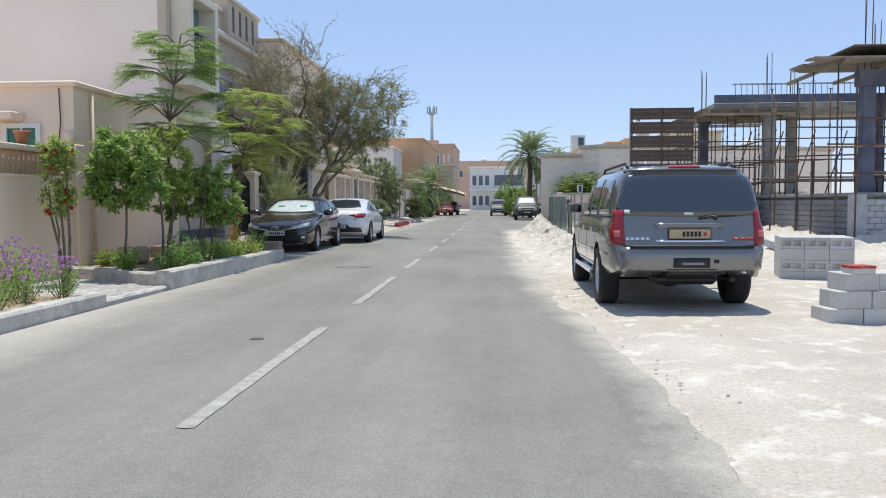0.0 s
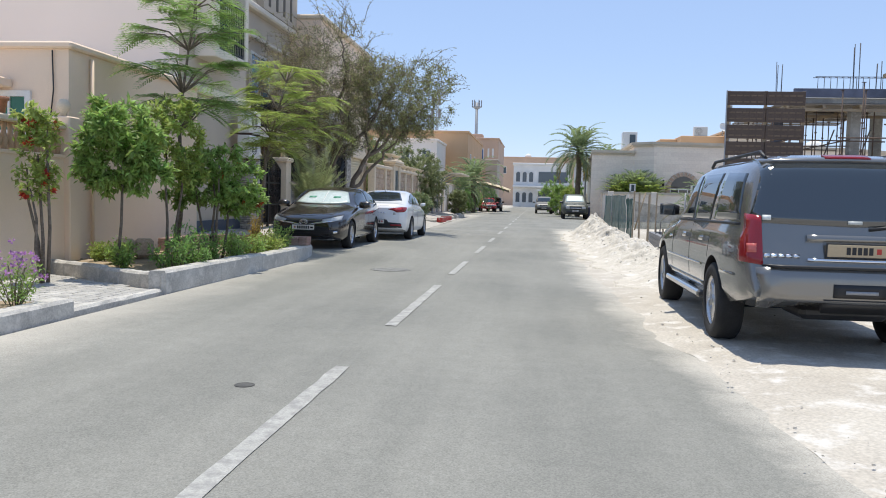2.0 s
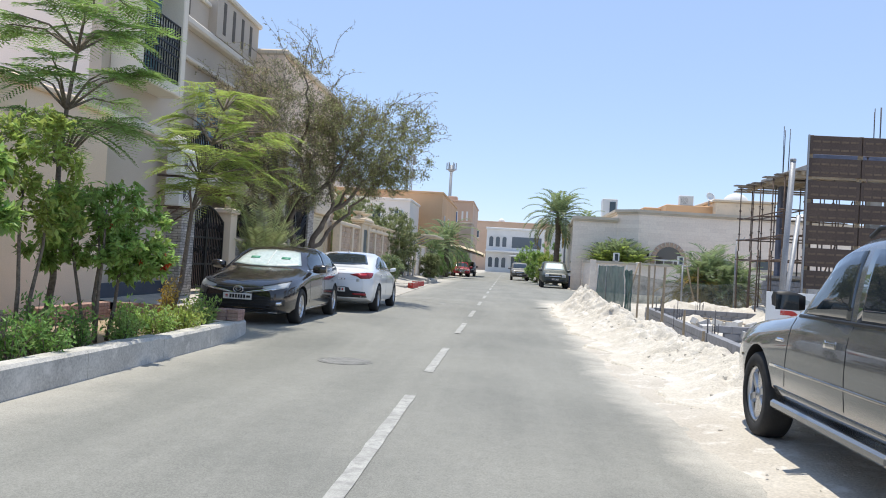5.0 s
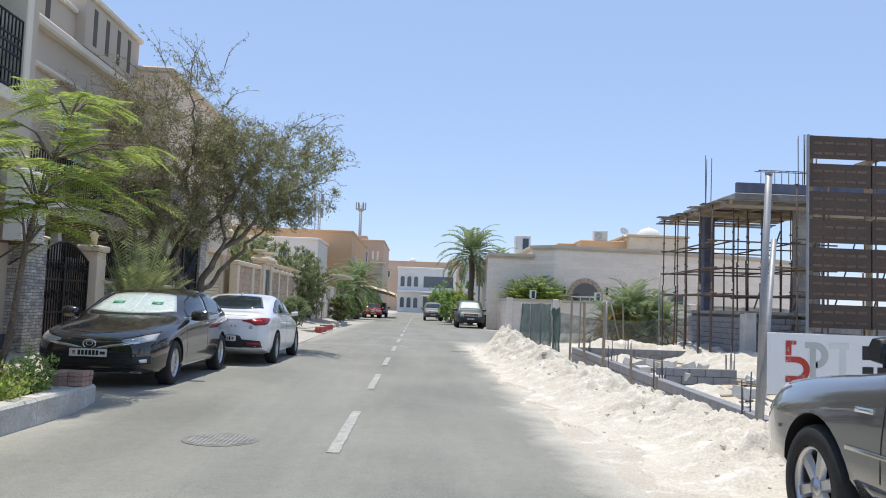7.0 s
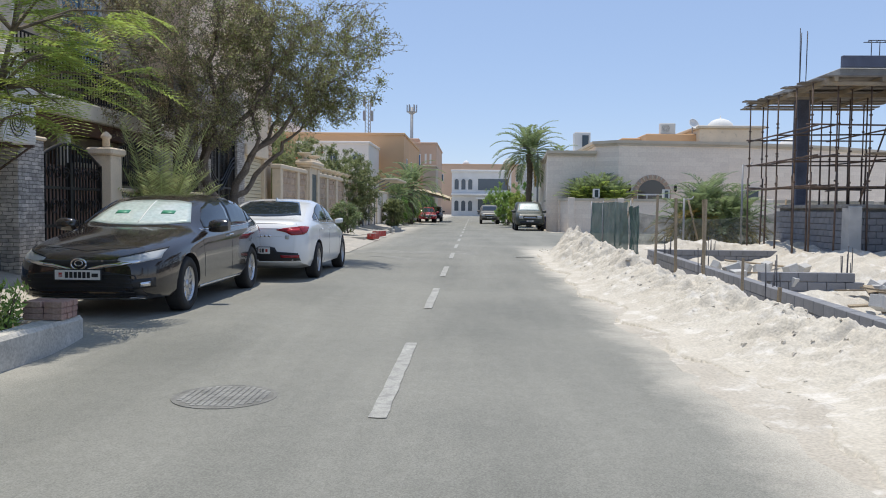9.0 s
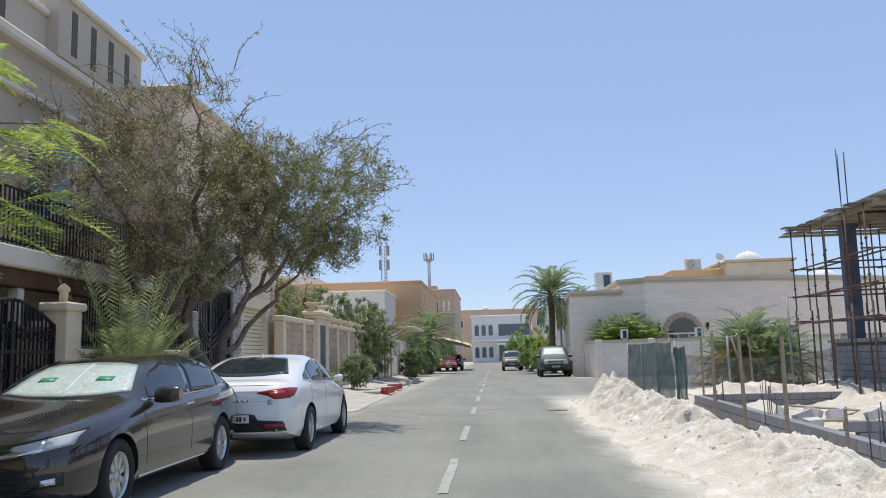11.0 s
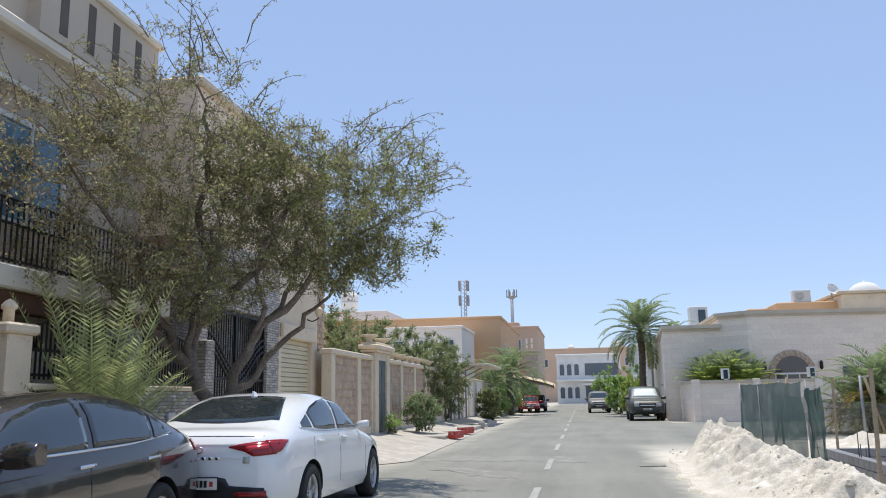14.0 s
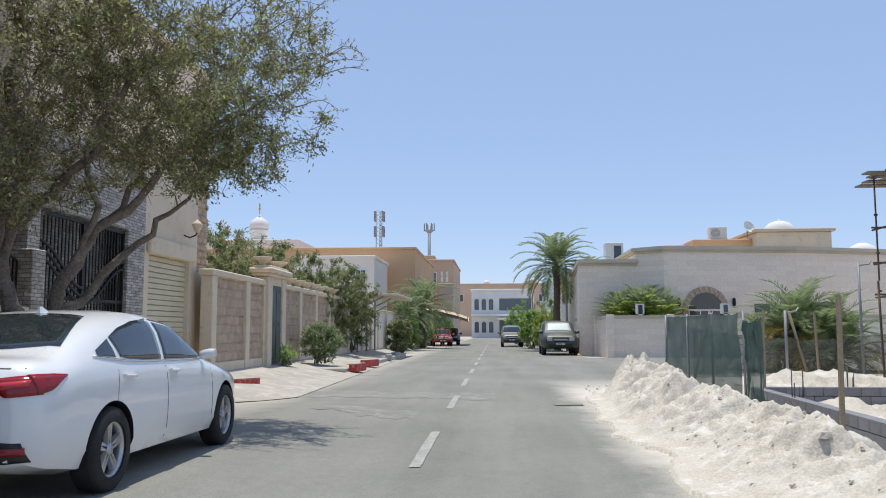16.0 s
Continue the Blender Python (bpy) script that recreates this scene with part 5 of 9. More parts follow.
def frame_building():
    h = thing("concrete_frame", "half-built house of grey concrete columns on a block plinth", "construction site")
    mesh = block_mesh(0.195, 0.388, 0.188, BLOCK)
    part("plinth_core", Shape().box(10.15, 38.1, -0.1, 12.2, 44.0, 1.6).box(11.9, 28.6, -0.1, 22, 38.1, 1.6), MORTAR, h)
    plinth_face(h, 10.08, 44.0, 10.08, 38.0, -0.1, 1.6, mesh, 150)
    plinth_face(h, 10.1, 38.02, 11.8, 38.02, -0.1, 1.6, mesh, 60)
    plinth_face(h, 11.82, 38.0, 11.82, 28.5, -0.1, 1.6, mesh, 200)
    pale = block_mesh(0.195, 0.388, 0.188, BLOCK_PALE)
    plinth_face(h, 11.9, 28.52, 19.5, 28.52, -0.1, 1.6, pale, 150)
    part("cap", Shape().box(9.95, 37.9, 1.6, 11.7, 44.1, 1.72, 0.02).box(11.7, 28.4, 1.6, 22, 38.1, 1.72, 0.02), MORTAR, h, "mortar-topped plinth edge")
    part("pilaster", B(11.68, 28.35, -0.1, 12.1, 28.85, 1.66, c=0.02), BLOCK_PALE, h)
    part("pilaster", B(9.95, 37.85, -0.1, 10.35, 38.35, 1.66, c=0.02), BLOCK_PALE, h)
    shutter = material("blue_grey_board", (0.16, 0.18, 0.25), 0.8, 0, 0.2, 2, 40, 0.3)
    spots = [(10.3, 42.6), (12.15, 38.4), (14.4, 33.0), (14.6, 42.5), (16.2, 37.4), (12.4, 29.2), (16.4, 29.4), (19.5, 33)]
    for x, y in spots:
        column(h, x, y, 1.7, 5.55, mat=shutter if (x, y) in ((10.3, 42.6), (12.4, 29.2), (14.4, 33.0)) else CONCRETE)
        starter_bars(h, x, y, 5.9, 8.2 if y > 36 else 8.4)
    # slab and its formwork
    part("slab", B(9.6, 38.0, 5.62, 20, 43.6, 5.85, c=0.02), CONCRETE, h)
    part("edge_beam", Shape().box(9.6, 37.85, 5.85, 20, 38.0, 6.2, 0.01), shutter, h, "dark blue-grey edge shuttering")
    rng = random.Random(11)
    for i in range(17):
        y = 37.5 + i * 0.4
        x0 = 8.9 + rng.uniform(-0.3, 0.4) - (0.3 if i > 12 else 0)
        sag = rng.uniform(-0.04, 0.05) - (0.05 * (i - 12) if i > 12 else 0)
        part("formwork_board", B(x0, y, 5.5 + sag, 13.5, y + 0.385, 5.54 + sag), WEATHERED, h)
    for x in (9.2, 10.6, 12.0):
        part("bearer", B(x, 37.4, 5.36, x + 0.1, 44.2, 5.5), TIMBER, h)
    for y in (37.5, 40.0):
        part("bearer", B(9.0, y, 5.25, 20, y + 0.1, 5.36), TIMBER, h)
    # roof shuttering of the nearer part
    for i in range(13):
        y = 27.4 + i * 0.42
        part("formwork_board", B(10.0 + rng.uniform(-0.3, 0.3) + 0.1 * i, y, 5.98 + 0.03 * i, 21, y + 0.412, 6.03 + 0.03 * i), WEATHERED, h)
    for x in (10.9, 12.6, 14.5, 17):
        part("bearer", B(x, 27.3, 5.84, x + 0.1, 32.6, 5.96), TIMBER, h)
    part("roof_beam", B(12.0, 28.9, 5.3, 21, 29.3, 5.84), shutter, h, "dark blue-grey beam shuttering")
    part("deck", B(11.4, 27.9, 6.44, 21, 32.6, 6.48), WEATHERED, h, "plywood roof deck")
    s = Shape()
    for i in range(34):
        x = 10.6 + 0.25 * i
        s.tube([(x, 38.2, 6.15), (x, 38.2, 6.72), (x, 38.5, 6.72)], 0.014, 4)
    s.tube([(10.5, 38.2, 6.72), (19, 38.2, 6.72)], 0.016, 4).tube([(10.5, 38.5, 6.72), (19, 38.5, 6.72)], 0.016, 4)
    part("beam_cage", s, REBAR, h, "steel reinforcement cage")
    return h


def scaffold():
    """Props and tubes under the formwork."""
    k = thing("scaffold", "rusty tube scaffold and props under the formwork", "scaffold")
    rng = random.Random(12)
    rows = [(x, y) for x in (8.8, 9.35, 10.6, 11.7, 12.9) for y in (37.9, 39.2, 40.5, 41.8, 43.3)]
    rows += [(x, y) for x in (10.8, 11.6, 13.0, 14.2, 15.4, 16.6) for y in (27.9, 29.6, 31.5, 33.5, 35.6)]
    for x, y in rows:
        xx, yy = x + rng.uniform(-0.12, 0.12), y + rng.uniform(-0.2, 0.2)
        inside = (xx > 10.0 and yy > 37.9) or (xx > 11.8 and yy > 28.4)
        base, top = (1.72 if inside else 0.0), (5.4 if yy > 37 else 5.85)
        mid = (base + top) / 2
        s = Shape()
        s.tube([(xx, yy, base), (xx + rng.uniform(-0.05, 0.05), yy, mid)], 0.03, 6)
        s.tube([(xx, yy, mid), (xx, yy, top)], 0.023, 6)
        s.box(xx - 0.07, yy - 0.07, top - 0.01, xx + 0.07, yy + 0.07, top)
        for z in (2.4, 3.4, 4.4):
            s.lathe([(0.05, z), (0.05, z + 0.05)], (xx, yy, 0), n=6)
        part("prop", s, RUST, k)
    for z in (2.3, 3.2, 4.1):
        for x in (8.8, 9.35, 11.7):
            part("ledger", Shape().tube([(x, 37.5, z + rng.uniform(-0.05, 0.05)), (x, 43.7, z + rng.uniform(-0.05, 0.05))], 0.028, 5), RUST, k)
        for y in (37.9, 40.5, 43.3):
            part("transom", Shape().tube([(8.6, y, z + rng.uniform(-0.1, 0.1)), (13.2, y, z)], 0.028, 5), RUST, k)
        for y in (27.9, 31.5, 35.6):
            part("transom", Shape().tube([(10.6, y, z + rng.uniform(-0.1, 0.1)), (17.0, y, z)], 0.028, 5), RUST, k)
    for i in range(4):
        part("brace", Shape().tube([(10.4 + i * 1.4, 38.2, 1.8), (11.4 + i * 1.4, 38.4, 4.6)], 0.028, 5), RUST, k)
    for y in (37.8, 38.1, 29.0, 29.3):
        part("plank", B(10.6, y, 3.26, 14.4, y + 0.25, 3.3), TIMBER, k)
    for y in (38.0, 29.2):
        part("rail_board", B(12.0, y, 2.3, 18.5, y + 0.05, 2.45), TIMBER, k)


def hoarding():
    b = thing("hoarding", "tall hoarding of dark brown film-faced boards on battens", "hoarding")
    rng = random.Random(21)
    z = 3.45
    for i in range(7):
        h = 0.245
        for j in range(2):
            x = 2.75 + 0.004 + j * 0.675
            t = rng.uniform(-0.006, 0.006)
            board = part("board", Shape().box(x, 18.44 + t, z - h, x + 0.665, 18.465 + t, z, 0.004), PLY, b)
            for r in (0, 1):
                s = Shape()
                for q in range(5):
                    xx = x + 0.04 + q * 0.12
                    s.box(xx, 18.436 + t, z - 0.09 - r * 0.11, xx + 0.095, 18.44 + t, z - 0.065 - r * 0.11)
                part("print", s, PLY_MARK, board, "row of faded print")
        z -= 0.298
    for x in (2.76, 3.4, 4.05):
        part("batten", B(x, 18.47, 0.0, x + 0.05, 18.52, 3.46), TIMBER, b)
    part("edge_strip", B(2.735, 18.43, 1.35, 2.75, 18.47, 3.46), STEEL, b, "pale metal edge strip")
    s = thing("contractor_sign", "white contractor sign board with red and grey letters", "sign")
    panel = part("panel", B(2.23, 18.22, 0.735, 4.45, 18.245, 1.355, c=0.003), SIGN_WHITE, s)

    def ring(cx, cz, r0, r1, a0, a1, n=14):
        o = [(cx + r1 * math.cos(radians(a0 + (a1 - a0) * i / n)), cz + r1 * math.sin(radians(a0 + (a1 - a0) * i / n))) for i in range(n + 1)]
        i_ = [(cx + r0 * math.cos(radians(a1 + (a0 - a1) * i / n)), cz + r0 * math.sin(radians(a1 + (a0 - a1) * i / n))) for i in range(n + 1)]
        return o + i_

    def glyph(outlines, mat, name, y=18.216):
        sh = Shape()
        for o in outlines:
            k = len(sh.v)
            half = len(o) // 2
            for i in range(half - 1):
                q = [o[i], o[i + 1], o[len(o) - 2 - i], o[len(o) - 1 - i]]
                sh.add([(u, y, w) for u, w in q], [(0, 1, 2, 3)])
        part(name, sh, mat, panel)

    def bar(x0, z0, x1, z1):
        return [(x0, z0), (x1, z0), (x1, z1), (x0, z1)]

    glyph([bar(2.41, 1.13, 2.47, 1.28), bar(2.47, 1.24, 2.52, 1.28), bar(2.41, 1.06, 2.53, 1.12), ring(2.53, 0.99, 0.065, 0.13, 90, -90), bar(2.41, 0.86, 2.53, 0.925)], RED, "logo_shape")
    glyph([bar(2.66, 0.86, 2.72, 1.205), ring(2.72, 1.14, 0.065, 0.13, 90, -90), bar(2.61, 1.21, 2.72, 1.27), bar(2.72, 1.01, 2.74, 1.07)], GREY_PRINT, "logo_shape")
    glyph([bar(2.86, 1.21, 3.06, 1.27), bar(2.97, 0.86, 3.03, 1.21)], PALE_PRINT, "logo_shape")
    for z in (1.11, 0.9):
        glyph([bar(3.2 + i * 0.155, z, 3.315 + i * 0.155, z + 0.14) for i in range(7)], BLACK, "word_bar", 18.217)
    for x in (2.4, 4.2):
        part("leg", B(x, 18.245, 0.0, x + 0.05, 18.29, 1.3), TIMBER, s)


def site_post():
    p = thing("steel_post", "thick grey steel post with a leaning brace", "post", 3.2, 20.75, 0)
    part("pole", Shape().tube([(0, 0, 0), (0.1, -0.05, 3.42)], 0.045, 12), STEEL, p)
    part("cap", Shape().lathe([(0.05, 3.42), (0.05, 3.46), (0.0, 3.47)], (0.1, -0.05, 0), n=12), STEEL, p)
    part("brace", Shape().box(-0.12, -0.35, 0, 0.0, -0.28, 0.02).tube([(-0.1, -0.3, 0.0), (0.42, 0.5, 2.6)], 0.04, 8), STEEL, p, "leaning steel strut")


def stakes():
    rng = random.Random(31)
    for x, y, h, lean in ((2.6, 31.0, 2.0, 1), (2.6, 29.1, 1.9, -1), (2.6, 27.2, 1.85, 1), (2.8, 25.7, 1.0, 2), (2.95, 24.6, 0.7, 3), (4.6, 39.9, 2.2, 1), (7.2, 43.6, 2.0, -2)):
        s = thing("timber_stake", "rough timber stake driven into the sand", "stake", x, y, -0.1 - plot_dip(x, y) * 0.5, rng.uniform(0, 90), "site stakes")
        t = math.tan(radians(lean))
        part("shaft", Shape().loft([[(-0.025, -0.022, 0), (0.025, -0.022, 0), (0.025, 0.022, 0), (-0.025, 0.022, 0)], [(-0.022 + t * h, -0.022, h), (0.025 + t * h, -0.018, h), (0.022 + t * h, 0.022, h), (-0.025 + t * h, 0.018, h)]], True, True), TIMBER, s)
    for x, y, h in ((9.34, 45.9, 3.36), (6.6, 44.2, 1.95)):
        s = thing("galvanised_pole", "slender galvanised pole with a clamp at the top", "pole", x, y, 0, 0, "galvanised poles")
        part("shaft", Shape().tube([(0, 0, 0), (0, 0, h)], 0.04, 8), STEEL, s)
        part("clamp", Shape().tube([(0, 0, h - 0.06), (0.3, 0, h - 0.02), (0.36, 0, h + 0.08)], 0.025, 6), STEEL, s)
    for x, y, n in ((3.75, 27.0, 6), (4.05, 32.3, 6), (4.35, 37.2, 5), (3.45, 21.6, 6), (6.5, 40.2, 6), (6.6, 30.5, 6)):
        c = thing("rebar_starter", "cluster of upright steel starter bars in the footing", "rebar", x, y, -0.4, 0, "starter bar clusters")
        for i in range(n):
            a = 2 * math.pi * i / n
            part("bar", Shape().tube([(0.11 * math.cos(a), 0.11 * math.sin(a), 0), (0.12 * math.cos(a) + rng.uniform(-0.04, 0.04), 0.12 * math.sin(a), rng.uniform(0.75, 1.15))], 0.011, 5), REBAR, c)
        part("tie", Shape().tube([(0.125 * math.cos(t * 0.7854), 0.125 * math.sin(t * 0.7854), 0.5) for t in range(9)], 0.008, 4), REBAR, c)


def site_floor():
    """Dug-over sand inside the plot, with rubble."""
    s = Shape()

    def at(u, v):
        x, y = 3.7 + 10 * u, 20.9 + 25 * v
        edge = min(1, u * 9, (1 - u) * 9, v * 10, (1 - v) * 10)
        h = 0.06 + edge * (0.22 + 0.28 * fbm(x * 0.5, y * 0.45, 9) + 0.12 * fbm(x * 1.7, y * 1.7, 4) + 0.05 * fbm(x * 5, y * 5, 2))
        x += 0.055 * (y - 20.9)
        return (x, y, max(0.0, h * 0.95) - 0.02 - plot_dip(x, y))

    s.grid(70, 130, at, False)
    solid("site_sand", s, HEAP, "uneven heaps of pale sand inside the building plot", "sand heap")
    rng = random.Random(17)
    me = block_mesh(0.2, 0.4, 0.2, BLOCK_PALE, "loose_block")
    for i in range(26):
        x, y = rng.uniform(4.9, 8.0), rng.uniform(22, 36)
        ob = new("loose_block", me)
        ob.matrix_world = pose(x, y, 0.3 + 0.15 * rng.random() - plot_dip(x, y), rng.uniform(-25, 25), rng.uniform(-25, 25), rng.uniform(0, 180))
        tagged(ob, "loose pale concrete block lying in the sand", "concrete block", "loose blocks")
    for i in range(10):
        x, y = rng.uniform(5.0, 8.0), rng.uniform(24, 36)
        ob = solid("scrap_plank", B(-0.08, -rng.uniform(0.6, 1.3), 0, 0.08, rng.uniform(0.6, 1.3), 0.03), TIMBER, "rough scrap plank lying on the sand", "plank", "scrap planks")
        ob.matrix_world = pose(x, y, 0.46 - plot_dip(x, y), rng.uniform(-8, 8), rng.uniform(-8, 8), rng.uniform(0, 180))


def hollow_block_mesh():
    s = Shape()
    s.box(-0.2, -0.1, 0, 0.2, -0.045, 0.2, 0.004).box(-0.2, 0.045, 0, 0.2, 0.1, 0.2, 0.004).box(-0.145, -0.045, 0.04, 0.145, 0.045, 0.16)
    for x in (-0.2, -0.0275, 0.145):
        s.box(x, -0.045, 0, x + 0.055, 0.045, 0.2)
    me = s.mesh("hollow_block", BLOCK_PALE)
    fix_normals(me)
    return me


def block_stacks():
    me = block_mesh(0.4, 0.2, 0.2, BLOCK_PALE, "stacked_block")
    hollow = hollow_block_mesh()
    st = thing("block_stack", "strapped pallet stack of pale hollow concrete blocks", "block stack", 5.6, 16.0, -0.02, -14)
    for k in range(4):
        for i in range(3):
            for j in range(6):
                ob = new("block", hollow)
                ob.parent = st
                x, y = -0.32 + i * 0.405, -0.55 + j * 0.205
                ob.matrix_local = pose(x, y + 0.1, k * 0.203 + 0.1, 90) if k % 2 else pose(x, y, k * 0.203)
    st = thing("block_pile", "stepped pile of pale grey blocks with a red-marked block on top", "block pile", 3.95, 10.2, 0, 8)
    rows = [(0, 0, 0), (0.41, 0, 0), (0.82, 0, 0), (0, 0.21, 0), (0.41, 0.21, 0), (0.82, 0.21, 0), (0.1, 0, 0.2), (0.51, 0, 0.2), (0.92, 0.05, 0.2), (0.1, 0.21, 0.2), (0.2, 0.02, 0.4), (0.2, 0.22, 0.4), (0.62, 0.05, 0.4)]
    for x, y, z in rows:
        ob = new("block", me)
        ob.parent = st
        ob.matrix_local = pose(x - 0.12, y, z, 0, 0, random.uniform(-3, 3))
    top = part("top_block", Shape().box(-0.05, -0.1, 0.6, 0.22, 0.14, 0.68, 0.006), BLOCK_PALE, st)
    part("red_mark", B(-0.053, -0.104, 0.66, 0.223, 0.143, 0.69), RED, top, "red painted edge")


def shade_nets():
    f = thing("net_fence", "dark green shade-net fence panel on steel posts", "fence")

    def sheet(p, q, z0, z1, folds, amp, sag=0.0):
        s = Shape()
        a, b = Vector(p), Vector(q)
        side = Vector((-(b - a).y, (b - a).x)).normalized()

        def at(u, v):
            c = a + (b - a) * u + side * amp * (0.4 + 0.6 * v) * fbm(u * folds, v * 1.5, p[0])
            return (c.x, c.y, z0 + (z1 - z0) * v - sag * math.sin(u * math.pi) * v + 0.04 * fbm(u * 5, v * 3, 2))

        return s.grid(28, 10, at)

    part("net", sheet((2.3, 39.0), (2.86, 35.6), 0.1, 1.7, 6, 0.1), NET, f, "dark green woven net")
    part("net", sheet((2.88, 35.5), (3.02, 35.0), 0.0, 1.6, 3, 0.2, 0.05), NET, f)
    for x, y in ((2.27, 39.02), (2.46, 37.9), (2.65, 36.8), (2.86, 35.58)):
        part("post", Shape().tube([(x + 0.06, y, 0), (x + 0.06, y, 1.74)], 0.022, 6), STEEL, f)
    f = thing("sagging_net", "loose dark shade net sagging between leaning poles", "net")
    part("net", sheet((4.3, 45.0), (10.6, 44.6), 0.1, 1.5, 8, 0.35, 0.35), woven("dark_net", (0.13, 0.15, 0.13), 0.5), f)
    part("net", sheet((10.6, 44.6), (15.5, 45.6), 0.1, 1.95, 8, 0.25, 0.05), bpy.data.materials["dark_net"], f)
    for x, y, dx in ((4.3, 45.0, 0.5), (7.4, 44.8, -0.5), (10.6, 44.6, 0.0), (15.5, 45.6, 0)):
        part("pole", Shape().tube([(x, y, 0), (x + dx, y, 1.95)], 0.035, 6), TIMBER, f)


foundation_wall()
frame_building()
scaffold()
hoarding()
site_post()
stakes()
site_floor()
block_stacks()
shade_nets()


# ---- corner villa beyond the side street ----


def corner_villa():
    h = thing("corner_villa", "low pale stone villa with a canted front, cornice and arched window", "house")
    # plan of the front, left to right
    plan = [(4.2, 77.0), (3.6, 69.4), (6.9, 69.4), (8.3, 68.2), (16.0, 69.2), (24.0, 72.0), (30, 76), (30, 84), (4.2, 84)]
    low, high = plan[:3] + [(6.9, 84), (4.2, 84)], [(6.9, 69.4)] + plan[3:8] + [(6.9, 84)]

    def walls(name, outline, z1, label=""):
        part(name, Shape().prism(outline, "z", -0.1, z1), VILLA, h, label)
        c = Vector((sum(p[0] for p in outline) / len(outline), sum(p[1] for p in outline) / len(outline)))
        for grow, za, zb in ((0.12, z1, z1 + 0.14), (0.26, z1 + 0.14, z1 + 0.34)):
            o = [tuple(Vector(p) + (Vector(p) - c).normalized() * grow) for p in outline]
            part("cornice", Shape().prism(o, "z", za, zb), VILLA_TRIM, h)

    walls("wing", low, 5.2)
    walls("front", high, 5.85)
    # arched window and its stone surround, on the canted front
    d = Vector((16.0 - 8.3, 69.2 - 68.2, 0)).normalized()
    nrm = Vector((d.y, -d.x, 0))

    def at(u, z, o):
        p = Vector((8.3, 68.2, 0)) + d * u + nrm * o
        return (p.x, p.y, z)

    def arch(cx, half, z0, spring, o0, o1, n=12):
        out = [(cx - half, z0), (cx + half, z0)] + [(cx + half * math.cos(math.pi * i / n), spring + half * math.sin(math.pi * i / n)) for i in range(n + 1)]
        return Shape().loft([[at(u, z, o0) for u, z in out], [at(u, z, o1) for u, z in out]], True, True)

    cx = 2.35
    part("arch_surround", arch(cx, 1.35, 1.5, 2.55, -0.05, 0.06), material("rose_stone", (0.6, 0.44, 0.33), 0.9, 0, 0.15, 4, 40, 0.4), h, "rose stone arch surround")
    w = part("arched_window", arch(cx, 1.0, 1.5, 2.55, -0.02, 0.075), clear("brown_pane", (0.08, 0.07, 0.06), 0.08), h)
    s = Shape()
    for u in (-1.0, -0.35, 0.35, 0.97):
        s.add([at(cx + u - 0.03, 1.5, 0.08), at(cx + u + 0.03, 1.5, 0.08), at(cx + u + 0.03, 2.6, 0.08), at(cx + u - 0.03, 2.6, 0.08)], [(0, 1, 2, 3)])
    s.add([at(cx - 1, 2.5, 0.082), at(cx + 1, 2.5, 0.082), at(cx + 1, 2.6, 0.082), at(cx - 1, 2.6, 0.082)], [(0, 1, 2, 3)])
    part("frame", s, WHITE, w)
    s = Shape()
    for i in range(13):
        a = math.pi * i / 12
        s.tube([at(cx + 1.05 * math.cos(a), 2.55 + 1.05 * math.sin(a), 0.075), at(cx + 1.33 * math.cos(a), 2.55 + 1.33 * math.sin(a), 0.075)], 0.05, 5)
    part("arch_stones", s, VILLA_TRIM, h)["kind"] = "stuff"
    for u in (0.75, 3.95):
        l = part("wall_lamp", Shape().lathe([(0.04, 0), (0.1, 0.1), (0.1, 0.4), (0.05, 0.5)], at(u, 2.75, 0.16), n=8), IRON, h, "small dark wall lantern")
    for u in (5.2, 9.0):
        s = Shape()
        s.loft([[at(u, 1.6, -0.02), at(u + 0.9, 1.6, -0.02), at(u + 0.9, 2.9, -0.02), at(u, 2.9, -0.02)], [at(u, 1.6, 0.05), at(u + 0.9, 1.6, 0.05), at(u + 0.9, 2.9, 0.05), at(u, 2.9, 0.05)]], True, True)
        part("window", s, PANE, h)
    # roof storey, dome, dish, tank house
    part("stair_house", B(11.0, 72.5, 5.9, 16.0, 78, 7.05, c=0.05), OCHRE, h)
    part("roof_house", B(14.6, 71.5, 5.9, 19.0, 78, 7.35, c=0.05), CREAM, h)
    part("roof_house_cap", B(14.4, 71.3, 7.35, 19.2, 78.2, 7.55, c=0.05), VILLA_TRIM, h)
    part("low_roof_wall", B(9.6, 74.5, 5.9, 11.0, 78, 6.9, c=0.05), OCHRE, h)
    part("dome", Shape().lathe([(0.95, 7.55), (0.95, 7.65), (0.85, 7.9), (0.6, 8.12), (0.28, 8.24), (0.05, 8.28), (0.04, 8.45), (0, 8.5)], (16.6, 73.5, 0), n=18), WHITE, h, "white roof dome")
    part("dome", Shape().lathe([(0.9, 5.9), (0.9, 6.5), (0.7, 6.8), (0.3, 7.0), (0, 7.05)], (22.5, 75.5, 0), n=16), WHITE, h)
    d_ = thing("satellite_dish", "white satellite dish on a roof", "satellite dish", 14.2, 72.0, 7.05)
    part("bowl", Shape().lathe([(0.0, 0), (0.25, 0.03), (0.45, 0.12), (0.55, 0.22), (0.55, 0.24), (0.43, 0.15), (0.24, 0.06), (0.0, 0.03)], n=16).moved(pose(0, 0, 0.6, 65, 0, 25) @ Matrix.Scale(0.75, 4)), WHITE, d_)
    part("mast", Shape().tube([(0, 0.1, 0), (0, 0.1, 0.62)], 0.04, 6), STEEL, d_)
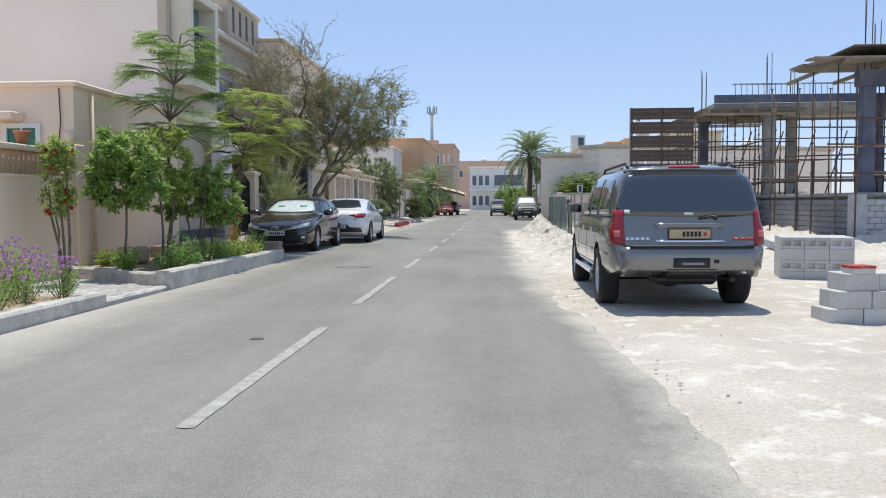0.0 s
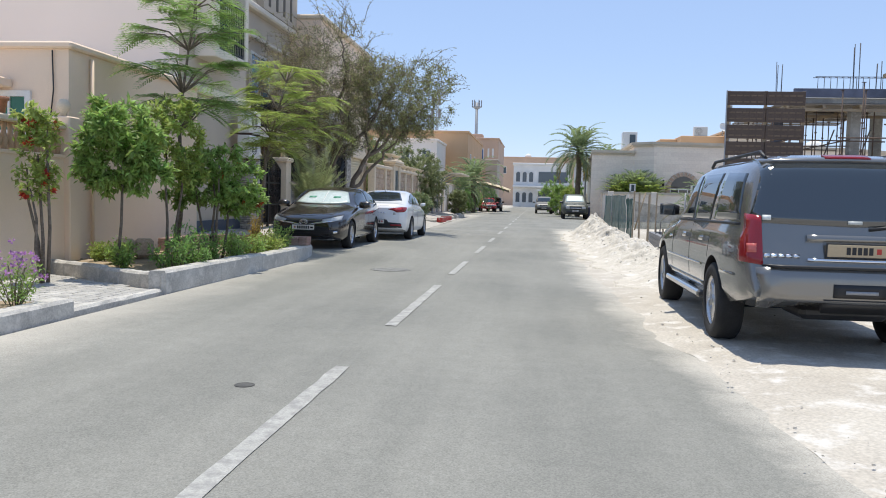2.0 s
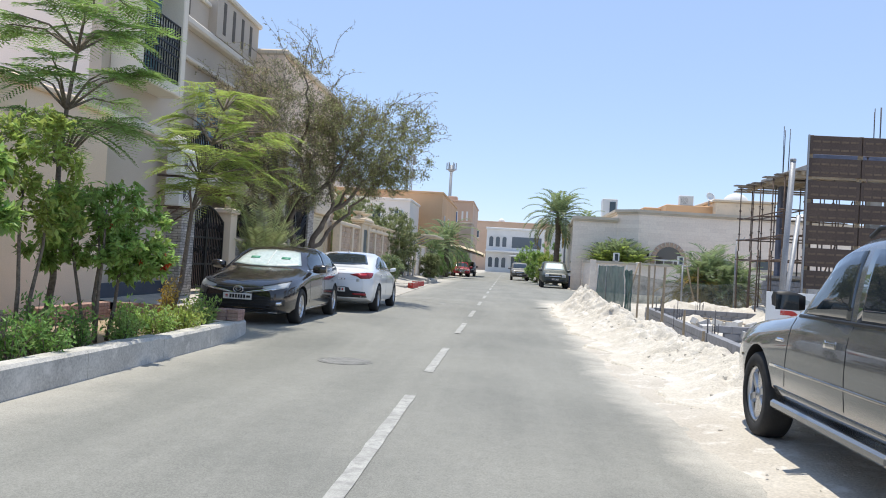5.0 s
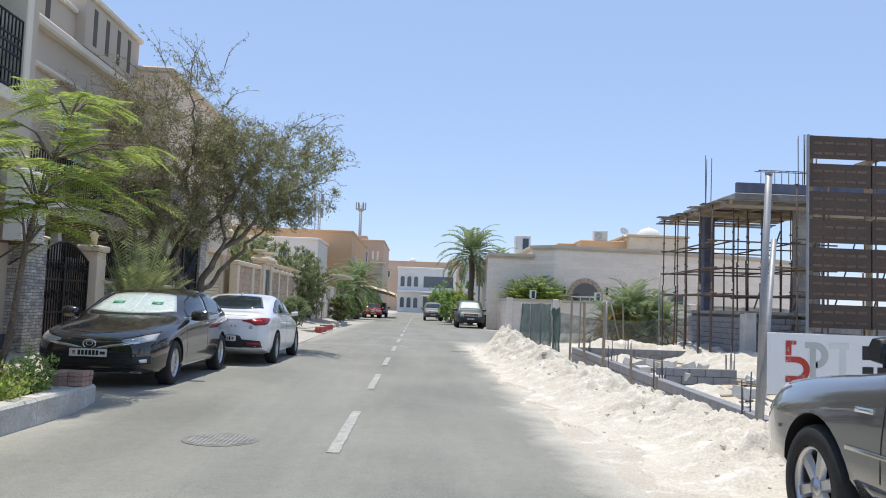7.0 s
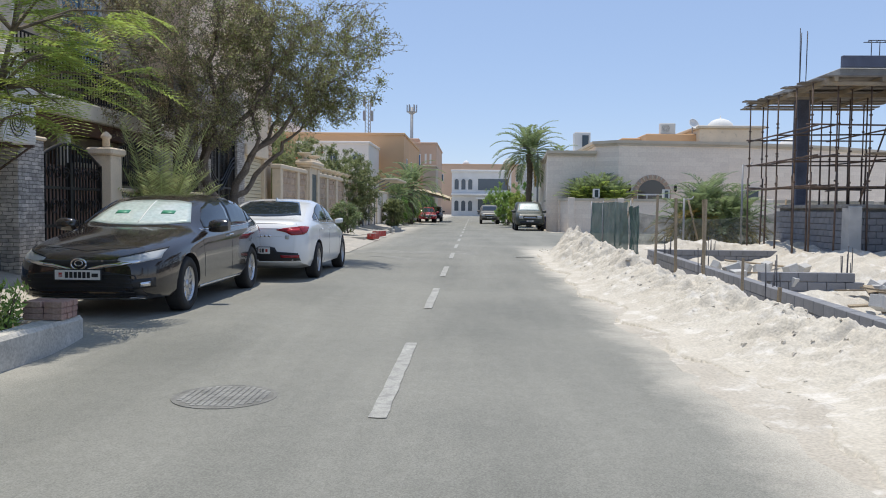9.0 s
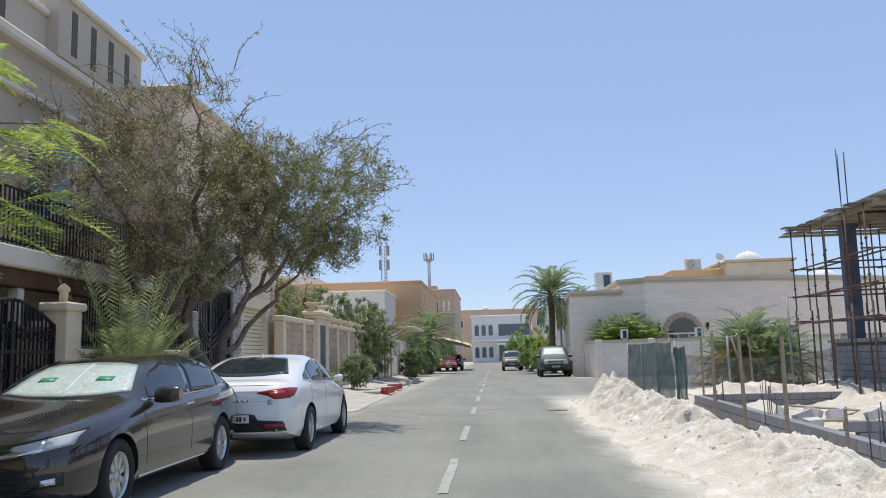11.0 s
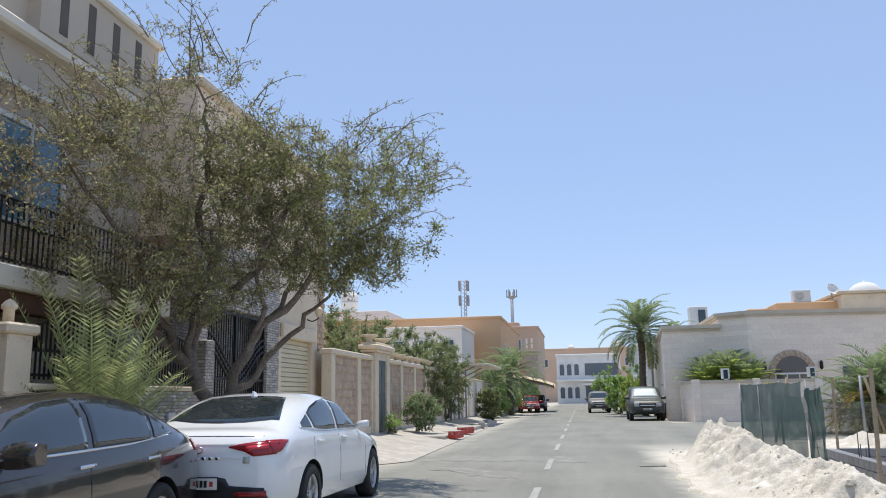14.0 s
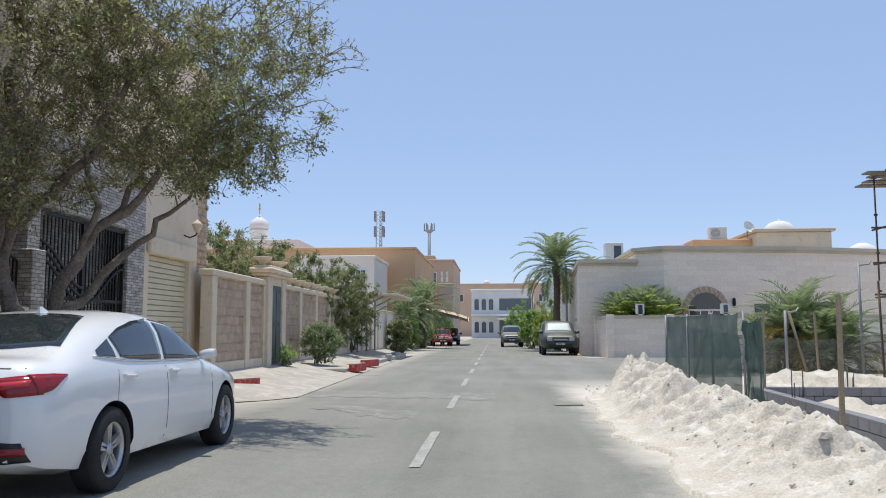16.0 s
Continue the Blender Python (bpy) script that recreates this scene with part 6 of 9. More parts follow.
    ac_unit(12.6, 72.9, 7.05, 0, scale=1.3, label="beige roof air conditioner unit", bracket=False)
    t = thing("stair_tower", "white roof stair tower with a dark window", "tower", 8.9, 92, 0)
    part("shaft", B(-0.75, -0.75, 5, 0.75, 0.75, 8.9, c=0.04), WHITE, t)
    part("window", B(-0.05, -0.8, 7.5, 0.55, -0.74, 8.6), PANE, t)
    s = thing("far_villa", "plain pale villa behind the corner villa", "house")
    part("wall", B(5.0, 90, -0.1, 16, 104, 6.3), WHITE, s)
    part("dome", Shape().lathe([(0.6, 6.3), (0.6, 7.2), (0.45, 7.5), (0, 7.7)], (10.6, 91, 0), n=14), WHITE, s)
    # boundary wall round the plot
    w = thing("villa_wall", "pale stone boundary wall with capped piers", "wall")
    line = [(4.6, 92.0), (4.25, 72.2), (4.9, 66.0), (24.0, 66.0)]
    for (xa, ya), (xb, yb) in zip(line, line[1:]):
        a, b = Vector((xa, ya)), Vector((xb, yb))
        dd = (b - a).normalized()
        nn = Vector((-dd.y, dd.x))

        def ring(p, wd, z0, z1):
            return [(p.x + nn.x * wd, p.y + nn.y * wd, z0), (p.x - nn.x * wd, p.y - nn.y * wd, z0), (p.x - nn.x * wd, p.y - nn.y * wd, z1), (p.x + nn.x * wd, p.y + nn.y * wd, z1)]

        part("panel", Shape().loft([ring(a + dd * 0.15, 0.1, -0.1, 2.05), ring(b - dd * 0.15, 0.1, -0.1, 2.05)], True, True), VILLA, w)
        part("coping", Shape().loft([ring(a + dd * 0.21, 0.17, 2.05, 2.22), ring(b - dd * 0.21, 0.17, 2.05, 2.22)], True, True), VILLA_TRIM, w)
        n = max(1, round((b - a).length / 3.1))
        for i in range(0 if ya == 92.0 else 1, n + 1):
            p = a + (b - a) * i / n
            part("pier", B(p.x - 0.2, p.y - 0.2, -0.1, p.x + 0.2, p.y + 0.2, 2.26, c=0.02), VILLA, w)
    for x, y in ((4.5, 70.6), (6.5, 66.0), (11.0, 66.0), (14.0, 66.0)):
        l = thing("wall_light_box", "white box lantern on the villa wall", "wall lamp", x, y, 2.22, 0, "wall box lanterns")
        part("frame", Shape().box(-0.2, -0.2, 0, -0.12, 0.2, 0.55).box(0.12, -0.2, 0, 0.2, 0.2, 0.55).box(-0.2, -0.2, 0.55, 0.2, 0.2, 0.62).box(-0.2, -0.2, 0, 0.2, 0.2, 0.06), WHITE, l)
        part("pane", B(-0.12, -0.15, 0.06, 0.12, 0.15, 0.55), PANE, l)


def far_right():
    h = far_block("white_villa", "white villa with balconies far down the road", 4.6, 14, 108, 125, 6.4, WHITE, ((3.8, 5.4),), 3)
    part("balcony", B(4.2, 107.2, 3.2, 9, 108, 3.5, c=0.04), WHITE, h)
    far_block("pale_villa", "pale rendered villa far down the road", 6.0, 18, 135, 150, 8.0, BEIGE_PALE, ((5.0, 6.5),), 3)
    l = thing("street_lamp", "slim grey street lamp with a single arm", "street lamp", 3.7, 79.0, 0)
    part("pole", Shape().tube([(0, 0, 0), (0, 0, 6.0)], [0.09, 0.06], 8), STEEL, l)
    part("arm", Shape().tube([(0, 0, 6.0), (-0.5, 0, 6.4), (-1.0, 0, 6.45)], 0.04, 6), STEEL, l)
    part("head", B(-1.5, -0.14, 6.38, -0.95, 0.14, 6.5, c=0.04), STEEL, l)
    b = thing("wheelie_bin", "blue wheelie bin beside the villa wall", "bin", 3.7, 72.8, 0)
    part("body", Shape().loft([[(-0.22, -0.22, 0), (0.22, -0.22, 0), (0.22, 0.22, 0), (-0.22, 0.22, 0)], [(-0.3, -0.3, 0.9), (0.3, -0.3, 0.9), (0.3, 0.3, 0.9), (-0.3, 0.3, 0.9)]], True, True), material("blue_plastic", (0.04, 0.07, 0.22), 0.5, 0, 0.1, 3, 40, 0.1), b)
    part("lid", B(-0.32, -0.32, 0.9, 0.32, 0.34, 0.97, c=0.02), bpy.data.materials["blue_plastic"], b)


corner_villa()
far_right()

# ---- cars ----
from mathutils.bvhtree import BVHTree

F_UP = (0.0, 0.3, 0.6, 0.82, 0.94, 0.99, 1.0)
F_IN = (0.955, 0.915, 0.855, 0.775, 0.65, 0.38, 0.0)


def smooth_table(table, x):
    """Reads a table with eased corners."""
    e = 0.05
    return (lerp(table, x - e) + 2 * lerp(table, x) + lerp(table, x + e)) / 4


def car_section(spec, y):
    """Half of a cross-section, from the sill to the middle of the roof."""
    zb, zt = lerp(spec["bottom"], y), smooth_table(spec["top"], y)
    w = smooth_table(spec["plan"], y)
    zs = min(lerp(spec["belt"], y), zt - 0.035)
    d = zs - zb
    pts = [(0.0, zb), (0.72 * w, zb), (0.92 * w, zb + 0.04), (0.985 * w, zb + 0.22 * d), (0.998 * w, zb + 0.42 * d), (1.0 * w, zb + 0.6 * d), (0.992 * w, zb + 0.8 * d), (0.975 * w, zb + 0.93 * d)]
    up = spec.get("boxy", 0.0)
    for f, i in zip(F_UP, F_IN):
        k = i + up * (0.94 - i) * (1 if f < 0.9 else 0.75 if f < 0.96 else 0.3 if f < 1 else 0)
        pts.append((k * w, zs + f * (zt - zs)))
    return pts


def make_body(spec, mat, parent, inner):
    """The whole shell as one closed loft, with wheel arches cut out."""
    ys = sorted(set(spec["stations"]))
    rings = []
    for y in ys:
        half = car_section(spec, y)
        rings.append([(x, y, z) for x, z in half] + [(-x, y, z) for x, z in reversed(half[1:-1])])
    s = Shape().loft(rings, True, True, True)
    me = s.mesh("body", mat)
    fix_normals(me)
    body = new("body", me)
    cut = Shape()
    for y in spec["axles"]:
        for side in (-1, 1):
            xa, xb = sorted((side * (spec["half"] - 0.3), side * (spec["half"] + 0.2)))
            cut.lathe([(spec["arch"], xa), (spec["arch"], xb)], (0, y, spec["wheel"]), "x", 36, False)
    cme = cut.mesh("cutter", inner)
    fix_normals(cme)
    cutter = new("cutter", cme)
    mod = body.modifiers.new("arches", "BOOLEAN")
    mod.operation, mod.object, mod.solver = "DIFFERENCE", cutter, "EXACT"
    dg = bpy.context.evaluated_depsgraph_get()
    done = bpy.data.meshes.new_from_object(body.evaluated_get(dg))
    bpy.data.objects.remove(cutter)
    bpy.data.objects.remove(body)
    done.materials.clear()
    done.materials.append(mat)
    done.materials.append(inner)
    for p in done.polygons:
        c = p.center
        for y in spec["axles"]:
            r = math.hypot(c.y - y, c.z - spec["wheel"])
            if r < spec["arch"] * 1.001 and abs(c.x) > spec["half"] - 0.31 and abs(c.x) < spec["half"] * 0.985:
                p.material_index = 1
                p.use_smooth = False
        if p.material_index == 0:
            p.use_smooth = True
    done.name = "body"
    ob = new("body", done)
    ob.parent = parent
    if spec.get("sharp", True):
        done.set_sharp_from_angle(angle=radians(38))
    bm = bmesh.new()
    bm.from_mesh(done)
    bvh = BVHTree.FromBMesh(bm)
    bm.free()
    return ob, bvh


def skin(bvh, upper, lower, view, n=10, m=4, off=0.005, thick=0.012):
    """A thin panel laid on the shell. upper and lower are lines in the plane that is looked at from view:
    '-y' and '+y' take (x, z), '+x' and '-x' take (y, z), 'z' takes (x, y)."""
    ray = {"-y": (0, 1, 0), "+y": (0, -1, 0), "+x": (-1, 0, 0), "-x": (1, 0, 0), "z": (0, 0, -1)}[view]
    d = Vector(ray)

    def line(pts, t):
        k = t * (len(pts) - 1)
        i = min(int(k), len(pts) - 2)
        f = k - i
        return (pts[i][0] + (pts[i + 1][0] - pts[i][0]) * f, pts[i][1] + (pts[i + 1][1] - pts[i][1]) * f)

    out, deep = [], []
    for j in range(m + 1):
        for i in range(n + 1):
            a, b = line(upper, i / n), line(lower, i / n)
            u, v = a[0] + (b[0] - a[0]) * j / m, a[1] + (b[1] - a[1]) * j / m
            start = Vector((u, 0, v)) if view[1:] == "y" else Vector((0, u, v)) if view[1:] == "x" else Vector((u, v, 0))
            hit, nrm, _, _ = bvh.ray_cast(start - d * 20, d)
            if hit is None:
                hit, nrm, _, dist = bvh.find_nearest(start - d * 1.0)
            if nrm.dot(d) > 0:
                nrm = -nrm
            out.append(hit + nrm * off)
            deep.append(hit - nrm * thick)
    w = n + 1
    s = Shape()
    faces = []
    total = len(out)
    for j in range(m):
        for i in range(n):
            a = j * w + i
            faces.append((a, a + 1, a + w + 1, a + w))
    rim = [i for i in range(w)] + [j * w + n for j in range(1, m + 1)] + [m * w + i for i in range(n - 1, -1, -1)] + [j * w for j in range(m - 1, 0, -1)]
    sides = [(a, b, b + total, a + total) for a, b in zip(rim, rim[1:] + rim[:1])]
    s.add(out + deep, faces + sides, True)
    s.smooth = [True] * len(faces) + [False] * len(sides)
    return s


def both(pts):
    return [(-x, z) for x, z in reversed(pts)]


def wheel(parent, x, y, r, width, side, spokes, name="wheel", rim_mat=None, twin=False):
    """Tyre and alloy rim; side: +1 or -1, which way its face looks."""
    w = part(name, Shape().lathe([(r * 0.66, -width / 2), (r * 0.9, -width / 2), (r * 0.98, -width * 0.4), (r, -width * 0.25), (r, width * 0.25), (r * 0.98, width * 0.4), (r * 0.9, width / 2), (r * 0.66, width / 2), (r * 0.66, -width / 2)], (x, y, r), "x", 40), RUBBER, parent, "black tyre")
    f = x + side * (width / 2 - 0.015)
    g = x - side * 0.06
    rim = Shape()
    a, b = sorted((g, f))
    prof = [(r * 0.66, g), (r * 0.66, f), (r * 0.61, f), (r * 0.58, f - side * 0.03), (r * 0.57, g), (r * 0.66, g)]
    rim.lathe(prof, (0, y, r), "x", 40)
    rim_ob = part("rim", rim, rim_mat or ALLOY, w)
    back = Shape().lathe([(0.0, g), (r * 0.58, g), (r * 0.58, g + side * 0.01), (0.0, g + side * 0.01)], (0, y, r), "x", 24)
    part("brake_back", back, BLACK, w)
    sp = Shape()
    for k in range(spokes):
        ang = 2 * math.pi * k / spokes + 0.3
        offs = (-0.1, 0.1) if twin else (0.0,)
        for o in offs:
            a1, a2 = ang + o * 1.6, ang + o
            wd = r * (0.06 if twin else 0.085)
            p0 = Vector((0, math.cos(a1), math.sin(a1))) * r * 0.12
            p1 = Vector((0, math.cos(a2), math.sin(a2))) * r * 0.6
            t0 = Vector((0, -math.sin(ang), math.cos(ang))) * wd
            base = Vector((0, y, r))
            fx, gx = f - side * 0.02, f - side * 0.055
            q = []
            for xx, shrink in ((gx, 1.25), (fx, 0.8)):
                q.append([base + p0 - t0 * shrink + Vector((xx, 0, 0)), base + p0 + t0 * shrink + Vector((xx, 0, 0)), base + p1 + t0 * shrink * 1.15 + Vector((xx, 0, 0)), base + p1 - t0 * shrink * 1.15 + Vector((xx, 0, 0))])
            sp.loft(q, True, True)
    part("spokes", sp, rim_mat or ALLOY, w)
    a = f - side * 0.06
    part("hub_cap", Shape().lathe([(0.0, a), (r * 0.16, a), (r * 0.15, f - side * 0.012), (0.0, f - side * 0.008)], (0, y, r), "x", 16), rim_mat or ALLOY, w)
    return w


def mirror(parent, x, y, z, side, mat, size=1.0):
    m = part("mirror", Shape().loft([[(x + side * (0.02 + 0.26 * size * t), y + (-0.07 + 0.0 * t) * 1 + dy * size * (0.75 + 0.5 * t * (1 - t) * 2), z + dz * size * (0.8 + 0.6 * t * (1 - t) * 2) + 0.02 * t) for dy, dz in ((-0.06, -0.07), (0.07, -0.075), (0.08, 0.0), (0.07, 0.075), (-0.03, 0.085), (-0.09, 0.02))] for t in (0.0, 0.25, 0.6, 0.9, 1.0)], True, True, True), mat, parent)
    return m


def plate(parent, y, z, w, h, face, mat, bars):
    """A number plate with its characters as plain bars."""
    p = part("number_plate", Shape().box(-w / 2, y - 0.006, z - h / 2, w / 2, y + 0.006, z + h / 2, 0.004), mat, parent, "number plate")
    d = -0.0085 if face < 0 else 0.0065
    q = y + d
    s = Shape().box(-w / 2 - 0.012, y - 0.004, z - h / 2 - 0.012, w / 2 + 0.012, y + 0.002, z + h / 2 + 0.012, 0.004)
    part("plate_frame", s, PLASTIC, p)
    s = Shape()
    x = -w * 0.27
    for k in range(bars):
        s.box(x, q, z - h * 0.3, x + w * 0.07, q + 0.002, z + h * 0.3)
        x += w * 0.095
    part("plate_bars", s, BLACK, p)
    part("plate_mark", Shape().box(-w * 0.41, q, z - h * 0.22, -w * 0.33, q + 0.002, z + h * 0.22), RED, p)
    part("plate_script", Shape().box(w * 0.31, q, z - h * 0.2, w * 0.45, q + 0.002, z + h * 0.16), BLACK if mat is PLATE_WHITE else PLATE_BUFF, p)
    return p


def sedan_spec(L, half, roof, front_axle, wheelbase, rear_fast=0.0):
    """A saloon, nose at y = 0, tail at y = L."""
    r = 0.33
    return {
        "bottom": [(0, 0.3), (0.25, 0.2), (0.6, 0.18), (L - 0.6, 0.2), (L - 0.25, 0.28), (L, 0.42)],
        "top": [(0, 0.62), (0.05, 0.69), (0.3, 0.8), (0.8, 0.9), (1.35, 0.985), (1.55, 1.02), (2.0, 1.24), (2.3, 1.36), (2.7, roof - 0.02), (3.05, roof), (3.5, roof - 0.035), (3.85, roof - 0.12), (4.15, roof - 0.24), (L - 0.42, 1.09 + rear_fast), (L - 0.25, 1.075 + rear_fast), (L - 0.06, 1.02 + rear_fast), (L, 0.92)],
        "belt": [(0, 0.6), (0.4, 0.72), (1.2, 0.86), (1.6, 0.92), (2.5, 0.95), (3.6, 0.99), (L - 0.6, 1.0), (L, 0.86)],
        "plan": [(0, half * 0.62), (0.08, half * 0.76), (0.25, half * 0.88), (0.6, half * 0.97), (1.0, half), (L - 1.2, half), (L - 0.6, half * 0.965), (L - 0.25, half * 0.9), (L - 0.08, half * 0.82), (L, half * 0.74)],
        "stations": [0, 0.03, 0.08, 0.15, 0.25, 0.4, 0.6, 0.8, 1.0, 1.2, 1.4, 1.5, 1.6, 1.75, 1.9, 2.05, 2.2, 2.4, 2.6, 2.85, 3.1, 3.35, 3.55, 3.7, 3.85, 4.0, 4.15, L - 0.55, L - 0.45, L - 0.35, L - 0.25, L - 0.15, L - 0.07, L - 0.025, L],
        "axles": (front_axle, front_axle + wheelbase), "wheel": r, "arch": r + 0.045, "half": half, "L": L, "roof": roof, "r": r,
    }


def side_glass(ob, bvh, windows, trim, half):
    """Side windows on both flanks, with a bright line below."""
    for side, view in ((1, "+x"), (-1, "-x")):
        for up, low in windows:
            part("side_window", skin(bvh, up, low, view, 20, 8, 0.007), GLASS, ob, "dark tinted side window")
        if trim:
            part("window_trim", skin(bvh, trim[0], trim[1], view, 16, 1, 0.006), CHROME, ob)


def dark_sedan():
    c = thing("car", "dark brown saloon car with a windscreen sunshade", "car", -6.05, 21.98, 0.115, 0)
    c.scale = (1.04, 1.04, 1.06)
    spec = sedan_spec(4.88, 0.92, 1.445, 0.98, 2.825)
    coat = paint("brown_metallic", (0.031, 0.0255, 0.024), 0.3, 0.18)
    body, bvh = make_body(spec, coat, c, PLASTIC)
    # glass
    ws = part("windscreen", skin(bvh, [(-0.5, 2.22), (-0.3, 2.28), (0, 2.3), (0.3, 2.28), (0.5, 2.22)], [(-0.68, 1.66), (-0.35, 1.56), (0, 1.53), (0.35, 1.56), (0.68, 1.66)], "z", 16, 8, 0.006), SUNSHADE, c, "windscreen with a silvery sunshade behind it")
    for x in (-0.32, 0.3):
        part("sunshade_mark", skin(bvh, [(x - 0.09, 1.93), (x + 0.09, 1.93)], [(x - 0.09, 1.84), (x + 0.09, 1.84)], "z", 2, 2, 0.009), GREEN_MARK, ws, "small green print")
    part("sunshade_fold", skin(bvh, [(-0.012, 2.24), (0.012, 2.24)], [(-0.012, 1.6), (0.012, 1.6)], "z", 2, 8, 0.01), PALE_PRINT, ws)
    part("rear_window", skin(bvh, [(-0.5, 3.72), (0, 3.66), (0.5, 3.72)], [(-0.62, 4.35), (0, 4.42), (0.62, 4.35)], "z", 12, 6, 0.006), GLASS, c)
    side_glass(c, bvh, [([(1.82, 1.09), (2.1, 1.24), (2.4, 1.335), (2.72, 1.365)], [(1.72, 0.99), (2.1, 0.99), (2.4, 1.0), (2.72, 1.005)]), ([(2.8, 1.368), (3.2, 1.35), (3.55, 1.29), (3.66, 1.24)], [(2.8, 1.005), (3.2, 1.015), (3.5, 1.02), (3.64, 1.03)]), ([(3.72, 1.225), (3.95, 1.13)], [(3.7, 1.03), (3.95, 1.06)])], ([(1.6, 0.985), (2.4, 0.992), (3.3, 1.012), (4.05, 1.07)], [(1.6, 0.965), (2.4, 0.972), (3.3, 0.992), (4.05, 1.05)]), 0.92)
    # face
    part("lower_grille", skin(bvh, [(-0.62, 0.5), (-0.3, 0.54), (0, 0.55), (0.3, 0.54), (0.62, 0.5)], [(-0.7, 0.26), (-0.3, 0.24), (0, 0.24), (0.3, 0.24), (0.7, 0.26)], "-y", 18, 6, 0.006), PLASTIC, c, "wide black lower grille")
    for k in range(6):
        z = 0.27 + k * 0.045
        part("grille_slat", skin(bvh, [(-0.6, z + 0.012), (0, z + 0.018), (0.6, z + 0.012)], [(-0.6, z), (0, z + 0.006), (0.6, z)], "-y", 16, 1, 0.016), BLACK, c)
    part("upper_grille", skin(bvh, [(-0.62, 0.69), (-0.3, 0.66), (0, 0.66), (0.3, 0.66), (0.62, 0.69)], [(-0.55, 0.63), (-0.25, 0.57), (0, 0.55), (0.25, 0.57), (0.55, 0.63)], "-y", 18, 4, 0.006), PLASTIC, c)
    part("chrome_wing", skin(bvh, [(-0.66, 0.66), (-0.3, 0.625), (-0.09, 0.575), (0, 0.565), (0.09, 0.575), (0.3, 0.625), (0.66, 0.66)], [(-0.64, 0.635), (-0.3, 0.585), (-0.1, 0.53), (0, 0.52), (0.1, 0.53), (0.3, 0.585), (0.64, 0.635)], "-y", 24, 2, 0.014), CHROME, c)
    part("badge", Shape().tube([(0.085 * math.cos(a * math.pi / 10), -0.02, 0.62 + 0.058 * math.sin(a * math.pi / 10)) for a in range(21)], 0.012, 6).tube([(0.045 * math.cos(a * math.pi / 10), -0.02, 0.63 + 0.03 * math.sin(a * math.pi / 10)) for a in range(21)], 0.009, 5), CHROME, c, "chrome oval badge")
    for sd in (-1, 1):
        pts = ([(0.42 * sd, 0.685), (0.6 * sd, 0.725), (0.8 * sd, 0.78)], [(0.42 * sd, 0.655), (0.6 * sd, 0.625), (0.8 * sd, 0.675)])
        h = part("headlamp", skin(bvh, pts[0], pts[1], "-y", 10, 4, 0.008), LAMP_CLEAR, c, "slim clear headlamp")
        part("lamp_brow", skin(bvh, [(0.42 * sd, 0.692), (0.6 * sd, 0.733), (0.8 * sd, 0.79)], [(0.42 * sd, 0.683), (0.6 * sd, 0.722), (0.8 * sd, 0.777)], "-y", 10, 1, 0.014), PLASTIC, h)
        part("fog_lamp", skin(bvh, [(0.66 * sd, 0.42), (0.74 * sd, 0.43)], [(0.66 * sd, 0.37), (0.74 * sd, 0.38)], "-y", 3, 2, 0.012), CHROME, c)
        part("fog_recess", skin(bvh, [(0.55 * sd, 0.45), (0.78 * sd, 0.47)], [(0.58 * sd, 0.35), (0.78 * sd, 0.36)], "-y", 6, 3, 0.007), PLASTIC, c)
        part("tail_lamp", skin(bvh, [(0.5 * sd, 0.97), (0.72 * sd, 0.98)], [(0.52 * sd, 0.8), (0.74 * sd, 0.83)], "+y", 6, 3, 0.008), LAMP_RED, c, "red tail lamp")
        part("side_tail_lamp", skin(bvh, [(4.5, 0.98), (4.72, 0.97)], [(4.55, 0.88), (4.76, 0.86)], "+x" if sd > 0 else "-x", 6, 3, 0.008), LAMP_RED, c)
        mirror(c, 0.88 * sd, 1.84, 1.0, sd, coat)
        part("sill_trim", skin(bvh, [(1.45, 0.27), (3.4, 0.28)], [(1.45, 0.235), (3.4, 0.245)], "+x" if sd > 0 else "-x", 14, 1, 0.01), CHROME, c)
        for ya in (2.55, 3.5):
            part("door_handle", skin(bvh, [(ya, 0.885), (ya + 0.2, 0.892)], [(ya, 0.86), (ya + 0.2, 0.867)], "+x" if sd > 0 else "-x", 6, 2, 0.03), CHROME, c)
        for ya, yb in ((1.5, 1.6), (2.72, 2.78), (3.72, 3.9)):
            part("door_gap", skin(bvh, [(ya, 0.93), (ya + 0.007, 0.93)], [(yb - 0.05, 0.3), (yb - 0.043, 0.3)], "+x" if sd > 0 else "-x", 1, 8, 0.002), BLACK, c)
    part("bonnet_gap", skin(bvh, [(-0.6, 0.34), (0, 0.2), (0.6, 0.34)], [(-0.6, 0.33), (0, 0.19), (0.6, 0.33)], "z", 16, 1, 0.002), BLACK, c)
    part("lip", skin(bvh, [(-0.66, 0.245), (0, 0.235), (0.66, 0.245)], [(-0.66, 0.222), (0, 0.212), (0.66, 0.222)], "-y", 16, 1, 0.012), CHROME, c)
    plate(c, -0.045, 0.505, 0.52, 0.11, -1, PLATE_WHITE, 6)
    for sd in (-1, 1):
        for y in spec["axles"]:
            wheel(c, sd * 0.8, y, 0.33, 0.215, sd, 9)


